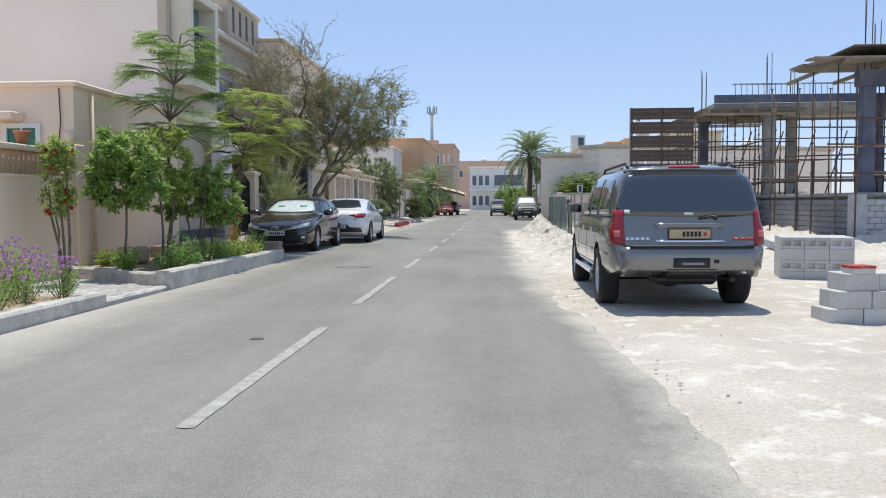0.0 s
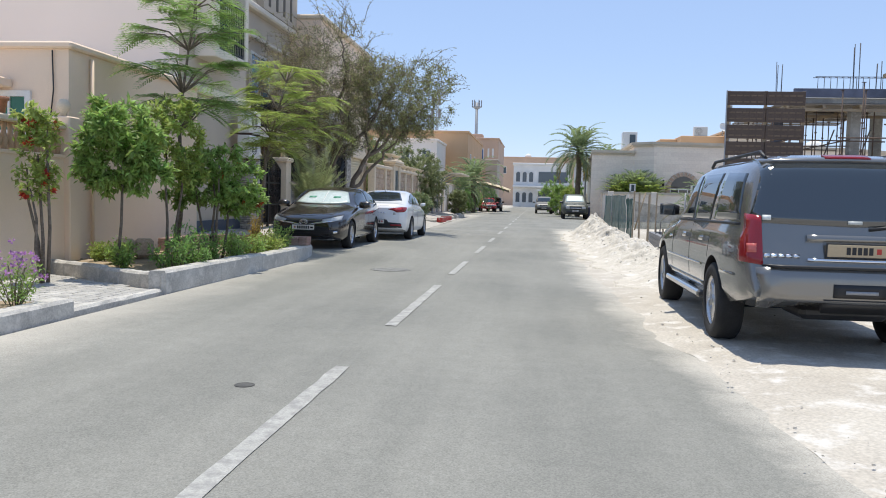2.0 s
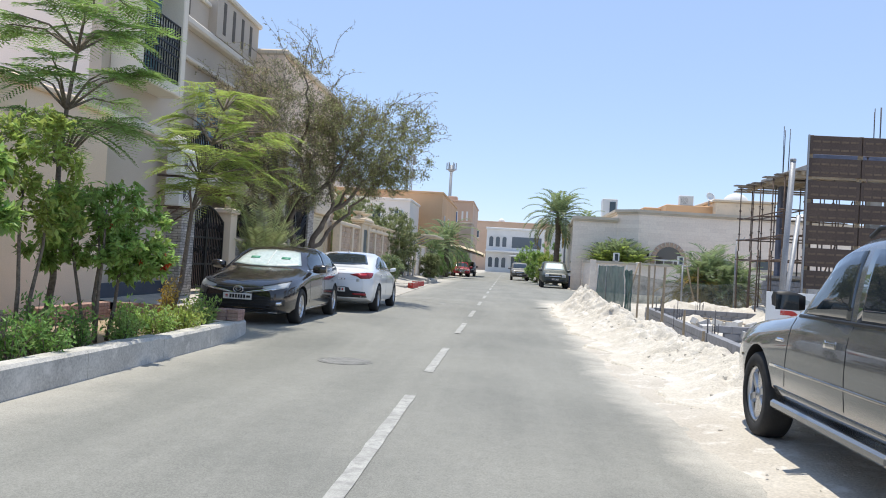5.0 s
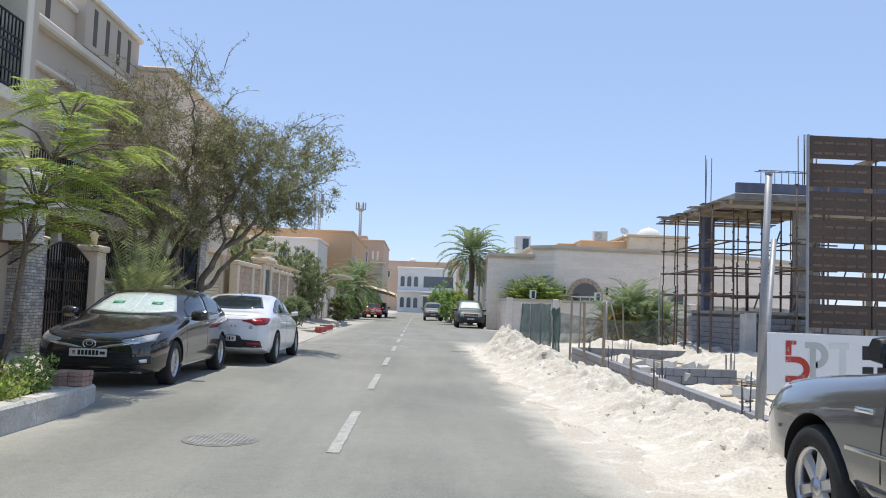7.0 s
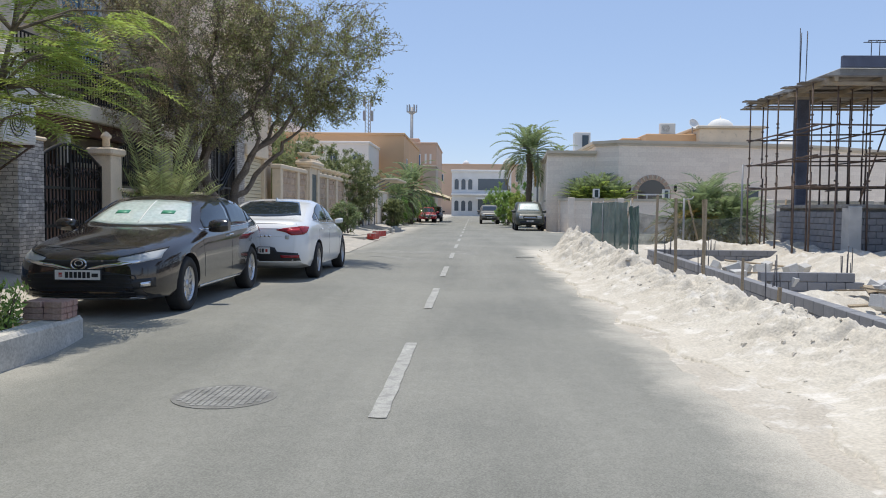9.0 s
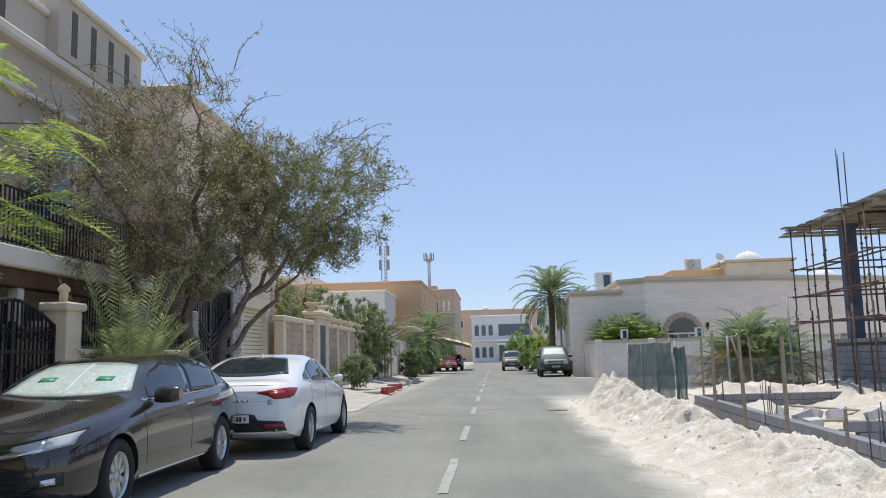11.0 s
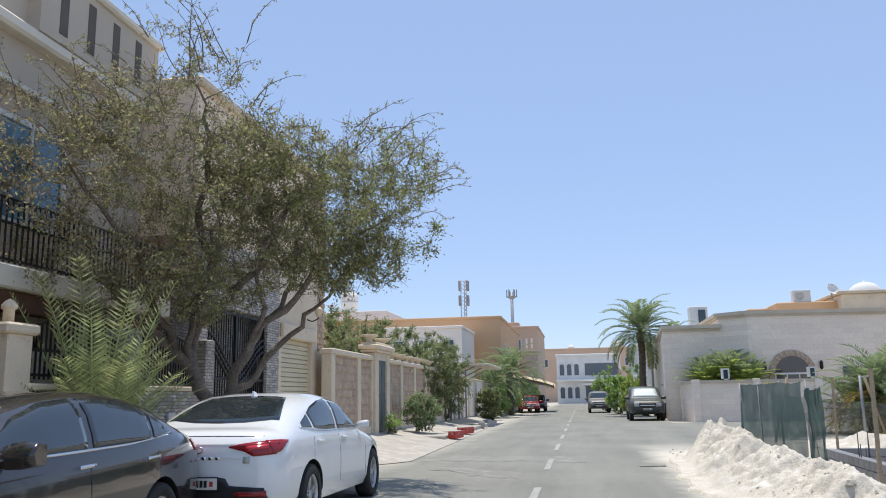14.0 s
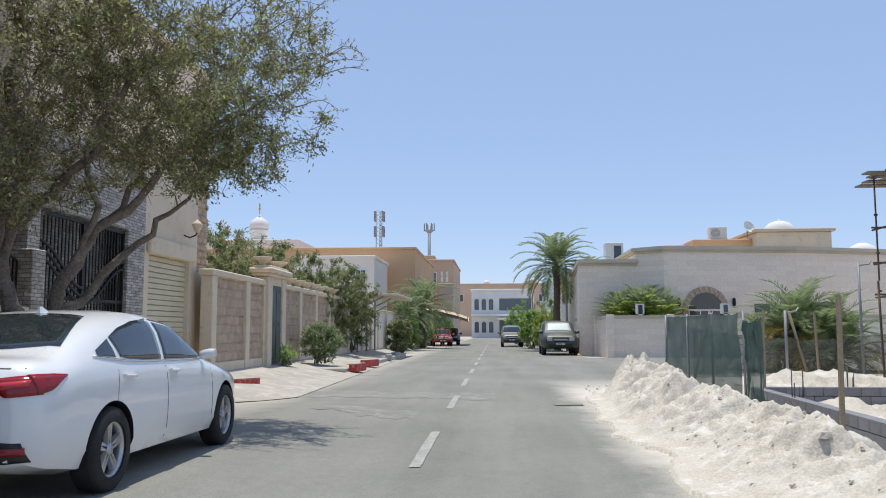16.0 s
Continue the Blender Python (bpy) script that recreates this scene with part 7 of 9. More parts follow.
def white_sedan():
    c = thing("car", "white saloon car parked behind the dark saloon", "car", -5.32, 31.78, 0.115, 180)
    c.scale = (1.03, 1.03, 1.05)
    spec = sedan_spec(4.6, 0.9, 1.44, 0.9, 2.7)
    spec["top"] = [(0, 0.62), (0.05, 0.69), (0.3, 0.8), (0.8, 0.9), (1.25, 0.985), (1.4, 1.02), (1.8, 1.25), (2.1, 1.37), (2.5, 1.42), (2.8, 1.44), (3.2, 1.41), (3.55, 1.33), (3.9, 1.2), (4.2, 1.075), (4.38, 1.06), (4.52, 1.03), (4.6, 0.9)]
    spec["belt"] = [(0, 0.6), (0.4, 0.72), (1.2, 0.86), (1.6, 0.92), (2.5, 0.95), (3.6, 0.985), (4.1, 0.98), (4.6, 0.85)]
    spec["bottom"] = [(0, 0.3), (0.25, 0.2), (0.6, 0.18), (4.0, 0.2), (4.4, 0.27), (4.6, 0.34)]
    spec["plan"][-3:] = [(4.3, 0.86), (4.42, 0.83), (4.5, 0.79), (4.56, 0.73), (4.59, 0.66), (4.6, 0.6)]
    spec["stations"] = [y for y in spec["stations"] if y < 4.1] + [4.18, 4.25, 4.32, 4.38, 4.45, 4.5, 4.54, 4.57, 4.59, 4.6]
    coat = paint("white_lacquer", (0.78, 0.79, 0.8), 0.0, 0.3)
    body, bvh = make_body(spec, coat, c, PLASTIC)
    part("windscreen", skin(bvh, [(-0.5, 2.05), (0, 2.12), (0.5, 2.05)], [(-0.66, 1.52), (0, 1.4), (0.66, 1.52)], "z", 14, 6, 0.006), GLASS, c)
    part("rear_window", skin(bvh, [(-0.46, 3.32), (-0.2, 3.25), (0, 3.24), (0.2, 3.25), (0.46, 3.32)], [(-0.64, 4.0), (-0.3, 4.1), (0, 4.12), (0.3, 4.1), (0.64, 4.0)], "z", 16, 8, 0.006), GLASS, c, "dark tinted rear window")
    side_glass(c, bvh, [([(1.62, 1.08), (1.9, 1.23), (2.2, 1.325), (2.55, 1.355)], [(1.52, 0.985), (1.9, 0.985), (2.2, 0.99), (2.55, 0.995)]), ([(2.63, 1.358), (3.0, 1.33), (3.3, 1.27), (3.5, 1.2)], [(2.63, 0.998), (3.0, 1.005), (3.3, 1.02), (3.42, 1.04)]), ([(3.54, 1.185), (3.75, 1.1)], [(3.5, 1.04), (3.76, 1.06)])], ([(1.45, 0.98), (2.4, 0.985), (3.3, 1.008), (3.82, 1.06)], [(1.45, 0.962), (2.4, 0.967), (3.3, 0.99), (3.82, 1.045)]), 0.9)
    for sd in (-1, 1):
        flank = "+x" if sd > 0 else "-x"
        t = part("tail_lamp", skin(bvh, [(0.34 * sd, 0.9), (0.5 * sd, 0.925), (0.66 * sd, 0.943), (0.79 * sd, 0.95)], [(0.34 * sd, 0.885), (0.5 * sd, 0.85), (0.6 * sd, 0.8), (0.79 * sd, 0.815)], "+y", 14, 4, 0.008), LAMP_RED, c, "pointed red tail lamp")
        part("lamp_inner", skin(bvh, [(0.52 * sd, 0.895), (0.72 * sd, 0.915)], [(0.52 * sd, 0.85), (0.72 * sd, 0.87)], "+y", 6, 2, 0.012), clear("bright_red_lamp", (0.5, 0.03, 0.04), 0.1), t)
        part("side_tail_lamp", skin(bvh, [(4.22, 0.94), (4.36, 0.95), (4.5, 0.95)], [(4.3, 0.9), (4.4, 0.84), (4.5, 0.815)], flank, 10, 4, 0.008), LAMP_RED, c)
        part("rear_reflector", skin(bvh, [(0.4 * sd, 0.46), (0.72 * sd, 0.47)], [(0.42 * sd, 0.42), (0.72 * sd, 0.42)], "+y", 6, 2, 0.014), LAMP_RED, c)
        part("headlamp", skin(bvh, [(0.42 * sd, 0.7), (0.78 * sd, 0.77)], [(0.42 * sd, 0.62), (0.78 * sd, 0.66)], "-y", 8, 3, 0.008), LAMP_CLEAR, c)
        mirror(c, 0.82 * sd, 1.66, 1.0, sd, coat, 0.62)
        for ya in (2.3, 3.25):
            part("door_handle", skin(bvh, [(ya, 0.89), (ya + 0.19, 0.9)], [(ya, 0.865), (ya + 0.19, 0.875)], flank, 6, 2, 0.03), coat, c)
        for ya, yb in ((1.35, 1.42), (2.55, 2.6), (3.5, 3.66)):
            part("door_gap", skin(bvh, [(ya, 0.94), (ya + 0.007, 0.94)], [(yb - 0.06, 0.3), (yb - 0.053, 0.3)], flank, 1, 8, 0.002), BLACK, c)
    part("bumper_insert", skin(bvh, [(-0.7, 0.5), (-0.35, 0.52), (-0.3, 0.6), (0.3, 0.6), (0.35, 0.52), (0.7, 0.5)], [(-0.74, 0.37), (-0.3, 0.36), (0, 0.36), (0.3, 0.36), (0.74, 0.37)], "+y", 24, 5, 0.007), PLASTIC, c, "black lower bumper insert")
    part("boot_gap", skin(bvh, [(-0.66, 0.995), (0, 1.0), (0.66, 0.995)], [(-0.66, 0.988), (0, 0.993), (0.66, 0.988)], "+y", 14, 1, 0.002), BLACK, c)
    part("boot_crease", skin(bvh, [(-0.55, 0.78), (0, 0.8), (0.55, 0.78)], [(-0.55, 0.772), (0, 0.792), (0.55, 0.772)], "+y", 14, 1, 0.004), coat, c)
    part("badge", Shape().tube([(0.06 * math.cos(a * math.pi / 10), 4.604, 0.862 + 0.03 * math.sin(a * math.pi / 10)) for a in range(21)], 0.007, 6), CHROME, c, "chrome oval badge")
    for k in range(7):
        x = -0.24 + k * 0.075
        part("tailgate_letter_bar", skin(bvh, [(x, 0.8), (x + 0.045, 0.8)], [(x, 0.77), (x + 0.045, 0.77)], "+y", 2, 1, 0.006), CHROME, c)
    part("round_emblem", skin(bvh, [(-0.56, 0.8), (-0.49, 0.8)], [(-0.56, 0.735), (-0.49, 0.735)], "+y", 2, 2, 0.006), GREY_PRINT, c)
    part("fin_aerial", Shape().loft([[(-0.02, 3.08, 1.41), (0.02, 3.08, 1.41), (0.02, 3.22, 1.39), (-0.02, 3.22, 1.39)], [(-0.005, 3.17, 1.455), (0.005, 3.17, 1.455), (0.006, 3.21, 1.455), (-0.006, 3.21, 1.455)]], True, True), coat, c)
    p = plate(c, 4.625, 0.54, 0.46, 0.11, 1, PLATE_WHITE, 5)
    for sd in (-1, 1):
        for y in spec["axles"]:
            wheel(c, sd * 0.79, y, 0.33, 0.215, sd, 5, rim_mat=material("machined_alloy", (0.55, 0.55, 0.56), 0.35, 0.7, 0.1, 4, 60, 0.05), twin=True)


def grey_suv():
    c = thing("car", "large grey sport utility vehicle parked on the sandy shoulder", "car", 2.26, 16.32, 0.02, 180)
    L, half = 5.5, 1.0
    spec = {
        "bottom": [(0, 0.5), (0.2, 0.4), (0.6, 0.38), (4.75, 0.4), (5.25, 0.48), (L, 0.55)],
        "top": [(0, 0.88), (0.06, 0.98), (0.25, 1.05), (0.8, 1.12), (1.45, 1.18), (1.78, 1.24), (2.15, 1.55), (2.43, 1.79), (2.7, 1.86), (3.2, 1.89), (4.75, 1.88), (5.1, 1.84), (5.25, 1.74), (5.35, 1.4), (5.42, 1.12), (5.45, 0.95), (L, 0.72)],
        "belt": [(0, 0.82), (0.4, 0.92), (1.3, 1.08), (2.0, 1.17), (4.95, 1.19), (5.35, 1.15), (L, 0.66)],
        "plan": [(0, half * 0.8), (0.1, half * 0.9), (0.35, half * 0.97), (0.8, half), (4.75, half), (5.2, half * 0.97), (5.35, half * 0.94), (L, half * 0.86)],
        "stations": [0, 0.03, 0.08, 0.16, 0.3, 0.5, 0.8, 1.1, 1.35, 1.55, 1.7, 1.8, 1.95, 2.1, 2.25, 2.4, 2.55, 2.7, 2.9, 3.2, 3.6, 3.95, 4.35, 4.65, 4.85, 5, 5.1, 5.18, 5.24, 5.29, 5.33, 5.37, 5.41, 5.44, 5.47, L],
        "axles": (1.0, 4.31), "wheel": 0.4, "arch": 0.47, "half": half, "L": L, "roof": 1.9, "r": 0.4, "boxy": 0.35,
    }
    coat = paint("steel_grey_metallic", (0.215, 0.21, 0.2), 0.6, 0.24)
    body, bvh = make_body(spec, coat, c, PLASTIC)
    part("rear_window", skin(bvh, [(-0.76, 1.77), (0, 1.79), (0.76, 1.77)], [(-0.88, 1.3), (-0.8, 1.24), (0, 1.22), (0.8, 1.24), (0.88, 1.3)], "+y", 24, 8, 0.008), GLASS, c, "dark tinted tailgate window")
    part("windscreen", skin(bvh, [(-0.68, 2.41), (0, 2.49), (0.68, 2.41)], [(-0.82, 1.9), (0, 1.8), (0.82, 1.9)], "z", 14, 6, 0.006), GLASS, c)
    part("roof_spoiler", skin(bvh, [(-0.72, 1.84), (0, 1.86), (0.72, 1.84)], [(-0.74, 1.785), (0, 1.8), (0.74, 1.785)], "+y", 16, 2, 0.03), coat, c)
    part("brake_light", skin(bvh, [(-0.2, 1.845), (0.2, 1.845)], [(-0.2, 1.815), (0.2, 1.815)], "+y", 6, 1, 0.04), LAMP_RED, c, "high red brake light")
    for sd in (-1, 1):
        flank = "+x" if sd > 0 else "-x"
        for up, low in (([(2.1, 1.42), (2.4, 1.65), (2.65, 1.72), (2.95, 1.73)], [(2.0, 1.22), (2.35, 1.22), (2.65, 1.22), (2.95, 1.22)]), ([(3.05, 1.735), (4.05, 1.73)], [(3.05, 1.22), (3.9, 1.23)]), ([(4.17, 1.73), (4.97, 1.7)], [(4.07, 1.24), (5.07, 1.26)])):
            part("side_window", skin(bvh, up, low, flank, 10, 5, 0.004), GLASS, c, "dark tinted side window")
        part("window_trim", skin(bvh, [(1.92, 1.21), (5.1, 1.235)], [(1.92, 1.185), (5.1, 1.21)], flank, 20, 1, 0.008), PLASTIC, c)
        t = part("tail_lamp", skin(bvh, [(0.80 * sd, 1.3), (0.9 * sd, 1.32)], [(0.79 * sd, 0.86), (0.93 * sd, 0.88)], "+y", 4, 8, 0.01), LAMP_RED, c, "tall red tail lamp")
        part("lamp_cell", skin(bvh, [(0.84 * sd, 1.05), (0.91 * sd, 1.05)], [(0.84 * sd, 0.97), (0.91 * sd, 0.97)], "+y", 3, 3, 0.016), clear("pale_red_lamp", (0.55, 0.12, 0.1), 0.1), t)
        part("side_lamp", skin(bvh, [(5.21, 1.32), (5.35, 1.28)], [(5.25, 0.88), (5.4, 0.88)], flank, 4, 8, 0.008), LAMP_RED, c)
        part("running_board", Shape().box(min(sd * 0.86, sd * 1.03), 1.55, 0.36, max(sd * 0.86, sd * 1.03), 3.75, 0.44, 0.02), coat, c, "grey running board")
        part("roof_rail", Shape().tube([(sd * 0.68, 2.6, 1.85), (sd * 0.68, 2.75, 1.91), (sd * 0.68, 4.75, 1.92), (sd * 0.68, 4.95, 1.85)], 0.02, 6), PLASTIC, c)
        m = mirror(c, 0.97 * sd, 2.2, 1.31, sd, BLACK, 0.9)
        part("mirror_glass", Shape().box(min(sd * 1.06, sd * 1.24), 2.23, 1.25, max(sd * 1.06, sd * 1.24), 2.236, 1.37), GLASS, m)
        part("body_crease", skin(bvh, [(0.5, 0.74), (5.15, 0.76)], [(0.5, 0.715), (5.15, 0.735)], flank, 20, 1, 0.012), coat, c)
        part("lower_cladding", skin(bvh, [(1.5, 0.55), (3.8, 0.55)], [(1.5, 0.43), (3.8, 0.43)], flank, 14, 2, 0.008), coat, c)
        part("wing_badge", skin(bvh, [(1.52, 0.98), (1.72, 0.985)], [(1.52, 0.95), (1.72, 0.955)], flank, 4, 1, 0.006), CHROME, c)
        for ya in (2.68, 3.7):
            part("door_handle", skin(bvh, [(ya, 1.05), (ya + 0.24, 1.055)], [(ya, 1.0), (ya + 0.24, 1.005)], flank, 6, 2, 0.035), coat, c)
        for ya, yb in ((1.85, 1.75), (3.0, 3.0), (4.1, 3.95)):
            part("door_gap", skin(bvh, [(ya, 1.18), (ya + 0.01, 1.18)], [(yb, 0.5), (yb + 0.01, 0.5)], flank, 1, 8, 0.002), BLACK, c)
        part("headlamp", skin(bvh, [(0.6 * sd, 1.0), (0.88 * sd, 1.0)], [(0.6 * sd, 0.8), (0.88 * sd, 0.8)], "-y", 6, 4, 0.008), LAMP_CLEAR, c)
    part("rear_bumper", skin(bvh, [(-0.84, 0.83), (0, 0.83), (0.84, 0.83)], [(-0.82, 0.56), (0, 0.55), (0.82, 0.56)], "+y", 18, 4, 0.09, 0.03), coat, c, "grey rear bumper")
    part("bumper_step", skin(bvh, [(-0.74, 0.85), (0, 0.85), (0.74, 0.85)], [(-0.74, 0.825), (0, 0.825), (0.74, 0.825)], "+y", 14, 1, 0.1), PLASTIC, c)
    part("bumper_slit", skin(bvh, [(-0.8, 0.87), (0, 0.86), (0.8, 0.87)], [(-0.8, 0.853), (0, 0.842), (0.8, 0.853)], "+y", 16, 1, 0.012), BLACK, c)
    part("towing_step", skin(bvh, [(-0.3, 0.58), (0.3, 0.58)], [(-0.3, 0.545), (0.3, 0.545)], "+y", 6, 1, 0.095), PLASTIC, c)
    part("tow_recess", skin(bvh, [(-0.22, 0.72), (0.22, 0.72)], [(-0.22, 0.6), (0.22, 0.6)], "+y", 6, 3, 0.1), BLACK, c)
    part("tow_ball_cover", skin(bvh, [(-0.15, 0.665), (0.12, 0.665)], [(-0.15, 0.635), (0.12, 0.635)], "+y", 4, 1, 0.108), STEEL, c)
    part("tow_socket", skin(bvh, [(-0.33, 0.7), (-0.27, 0.7)], [(-0.33, 0.655), (-0.27, 0.655)], "+y", 2, 2, 0.1), BLACK, c)
    part("plate_brow", skin(bvh, [(-0.42, 1.14), (0.42, 1.14)], [(-0.42, 1.08), (0.42, 1.08)], "+y", 8, 2, 0.03), coat, c)
    part("plate_shelf", skin(bvh, [(-0.42, 0.93), (0.42, 0.93)], [(-0.42, 0.9), (0.42, 0.9)], "+y", 8, 1, 0.03), CHROME, c)
    part("wiper", Shape().tube([(-0.12, 5.4, 1.2), (-0.35, 5.4, 1.235), (-0.7, 5.37, 1.235)], 0.016, 5).lathe([(0.0, 5.36), (0.04, 5.37), (0.03, 5.42), (0.0, 5.425)], (-0.33, 0, 1.215), "y", 10), PLASTIC, c)
    part("latch_pad", skin(bvh, [(-0.06, 1.27), (0.06, 1.27)], [(-0.06, 1.24), (0.06, 1.24)], "+y", 2, 1, 0.02), GREY_PRINT, c)
    part("window_sticker", skin(bvh, [(0.72, 1.31), (0.79, 1.31)], [(0.72, 1.265), (0.79, 1.265)], "+y", 2, 1, 0.012), PALE_PRINT, c)
    for x0, x1, m, nm in ((0.48, 0.8, CHROME, "model_letter_bar"), (-0.78, -0.52, RED, "make_letter_bar")):
        n = 5 if m is CHROME else 3
        for k in range(n):
            a = x0 + (x1 - x0) * k / n
            part(nm, skin(bvh, [(a, 0.965), (a + (x1 - x0) / n * 0.8, 0.965)], [(a, 0.93), (a + (x1 - x0) / n * 0.8, 0.93)], "+y", 2, 1, 0.006), m, c)
    plate(c, 5.475, 1.01, 0.5, 0.11, 1, PLATE_BUFF, 5)
    s = Shape()
    s.tube([(-0.55, 4.55, 0.42), (-0.55, 5.4, 0.44)], 0.035, 8)
    part("exhaust", s, PLASTIC, c)
    part("axle", Shape().tube([(-0.8, 4.31, 0.4), (0.8, 4.31, 0.4)], 0.06, 8).lathe([(0.0, -0.16), (0.14, -0.1), (0.16, 0), (0.14, 0.1), (0.0, 0.16)], (0, 4.31, 0.4), "x", 12), PLASTIC, c)
    part("spare_tank", Shape().box(-0.4, 4.55, 0.36, 0.4, 5.3, 0.5, 0.05), PLASTIC, c)
    for sd in (-1, 1):
        for y in spec["axles"]:
            wheel(c, sd * 0.87, y, 0.4, 0.265, sd, 6)


def far_suv(name, label, x, y, turn, colour, L=4.9, half=0.94, roof=1.85, plates=PLATE_WHITE):
    """A boxy off-roader seen from afar, nose at y = 0."""
    c = thing("car", label, "car", x, y, 0.0, turn)
    k = L / 5.15
    h = roof / 1.9
    spec = {
        "bottom": [(0, 0.48), (0.3, 0.36), (L - 0.4, 0.4), (L, 0.5)],
        "top": [(0, 0.95 * h), (0.06, 1.05 * h), (0.3, 1.12 * h), (1.25 * k, 1.18 * h), (1.45 * k, 1.22 * h), (1.85 * k, 1.6 * h), (2.1 * k, 1.82 * h), (2.5 * k, 1.9 * h), (4.5 * k, 1.88 * h), (4.85 * k, 1.78 * h), (5.05 * k, 1.2 * h), (L, 0.8 * h)],
        "belt": [(0, 0.9 * h), (1.3 * k, 1.1 * h), (4.6 * k, 1.17 * h), (L, 0.7 * h)],
        "plan": [(0, half * 0.82), (0.12, half * 0.92), (0.5, half), (L - 0.5, half), (L, half * 0.88)],
        "stations": [0, 0.04, 0.1, 0.2, 0.4, 0.8, 1.2 * k, 1.4 * k, 1.55 * k, 1.7 * k, 1.85 * k, 2.0 * k, 2.15 * k, 2.4 * k, 3.0 * k, 3.6 * k, 4.2 * k, 4.5 * k, 4.7 * k, 4.85 * k, 4.95 * k, 5.03 * k, L - 0.04, L],
        "axles": (0.92 * k, 3.75 * k), "wheel": 0.38, "arch": 0.44, "half": half, "r": 0.38, "boxy": 0.35,
    }
    coat = paint(name, colour, 0.0, 0.45, 0.25)
    body, bvh = make_body(spec, coat, c, PLASTIC)
    part("windscreen", skin(bvh, [(-0.64, 2.04 * k), (0.64, 2.04 * k)], [(-0.76, 1.52 * k), (0.76, 1.52 * k)], "z", 10, 5, 0.008), SUNSHADE if "sunshade" in label else GLASS, c)
    part("grille", skin(bvh, [(-0.42, 0.93 * h), (0.42, 0.93 * h)], [(-0.42, 0.72 * h), (0.42, 0.72 * h)], "-y", 8, 3, 0.01), PLASTIC, c)
    part("grille_bar", skin(bvh, [(-0.44, 0.85 * h), (0.44, 0.85 * h)], [(-0.44, 0.8 * h), (0.44, 0.8 * h)], "-y", 8, 1, 0.02), CHROME, c)
    part("lower_bumper", skin(bvh, [(-0.7, 0.6 * h), (0.7, 0.6 * h)], [(-0.7, 0.48), (0.7, 0.48)], "-y", 10, 2, 0.012), PLASTIC, c)
    plate(c, -0.03, 0.62 * h, 0.5, 0.11, -1, plates, 5)
    for sd in (-1, 1):
        flank = "+x" if sd > 0 else "-x"
        part("headlamp", skin(bvh, [(0.48 * sd, 0.95 * h), (0.78 * sd, 0.94 * h)], [(0.48 * sd, 0.76 * h), (0.78 * sd, 0.78 * h)], "-y", 6, 3, 0.01), LAMP_CLEAR, c)
        part("side_window", skin(bvh, [(1.8 * k, 1.45 * h), (2.1 * k, 1.7 * h), (4.6 * k, 1.7 * h)], [(1.65 * k, 1.18 * h), (2.1 * k, 1.18 * h), (4.7 * k, 1.22 * h)], flank, 14, 4, 0.006), GLASS, c)
        part("tail_lamp", skin(bvh, [(0.7 * sd, 1.1 * h), (0.8 * sd, 1.1 * h)], [(0.7 * sd, 0.85 * h), (0.82 * sd, 0.85 * h)], "+y", 3, 3, 0.01), LAMP_RED, c)
        mirror(c, 0.92 * sd, 1.7 * k, 1.22 * h, sd, coat, 1.1)
        for y_ in spec["axles"]:
            wheel(c, sd * (half - 0.13), y_, 0.38, 0.25, sd, 6)
    part("rear_window", skin(bvh, [(-0.66, 1.72 * h), (0.66, 1.72 * h)], [(-0.74, 1.25 * h), (0.74, 1.25 * h)], "+y", 10, 4, 0.008), GLASS, c)


grey_suv()
dark_sedan()
white_sedan()
far_suv("olive_paint", "olive grey off-road vehicle with a windscreen sunshade, parked by the wall", 2.42, 68.4, 0, (0.045, 0.052, 0.04), 5.05, 1.04, 2.02)
far_suv("champagne_paint", "champagne off-road vehicle parked far down the road", 0.1, 91.5, 0, (0.15, 0.14, 0.12), 4.9, 0.95, 1.88)
far_suv("pale_car_paint", "pale silver car parked behind the off-road vehicles", 2.0, 99, 0, (0.6, 0.6, 0.6), 4.6, 0.9, 1.6)
far_suv("red_car_paint", "red sport utility car parked under the trees", -6.05, 95.0, 8, (0.32, 0.01, 0.025), 4.7, 0.92, 1.6)
far_suv("navy_car_paint", "dark blue car parked under the shade canopy", -5.9, 102, 0, (0.02, 0.022, 0.03), 4.7, 0.92, 1.7)

# ---- trees and plants ----


def leaf(s, p, d, n, length, width):
    """One leaf: a folded diamond at p along d with its face towards n."""
    d = d.normalized()
    side = d.cross(n)
    side = side.normalized() if side.length > 1e-4 else d.orthogonal().normalized()
    up = side.cross(d) * (width * 0.18)
    a, b = p + d * length * 0.45 + side * width / 2 + up, p + d * length * 0.45 - side * width / 2 + up
    k = len(s.v)
    s.v += [tuple(p), tuple(a), tuple(p + d * length), tuple(b)]
    s.f += [(k, k + 1, k + 2), (k, k + 2, k + 3)]
    s.smooth += [False, False]


def spray(rng):
    return Vector((rng.gauss(0, 1), rng.gauss(0, 1), rng.gauss(0, 1))).normalized()


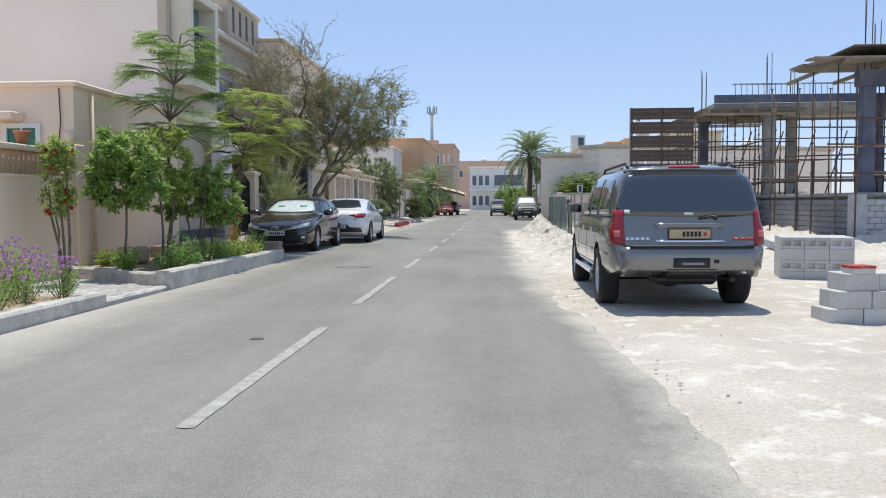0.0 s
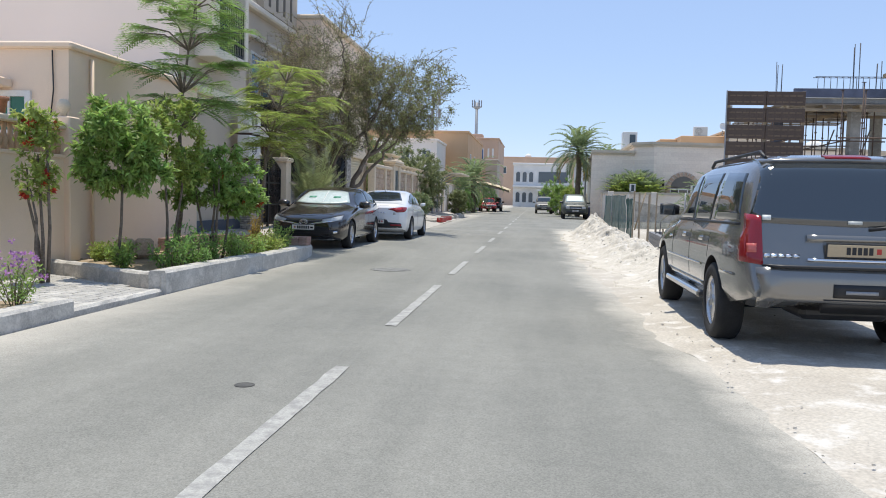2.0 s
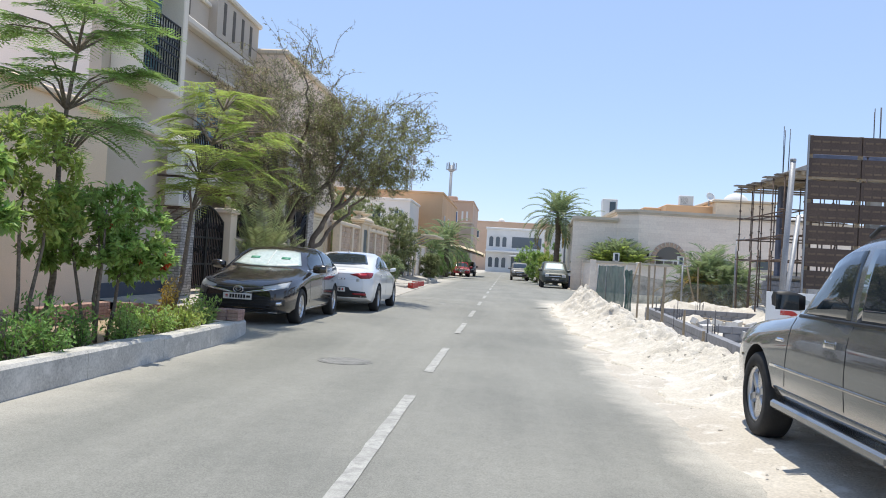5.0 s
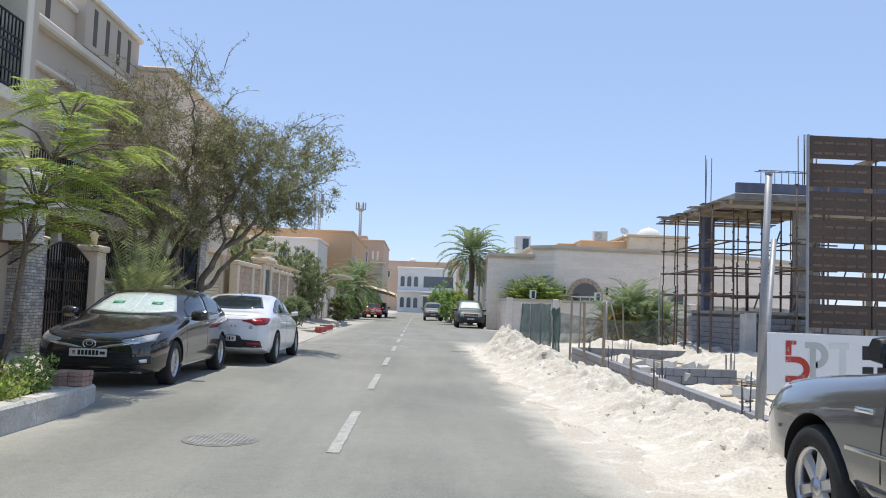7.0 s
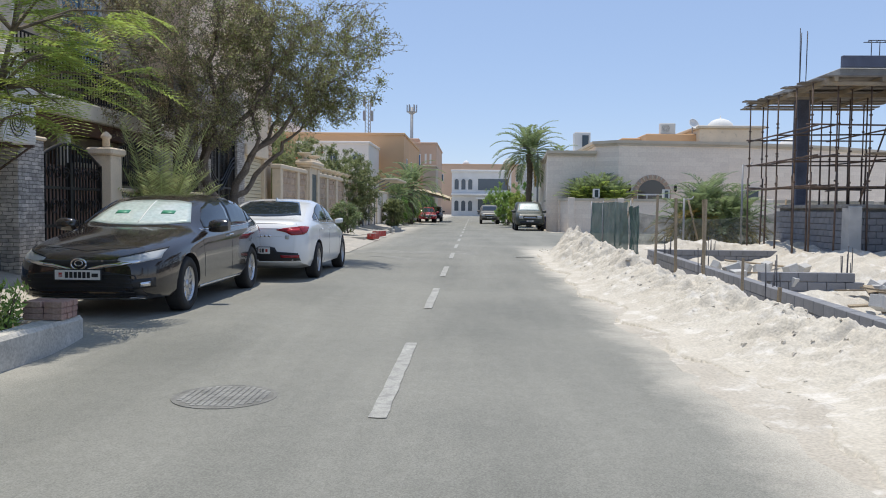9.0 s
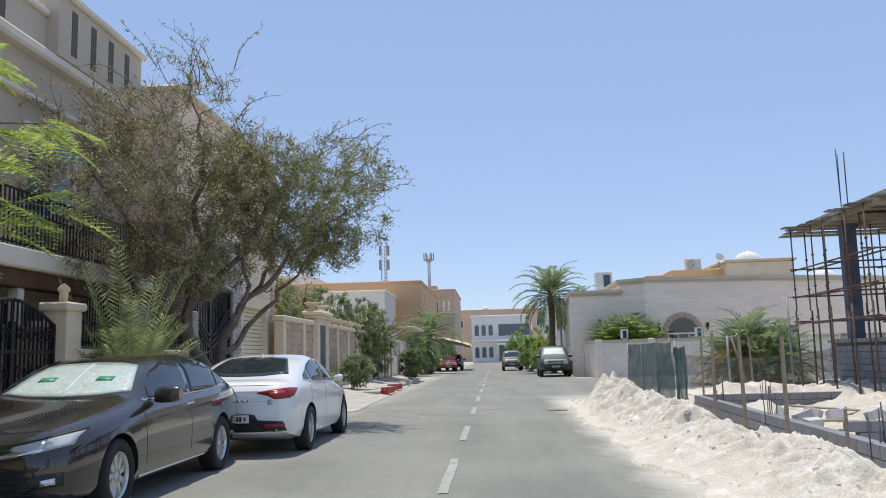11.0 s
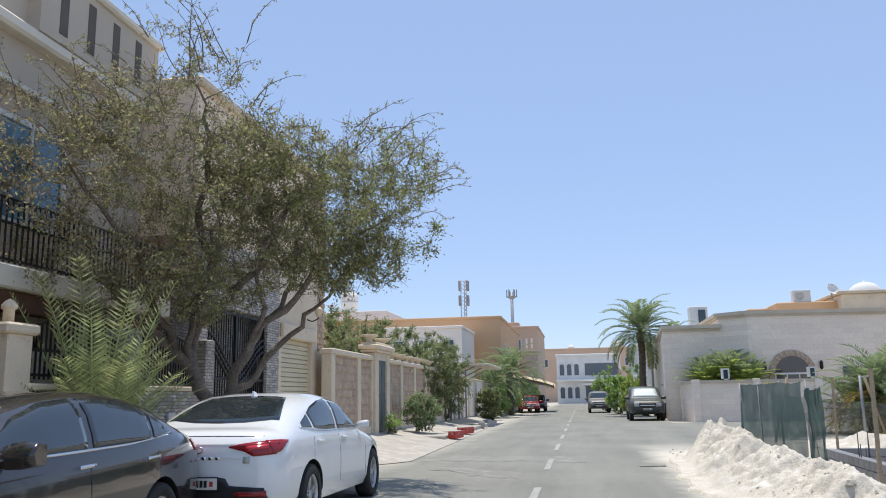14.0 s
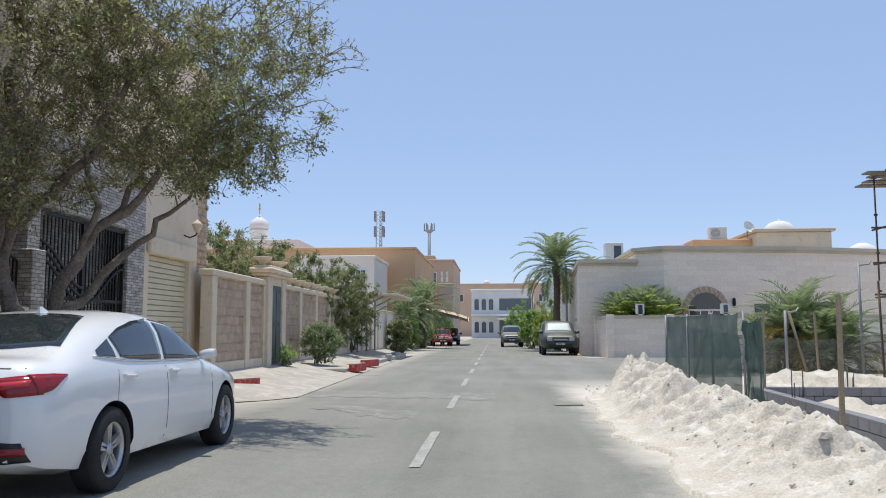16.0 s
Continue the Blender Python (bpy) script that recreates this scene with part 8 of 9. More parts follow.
def grow(limbs, lobes, targets, rng, twig=0.012, steps=4, sag=0.0):
    """A crown's woody frame: limbs are (points, radii); each target in the lobes is joined to the nearest wood.
    Returns the wood and the twigs that bear leaves."""
    wood, nodes = Shape(), []
    for pts, radii in limbs:
        wood.tube(pts, list(radii), 9)
        for i in range(len(pts) - 1):
            a, b = Vector(pts[i]), Vector(pts[i + 1])
            for k in range(5):
                nodes.append((a.lerp(b, k / 5), radii[i] + (radii[i + 1] - radii[i]) * k / 5))
    goals = []
    total = sum(w for *_, w in lobes)
    for _ in range(targets):
        pick = rng.random() * total
        for c, r, w in lobes:
            pick -= w
            if pick <= 0:
                break
        d = spray(rng) * rng.random() ** 0.38
        goals.append(Vector(c) + Vector((d.x * r[0], d.y * r[1], d.z * r[2])))
    pts = np.array([list(n[0]) for n in nodes])
    rad = [n[1] for n in nodes]
    goals.sort(key=lambda g: float((((np.array(g) - pts) ** 2).sum(1)).min()))
    twigs = []
    for g in goals:
        dist = ((pts - np.array(g)) ** 2).sum(1)
        i = int(dist.argmin())
        a = Vector(pts[i])
        ln = (g - a).length
        if ln < 0.05:
            continue
        r0 = min(rad[i] * 0.7, twig + 0.012 * ln)
        bend = spray(rng) * ln * 0.14 + Vector((0, 0, ln * 0.1 - sag * ln))
        line = [a + (g - a) * (k / steps) + bend * math.sin(math.pi * k / steps) + spray(rng) * ln * 0.03 * (0 < k < steps) for k in range(steps + 1)]
        radii = [r0 + (twig * 0.35 - r0) * k / steps for k in range(steps + 1)]
        wood.tube(line, radii, 4, False)
        twigs.append(line)
        pts = np.vstack([pts, [list(q) for q in line[1:]]])
        rad += radii[1:]
    return wood, twigs


def dress(twigs, per, size, rng, spread=0.12, flat=0.3, from_=0.35, width=0.45, droop=0.2, shapes=1, choose=None):
    """Leaves along the outer part of each twig, sorted into shapes by choose(place)."""
    out = [Shape() for _ in range(shapes)]
    for line in twigs:
        n = max(1, round(per * rng.uniform(0.5, 1.5)))
        for _ in range(n):
            t = from_ + (1 - from_) * rng.random()
            k = min(int(t * (len(line) - 1)), len(line) - 2)
            f = t * (len(line) - 1) - k
            p = line[k].lerp(line[k + 1], f) + spray(rng) * spread * rng.random()
            d = (line[k + 1] - line[k]).normalized() * 0.5 + spray(rng) - Vector((0, 0, droop))
            nrm = spray(rng) * (1 - flat) + Vector((0, 0, flat * 2))
            q = rng.uniform(0.65, 1.3) * size
            leaf(out[choose(p) if choose else 0], p, d, nrm, q, q * width)
    return out


def twisted(points, radii, rng, amp=0.3):
    """A limb with kinks between its bends."""
    pts, rad = [Vector(points[0])], [radii[0]]
    for k in range(len(points) - 1):
        a, b = Vector(points[k]), Vector(points[k + 1])
        for f in (0.34, 0.67):
            r = radii[k] + (radii[k + 1] - radii[k]) * f
            pts.append(a.lerp(b, f) + spray(rng) * (b - a).length * amp * 0.33)
            rad.append(r * rng.uniform(0.9, 1.15))
        pts.append(b)
        rad.append(radii[k + 1])
    return pts, rad


def street_tree():
    rng = random.Random(101)
    t = thing("tree", "spreading thorny street tree with dusty sparse foliage and twisted trunks", "tree")
    b = Vector((-7.45, 32.1, 0.25))
    limbs = [twisted(p, r, rng) for p, r in (
        ([b, (-7.5, 32.05, 0.9), (-7.6, 31.95, 1.6), (-7.93, 31.85, 2.15), (-8.2, 31.7, 2.5), (-8.75, 31.35, 2.95), (-9.05, 31.1, 3.5), (-9.6, 30.6, 4.3)], (0.17, 0.14, 0.12, 0.105, 0.085, 0.066, 0.048, 0.022)),
        ([(-8.2, 31.7, 2.5), (-8.8, 31.6, 2.75), (-9.5, 31.3, 2.95), (-10.2, 31.0, 3.4), (-10.6, 30.8, 4.1)], (0.09, 0.085, 0.07, 0.05, 0.022)),
        ([(-7.4, 32.2, 0.2), (-7.42, 32.25, 1.2), (-7.23, 32.2, 2.0), (-6.95, 32.25, 2.5), (-6.66, 32.3, 2.92), (-6.0, 32.4, 3.55), (-5.4, 32.7, 4.3), (-4.7, 33.0, 4.8)], (0.14, 0.105, 0.09, 0.078, 0.066, 0.05, 0.036, 0.02)),
        ([(-7.8, 31.9, 1.95), (-7.95, 32.05, 2.6), (-7.9, 32.0, 3.2), (-7.5, 31.8, 3.9), (-7.6, 31.4, 4.8), (-7.3, 31.2, 5.8), (-7.55, 31.0, 6.9)], (0.12, 0.11, 0.09, 0.07, 0.055, 0.035, 0.018)),
        ([(-7.95, 32.05, 2.7), (-7.5, 32.1, 3.2), (-6.9, 31.9, 3.6), (-6.3, 31.8, 4.4), (-5.8, 31.9, 5.4)], (0.085, 0.075, 0.06, 0.042, 0.02)),
        ([(-8.1, 31.75, 2.4), (-8.35, 31.4, 3.1), (-8.3, 30.9, 3.8), (-8.7, 30.3, 4.6), (-9.0, 29.7, 5.3)], (0.085, 0.07, 0.055, 0.038, 0.02)),
        ([(-7.9, 31.9, 2.2), (-7.7, 31.6, 2.9), (-7.3, 31.2, 3.6), (-7.0, 31.0, 4.5)], (0.06, 0.05, 0.038, 0.02)),
        ([(-6.95, 32.25, 2.5), (-6.6, 32.0, 3.1), (-6.7, 31.8, 3.8), (-6.2, 31.6, 4.6)], (0.055, 0.046, 0.034, 0.018)),
        ([(-7.35, 32.2, 1.6), (-7.0, 32.7, 2.0), (-6.5, 33.0, 2.7), (-6.2, 33.4, 3.2), (-5.6, 33.5, 3.9)], (0.07, 0.06, 0.05, 0.036, 0.02)),
        ([(-6.66, 32.3, 2.92), (-6.3, 32.6, 3.6), (-6.4, 32.9, 4.4), (-6.0, 33.0, 5.2)], (0.05, 0.045, 0.034, 0.018)),
    )]
    lobes = [((-9.0, 29.9, 4.9), (1.5, 1.9, 1.35), 2.4), ((-7.6, 31.2, 5.4), (1.9, 2.0, 1.5), 3.2), ((-5.7, 32.8, 5.3), (2.0, 2.0, 1.25), 3.0), ((-6.1, 32.8, 4.15), (1.8, 1.8, 0.8), 2.2), ((-8.6, 30.3, 3.6), (1.5, 1.5, 0.8), 1.6), ((-7.7, 31.0, 7.0), (1.4, 1.2, 0.9), 0.5), ((-4.7, 33.2, 5.7), (1.3, 1.2, 0.8), 0.8), ((-5.0, 33.3, 4.5), (1.4, 1.3, 0.8), 1.4), ((-7.0, 32.0, 4.3), (1.6, 1.6, 1.2), 2.6), ((-7.6, 31.2, 3.3), (1.6, 1.2, 0.6), 1.3), ((-5.3, 33.2, 3.9), (1.0, 1.1, 0.5), 0.8), ((-6.6, 31.9, 5.6), (1.1, 1.2, 0.95), 1.9), ((-8.9, 30.2, 6.2), (1.2, 1.3, 0.8), 0.7)]
    wood, twigs = grow(limbs, lobes, 1850, rng, 0.0095, 4)
    part("trunk", wood, BARK, t, "dark twisted trunks and branches")
    fine = Shape()
    for line in twigs:
        for _ in range(4):
            k = rng.randrange(1, len(line))
            p = line[k]
            q = p + spray(rng) * rng.uniform(0.15, 0.4) + Vector((0, 0, 0.04))
            fine.tube([p, p.lerp(q, 0.5) + spray(rng) * 0.03, q], [0.006, 0.0045, 0.002], 3, False)
    part("twig_tangle", fine, BARK, t, "tangle of bare thorny twigs")["kind"] = "stuff"

    def shade(p):
        dry = 0.6 - 0.18 * (p.x + 8.8) + 0.25 * fbm(p.x, p.y, p.z)
        return 1 if rng.random() < dry * 0.55 else 2 if rng.random() < 0.3 + 0.08 * (p.x + 7) else 0

    a, d, g = dress(twigs, 42, 0.062, rng, 0.22, 0.3, 0.05, 0.5, 0.15, 3, shade)
    part("foliage", a, LEAF_DUSTY, t, "dusty olive leaves")["kind"] = "stuff"
    part("dry_foliage", d, LEAF_DRY, t, "withered brown leaves")["kind"] = "stuff"
    part("green_foliage", g, LEAF_OLIVE, t, "fresher green leaves")["kind"] = "stuff"
    # long sprigs that stand out of the crown against the sky
    s, lv = Shape(), Shape()
    heart = Vector((-7.0, 31.7, 4.3))
    outer = sorted((line[-1] for line in twigs), key=lambda q: -((q - heart).length + 0.7 * (q.z - heart.z)))
    for p in rng.sample(outer[:330], 95):
        way = ((p - heart).normalized() + Vector((0, 0, 0.35)) + spray(rng) * 0.5).normalized()
        reach = rng.uniform(0.07, 0.17) * (1.35 if p.z > 6.2 else 1.0)
        line = [p]
        for k in range(6):
            way = (way + spray(rng) * 0.28 - Vector((0, 0, 0.05 * k))).normalized()
            p = p + way * reach
            line.append(p)
            q = p + (spray(rng) + way).normalized() * rng.uniform(0.08, 0.26)
            s.tube([p, q], [0.005, 0.002], 3, False)
            for _ in range(rng.randrange(3, 13)):
                leaf(lv, p.lerp(q, rng.random()) + spray(rng) * 0.02, spray(rng), spray(rng), rng.uniform(0.035, 0.06), 0.024)
        s.tube(line, [0.012 - 0.0015 * k for k in range(7)], 4, False)
    part("sprig_wood", s, BARK, t)["kind"] = "stuff"
    part("sprig_leaves", lv, LEAF_DUSTY, t)["kind"] = "stuff"


def feather(s, stems, p, d, length, rng, pairs=13, width=0.2):
    """A feathery frond: rachis with pairs of fine pinnae, each a row of leaflets."""
    d = d.normalized()
    side = d.cross(Vector((0, 0, 1)))
    side = side.normalized() if side.length > 1e-3 else Vector((1, 0, 0))
    line = []
    for k in range(7):
        t = k / 6
        line.append(p + d * length * t + Vector((0, 0, -0.4 * length * t * t)))
    stems.tube(line, [0.006, 0.0055, 0.005, 0.004, 0.0035, 0.003, 0.002], 3, False)
    for i in range(pairs):
        t = 0.12 + 0.88 * i / (pairs - 1)
        k = min(int(t * 6), 5)
        q = line[k].lerp(line[k + 1], t * 6 - k)
        ln = width * (0.55 + 0.9 * math.sin(math.pi * min(1, t * 0.9 + 0.1))) * rng.uniform(0.85, 1.1)
        for sg in (-1, 1):
            e = (side * sg + d * 0.45 + Vector((0, 0, -0.12))).normalized()
            for m in range(3):
                a = q + e * ln * m / 3
                leaf(s, a, e, Vector((rng.uniform(-0.4, 0.4), rng.uniform(-0.4, 0.4), 1)), ln / 2.5, ln * 0.13)


def feathery_tree(name_label, base, top, trunk_r, tiers, rng, mat, fronds=6, length=0.62):
    t = thing("tree", name_label, "tree", group="feathery garden trees")
    b, e = Vector(base), Vector(top)
    lean = [b.lerp(e, k / 6) + Vector((0.09 * math.sin(k * 1.3), 0.07 * math.cos(k * 1.7), 0)) for k in range(7)]
    wood, s, stems = Shape(), Shape(), Shape()
    wood.tube(lean, [trunk_r * (1 - 0.11 * k) for k in range(7)], 8)
    for (x, y, z, r, n) in tiers:
        c = Vector((x, y, z))
        root = min(lean, key=lambda q: (q - c).length + (0.6 if q.z > c.z else 0))
        for i in range(n):
            a = 2 * math.pi * i / n + rng.uniform(-0.4, 0.4)
            tip = c + Vector((r * math.cos(a), r * math.sin(a), rng.uniform(-0.3, 0.3))) * rng.uniform(0.35, 0.8)
            mid = root.lerp(tip, 0.5) + Vector((0, 0, 0.12))
            wood.tube([root, mid, tip], [0.022, 0.014, 0.007], 5, False)
            for k in range(fronds):
                p = mid.lerp(tip, 0.3 + 0.7 * rng.random())
                az = a + rng.uniform(-1.3, 1.3)
                feather(s, stems, p, Vector((math.cos(az), math.sin(az), rng.uniform(-0.3, 0.6))), length * rng.uniform(0.7, 1.15), rng)
    part("trunk", wood, BARK, t)
    part("leaf_stalk", stems, mat, t)["kind"] = "stuff"
    part("foliage", s, mat, t, "layers of feathery bright green fronds")["kind"] = "stuff"
    return t


def broad_shrub(label, base, lobes, stems, rng, mat, targets=90, per=34, size=0.1, flowers=None, name="shrub", category="shrub", group="", width=0.42, twig=0.008, leaves_from=0.2, spread=0.1):
    t = thing(name, label, category, group=group)
    limbs = []
    for dx, dy, tip in stems:
        b = Vector(base) + Vector((dx, dy, 0))
        e = Vector(tip)
        limbs.append(([b, b.lerp(e, 0.35) + spray(rng) * 0.04, b.lerp(e, 0.7) + spray(rng) * 0.04, e], (0.028, 0.023, 0.018, 0.01)))
    wood, twigs = grow(limbs, lobes, targets, rng, twig, 3)
    part("stem_wood", wood, BARK, t)["kind"] = "stuff"
    (lv,) = dress(twigs, per, size, rng, spread, 0.45, leaves_from, width, 0.25)
    part("foliage", lv, mat, t)["kind"] = "stuff"
    if flowers:
        pm, n, fs, where = flowers
        s = Shape()
        picks = [tw for tw in twigs if where is None or where(tw[-1])]
        for _ in range(n):
            tw = rng.choice(picks)
            p = tw[-1] + spray(rng) * 0.06
            out = (p - Vector(lobes[0][0])).normalized()
            for k in range(8):
                leaf(s, p, spray(rng) + out * 0.8, spray(rng), fs * rng.uniform(0.7, 1.2), fs * 0.6)
        part("blossom", s, pm, t, "clusters of blossom")["kind"] = "stuff"
    return t


def tuft(label, x, y, z, r, h, rng, mat, n=420, size=0.06, name="bedding_plant", group="low garden plants"):
    """A low bushy plant."""
    t = thing(name, label, "plant", x, y, z, 0, group)
    stems, lv = Shape(), Shape()
    for k in range(14):
        a, q = rng.uniform(0, 6.28), r * math.sqrt(rng.random())
        tip = Vector((q * math.cos(a), q * math.sin(a), h * rng.uniform(0.55, 1.0) * (1 - 0.4 * q / r)))
        b = tip * 0.25
        b.z = 0
        stems.tube([b, b.lerp(tip, 0.5) + spray(rng) * 0.03, tip], [0.006, 0.005, 0.003], 4, False)
        for _ in range(n // 14):
            f = rng.uniform(0.15, 1.05)
            leaf(lv, b.lerp(tip, f) + spray(rng) * 0.07, spray(rng) + Vector((0, 0, 0.35)), spray(rng) + Vector((0, 0, 0.6)), size * rng.uniform(0.7, 1.3), size * 0.42)
    part("stem_wood", stems, BARK, t)["kind"] = "stuff"
    part("foliage", lv, mat, t)["kind"] = "stuff"
    return t


def frond(s, ribs, p, az, rise, length, rng, curl=1.0, leaflets=26, ll=0.34, wide=0.026):
    """A palm frond: arching midrib with two rows of narrow leaflets."""
    h = Vector((math.cos(az), math.sin(az), 0))
    side = Vector((-h.y, h.x, 0))
    line, ang = [Vector(p)], rise
    step = length / 9
    for k in range(9):
        line.append(line[-1] + (h * math.cos(ang) + Vector((0, 0, math.sin(ang)))) * step)
        ang -= curl * (0.09 + 0.03 * k)
    ribs.tube(line, [0.022 * (1 - 0.09 * k) * length / 2.5 for k in range(10)], 4, False)
    for i in range(leaflets):
        t = 0.16 + 0.84 * i / (leaflets - 1)
        k = min(int(t * 9), 8)
        q = line[k].lerp(line[k + 1], t * 9 - k)
        along = (line[k + 1] - line[k]).normalized()
        up = side.cross(along).normalized()
        up = up if up.z > 0 else -up
        ln = ll * (0.45 + 0.75 * math.sin(math.pi * (0.15 + 0.8 * t))) * rng.uniform(0.85, 1.1)
        for sg in (-1, 1):
            d = side * sg * 0.8 + along * 0.65 + up * 0.3 + Vector((0, 0, -0.25)) + spray(rng) * 0.08
            leaf(s, q, d, up + side * sg * 0.3, ln, wide)


def palm(label, x, y, z, trunk_h, radius, n, rng, mats, length, name="palm", curl=1.0, ll=0.34, wide=0.03, low=-0.5, boots=True, group=""):
    t = thing(name, label, "palm", x, y, z, 0, group)
    top = Vector((0, 0, trunk_h))
    if trunk_h > 0.6:
        s = Shape()
        k = int(trunk_h / 0.16)
        s.tube([(0.03 * math.sin(i * 0.3), 0, trunk_h * i / k) for i in range(k + 1)], [radius * (1.0 + (0.13 if i % 2 else -0.06) + (0.25 if i > k - 4 else 0)) for i in range(k + 1)], 10)
        part("trunk", s, PALM_BARK, t)
    shapes = {m.name: Shape() for m, _ in mats}
    ribs = Shape()
    for i in range(n):
        f = i / n
        az = i * 2.39996 + rng.uniform(-0.2, 0.2)
        rise = radians(82) * (1 - f) + low * f
        pick = mats[-1][0]
        for m, lim in mats:
            if f < lim:
                pick = m
                break
        frond(shapes[pick.name], ribs, top + Vector((0.08 * math.cos(az), 0.08 * math.sin(az), 0.15 - 0.3 * f)), az, rise, length * rng.uniform(0.85, 1.1), rng, curl, 30, ll, wide)
    part("midrib", ribs, mats[0][0], t)["kind"] = "stuff"
    for m, _ in mats:
        part("palm_foliage", shapes[m.name], m, t, "arching feather fronds")["kind"] = "stuff"
    return t


def front_garden():
    rng = random.Random(55)
    broad_shrub("young garden tree with glossy drooping green leaves and thin trunk", (-7.07, 15.28, 0.22), [((-7.0, 15.2, 2.2), (0.62, 0.6, 0.7), 2.4), ((-7.3, 15.15, 1.6), (0.36, 0.4, 0.36), 0.8), ((-6.65, 15.3, 1.75), (0.4, 0.4, 0.42), 1.0)], [(0, 0, (-6.98, 15.25, 2.1))], rng, LEAF_GREEN, 170, 40, 0.135, name="young_tree", category="tree", width=0.36)
    feathery_tree("tall slender garden tree with flat layers of feathery fronds", (-7.3, 17.75, 0.22), (-6.95, 17.7, 4.75), 0.05, [(-6.9, 17.7, 4.85, 0.85, 8), (-7.0, 17.6, 4.35, 1.2, 10), (-6.95, 17.8, 3.7, 1.35, 10), (-7.1, 17.7, 3.05, 1.0, 7), (-6.6, 17.6, 3.1, 0.75, 5)], rng, LEAF_FERN, 4, 0.62)
    feathery_tree("bright feathery garden tree beside the gate", (-7.05, 21.25, 0.22), (-6.5, 21.7, 4.0), 0.055, [(-6.4, 21.8, 4.25, 0.7, 6), (-6.3, 21.7, 3.7, 1.15, 9), (-6.5, 21.6, 3.2, 1.2, 9), (-6.2, 21.9, 2.75, 0.9, 6), (-6.7, 21.5, 2.5, 0.6, 4)], rng, LEAF_FRESH, 4, 0.66)
    broad_shrub("rounded many-stemmed garden shrub with red blossoms", (-6.35, 17.4, 0.22), [((-6.4, 17.5, 1.72), (0.82, 0.8, 0.6), 3), ((-6.75, 17.2, 1.4), (0.5, 0.5, 0.36), 1), ((-6.0, 17.8, 1.3), (0.42, 0.5, 0.36), 1)], [(0, 0, (-6.4, 17.4, 1.7)), (0.1, 0.1, (-6.1, 17.6, 1.6)), (-0.12, -0.05, (-6.7, 17.3, 1.6)), (0.05, -0.1, (-6.2, 17.2, 1.9))], rng, LEAF_GREEN, 210, 36, 0.105, (PETAL_RED, 9, 0.08, lambda p: p.x > -6.2 and p.z < 2.1), width=0.5)
    broad_shrub("leggy garden shrub with lighter green leaves", (-6.75, 16.3, 0.22), [((-6.7, 16.3, 2.45), (0.6, 0.55, 0.55), 2), ((-6.5, 16.5, 1.8), (0.4, 0.4, 0.35), 1)], [(0, 0, (-6.75, 16.3, 2.1)), (0.08, 0.05, (-6.5, 16.4, 1.9))], rng, LEAF_FRESH, 90, 30, 0.1, width=0.45)
    broad_shrub("upright ornamental shrub with dark red leaves and blossoms", (-7.62, 14.2, 0.04), [((-7.68, 14.2, 1.75), (0.3, 0.3, 0.7), 2), ((-7.7, 14.15, 2.4), (0.34, 0.3, 0.25), 1)], [(0, 0, (-7.68, 14.2, 1.9)), (0.05, 0.05, (-7.5, 14.15, 2.4)), (-0.05, 0.03, (-7.85, 14.2, 1.7)), (0.03, -0.06, (-7.7, 14.05, 1.4))], rng, LEAF_FRESH, 90, 18, 0.1, (PETAL_RED, 16, 0.09, None), width=0.5)
    spots = [(-6.1, 15.2, 0.36, 0.6, LEAF_DARK), (-6.0, 15.75, 0.38, 0.62, LEAF_DARK), (-6.05, 16.4, 0.34, 0.6, LEAF_DARK), (-6.3, 16.0, 0.34, 0.85, LEAF_DARK), (-5.98, 17.35, 0.26, 0.55, LEAF_GREEN), (-6.05, 18.5, 0.28, 0.5, LEAF_GREEN), (-6.0, 19.3, 0.34, 0.5, LEAF_FRESH), (-6.05, 19.9, 0.34, 0.45, LEAF_FRESH), (-6.1, 20.45, 0.3, 0.75, LEAF_GREEN), (-6.5, 19.8, 0.25, 0.95, LEAF_GOLD), (-7.4, 15.9, 0.22, 0.45, LEAF_GREEN), (-7.0, 15.35, 0.22, 0.5, LEAF_GREEN), (-7.9, 16.3, 0.2, 0.35, LEAF_FRESH), (-6.6, 18.9, 0.4, 0.5, LEAF_DARK)]
    for x, y, r, h, m in spots:
        tuft("low leafy bedding plant in the garden soil", x, y, 0.22, r, h, rng, m, 620, 0.07)
    # flower bed
    for x, y, r, h in ((-6.15, 9.2, 0.5, 0.75), (-6.2, 10.0, 0.5, 0.8), (-6.25, 10.7, 0.48, 0.75), (-6.8, 9.7, 0.5, 0.85), (-6.85, 10.6, 0.5, 0.9), (-6.7, 8.6, 0.5, 0.8), (-6.15, 8.4, 0.5, 0.7), (-7.4, 11.2, 0.45, 1.0), (-6.1, 11.35, 0.34, 0.65), (-7.3, 9.2, 0.6, 0.9), (-6.7, 11.3, 0.4, 0.85), (-7.4, 10.2, 0.5, 1.0)):
        t = tuft("loose flowering bush with purple blossom heads", x, y, 0.15, r, h, rng, LEAF_GREEN, 560, 0.05, "flowering_bush", "purple flower bushes")
        s = Shape()
        for _ in range(30):
            a, q = rng.uniform(0, 6.28), r * math.sqrt(rng.random())
            p = Vector((q * math.cos(a), q * math.sin(a), h * rng.uniform(0.6, 1.08) * (1 - 0.3 * q / r)))
            for k in range(9):
                leaf(s, p + spray(rng) * 0.012, spray(rng) + Vector((0, 0, 0.7)), spray(rng), 0.042, 0.028)
        part("blossom", s, PETAL_PURPLE, t, "small purple blossom heads")["kind"] = "stuff"
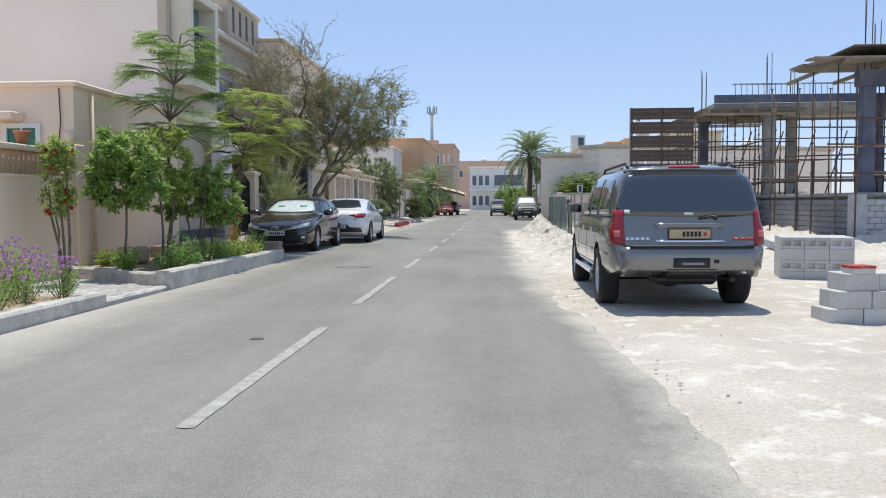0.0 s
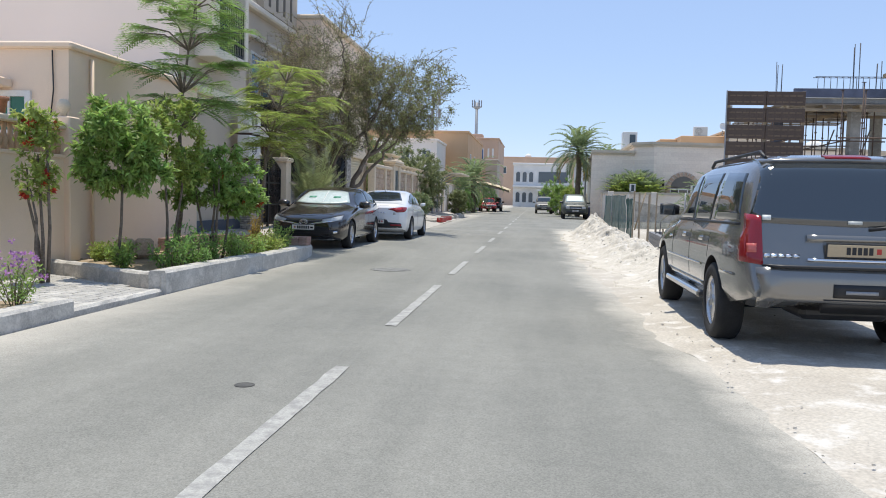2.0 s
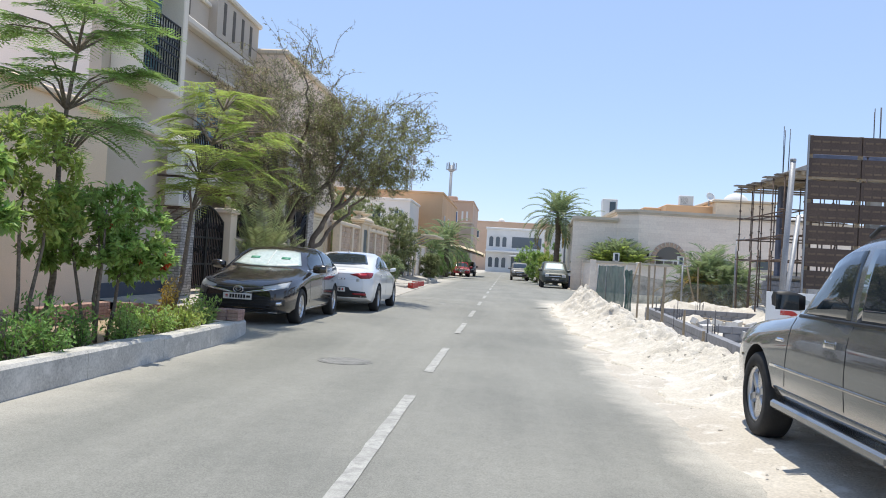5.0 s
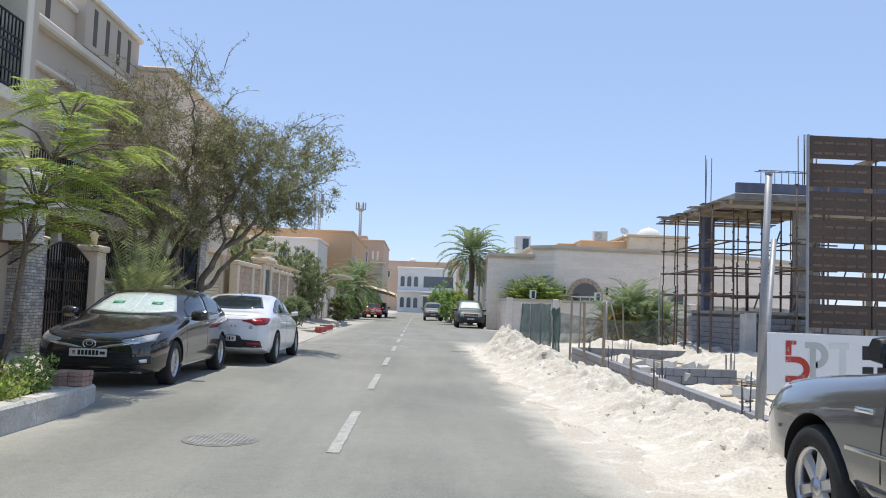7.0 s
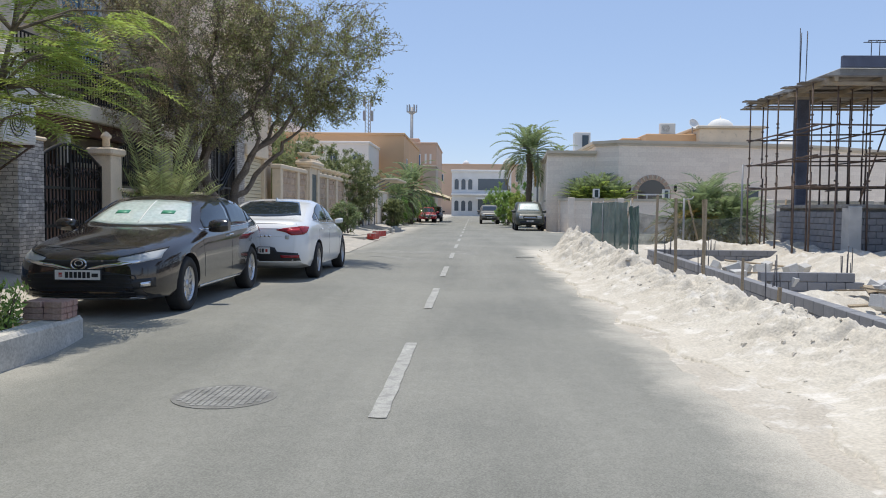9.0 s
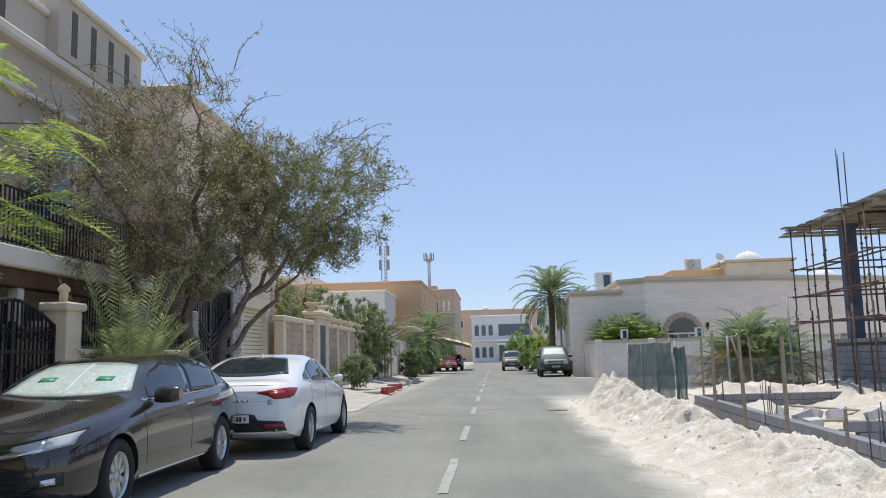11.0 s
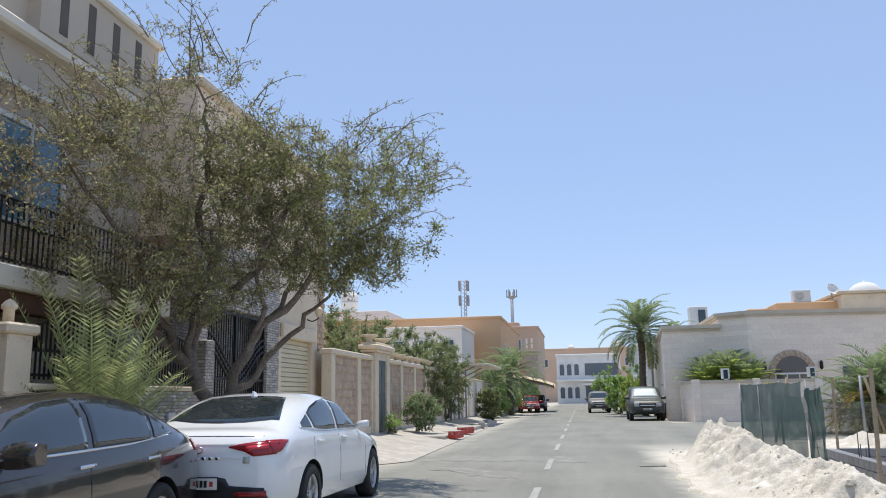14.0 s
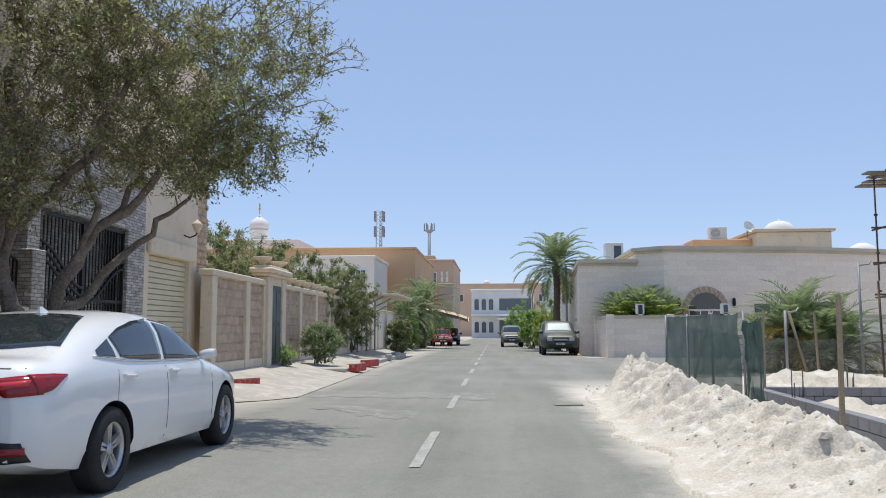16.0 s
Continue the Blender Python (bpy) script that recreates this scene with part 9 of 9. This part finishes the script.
    tuft("dense rounded bright green hedge bush", -7.42, 12.0, 0.05, 0.5, 0.95, rng, LEAF_FRESH, 2200, 0.055, "hedge_bush", "")
    # brick remnants round the beds
    bm = Shape().box(-0.1, -0.05, 0, 0.1, 0.05, 0.06, 0.006).mesh("brick", BRICK)
    fix_normals(bm)
    w = thing("brick_edging", "dry-laid low wall of weathered red paving bricks", "brick edging")
    for c in range(4):
        for i in range(26):
            ob = new("brick", bm)
            ob.parent = w
            x, y = (-7.9, 18.6 + i * 0.105) if i < 20 else (-7.9 + (i - 19) * 0.21, 20.75)
            ob.matrix_local = pose(x + rng.uniform(-0.01, 0.01), y, 0.24 + c * 0.063, 0, 0, (0 if i < 20 else 0) + rng.uniform(-5, 5))
    p = thing("brick_stack", "small stack of weathered red paving bricks on the kerb", "brick stack", -5.78, 20.85, 0.3)
    for c in range(3):
        for i in range(2):
            for j in range(3):
                ob = new("brick", bm)
                ob.parent = p
                ob.matrix_local = pose(-0.12 + i * 0.21 + rng.uniform(-0.01, 0.01), -0.12 + j * 0.11, c * 0.062, 0, 0, rng.uniform(-6, 6))
    for k, (x, y) in enumerate(((-7.8, 16.9), (-7.55, 17.1))):
        solid("stone_block", B(-0.16, -0.12, 0, 0.16, 0.12, 0.34, c=0.05), ROCKFACE, "rough pinkish garden stone on the soil", "stone", "garden stones", x=x, y=y, z=0.22, turn=20 * k)


def other_plants():
    rng = random.Random(77)
    palm("young date palm with stiff grey-green upright fronds beside the railing wall", -7.95, 29.3, 0.35, 0.4, 0.13, 13, rng, [(LEAF_REED, 1.0)], 2.45, "young_palm", 0.14, 0.3, 0.026, 1.22)
    palm("reedy young date palm clump with drooping pale leaflets", -7.95, 29.55, 0.35, 0.25, 0.12, 30, rng, [(LEAF_REED, 1.0)], 1.7, "young_palm", 0.4, 0.34, 0.022, 1.05)
    palm("tall date palm beside the villa wall", 3.1, 80.0, 0, 6.0, 0.24, 48, rng, [(LEAF_PALM, 0.93), (LEAF_GOLD, 1.0)], 3.4, "date_palm", 0.85, 0.55, 0.1, -0.5, group="street palms")
    palm("date palm standing behind the villa wall", 5.9, 86.0, 0, 5.2, 0.22, 40, rng, [(LEAF_PALM, 0.7), (LEAF_GOLD, 1.0)], 2.8, "date_palm", 1.0, 0.55, 0.09, -1.0, group="street palms")
    palm("low date palm over the pavement", -7.3, 88.0, 0, 3.4, 0.24, 36, rng, [(LEAF_PALM, 1.0)], 3.4, "date_palm", 0.9, 0.6, 0.1, -0.6, group="street palms")
    palm("low date palm beside the carport", -7.9, 80.0, 0, 2.4, 0.22, 26, rng, [(LEAF_PALM, 1.0)], 2.6, "date_palm", 0.9, 0.55, 0.1, -0.5, group="street palms")
    for x, y, h, n in ((9.1, 51.0, 1.2, 34), (10.6, 51.4, 1.0, 34), (9.9, 50.5, 0.4, 30), (8.6, 51.5, 0.6, 30), (9.7, 51.8, 1.5, 34), (10.9, 50.9, 0.5, 28)):
        palm("bushy palm clump with green and yellowing fronds", x, y, 0.1, h, 0.16, n, rng, [(LEAF_PALM, 0.55), (LEAF_GOLD, 1.0)], 1.95, "bushy_palm", 0.75, 0.42, 0.045, -0.45, group="palm clump")
    for x, y, h in ((5.9, 68.2, 1.9), (7.0, 67.9, 2.2), (8.0, 67.5, 1.8)):
        palm("leafy palm shrub behind the villa wall", x, y, 0, h, 0.12, 46, rng, [(LEAF_PALM, 0.5), (LEAF_FRESH, 1.0)], 1.85, "garden_palm", 0.55, 0.4, 0.05, 0.5, group="villa garden palms")

    def bush(label, x, y, z0, rx, ry, rz, mat, targets, per, size, flowers=None, name="bush", group=""):
        c = (x, y, z0 + rz)
        stems = [(rng.uniform(-0.2, 0.2), rng.uniform(-0.2, 0.2), (x + rng.uniform(-rx, rx) * 0.6, y + rng.uniform(-ry, ry) * 0.6, z0 + rz * rng.uniform(0.8, 1.5))) for _ in range(6)]
        return broad_shrub(label, (x, y, z0), [(c, (rx, ry, rz), 1)], stems, rng, mat, targets, per, size, flowers, name, "bush", group, 0.3, 0.008, 0.15, 0.14)

    bush("leafy oleander bush at the foot of the boundary wall", -7.35, 49.6, 0.3, 0.75, 0.8, 0.72, LEAF_PALM, 130, 40, 0.13, name="oleander_bush", group="oleanders")
    bush("small green weed bush beside the door", -7.9, 47.0, 0.35, 0.28, 0.28, 0.32, LEAF_GREEN, 40, 26, 0.1)
    for y, x, z, r, rz in ((43.9, -9.8, 0.4, 1.2, 2.05), (46.2, -10.0, 0.4, 1.3, 2.3), (48.6, -9.9, 0.4, 1.4, 2.3), (50.8, -9.8, 0.4, 1.4, 2.4), (53.0, -9.7, 0.4, 1.4, 2.4)):
        bush("tall oleander with pink blossom behind the wall", x, y, z, r, r * 1.1, rz, LEAF_OLEANDER, 190, 34, 0.16, (PETAL_RED, 10, 0.07, lambda p: p.z > 3.0), "oleander", "oleanders")
    for y, x, z, rx, rz in ((55.5, -9.4, 0.4, 1.4, 2.3), (58.0, -8.6, 0.5, 1.5, 2.15), (60.8, -8.2, 0.5, 1.5, 2.05)):
        bush("dusty oleander hanging over the wall", x, y, z, rx, 1.4, rz, LEAF_OLEANDER, 240, 36, 0.17, None, "oleander", "oleanders")
    for x, y, r, rz, m in ((-8.0, 84, 1.2, 1.3, LEAF_DARK), (-7.8, 91, 1.4, 1.4, LEAF_GREEN), (1.6, 86.5, 1.2, 1.6, LEAF_GREEN), (2.6, 84.0, 1.3, 1.5, LEAF_FRESH), (1.0, 100.0, 1.5, 2.2, LEAF_GREEN), (3.2, 96.0, 1.4, 2.2, LEAF_DARK), (-7.5, 74.0, 0.9, 1.1, LEAF_OLEANDER), (-8.0, 120, 2.0, 2.0, LEAF_DARK)):
        bush("dense green street bush", x, y, 0.0, r, r, rz, m, 150, 40, 0.2, None, "bush", "street bushes")


street_tree()
front_garden()
other_plants()
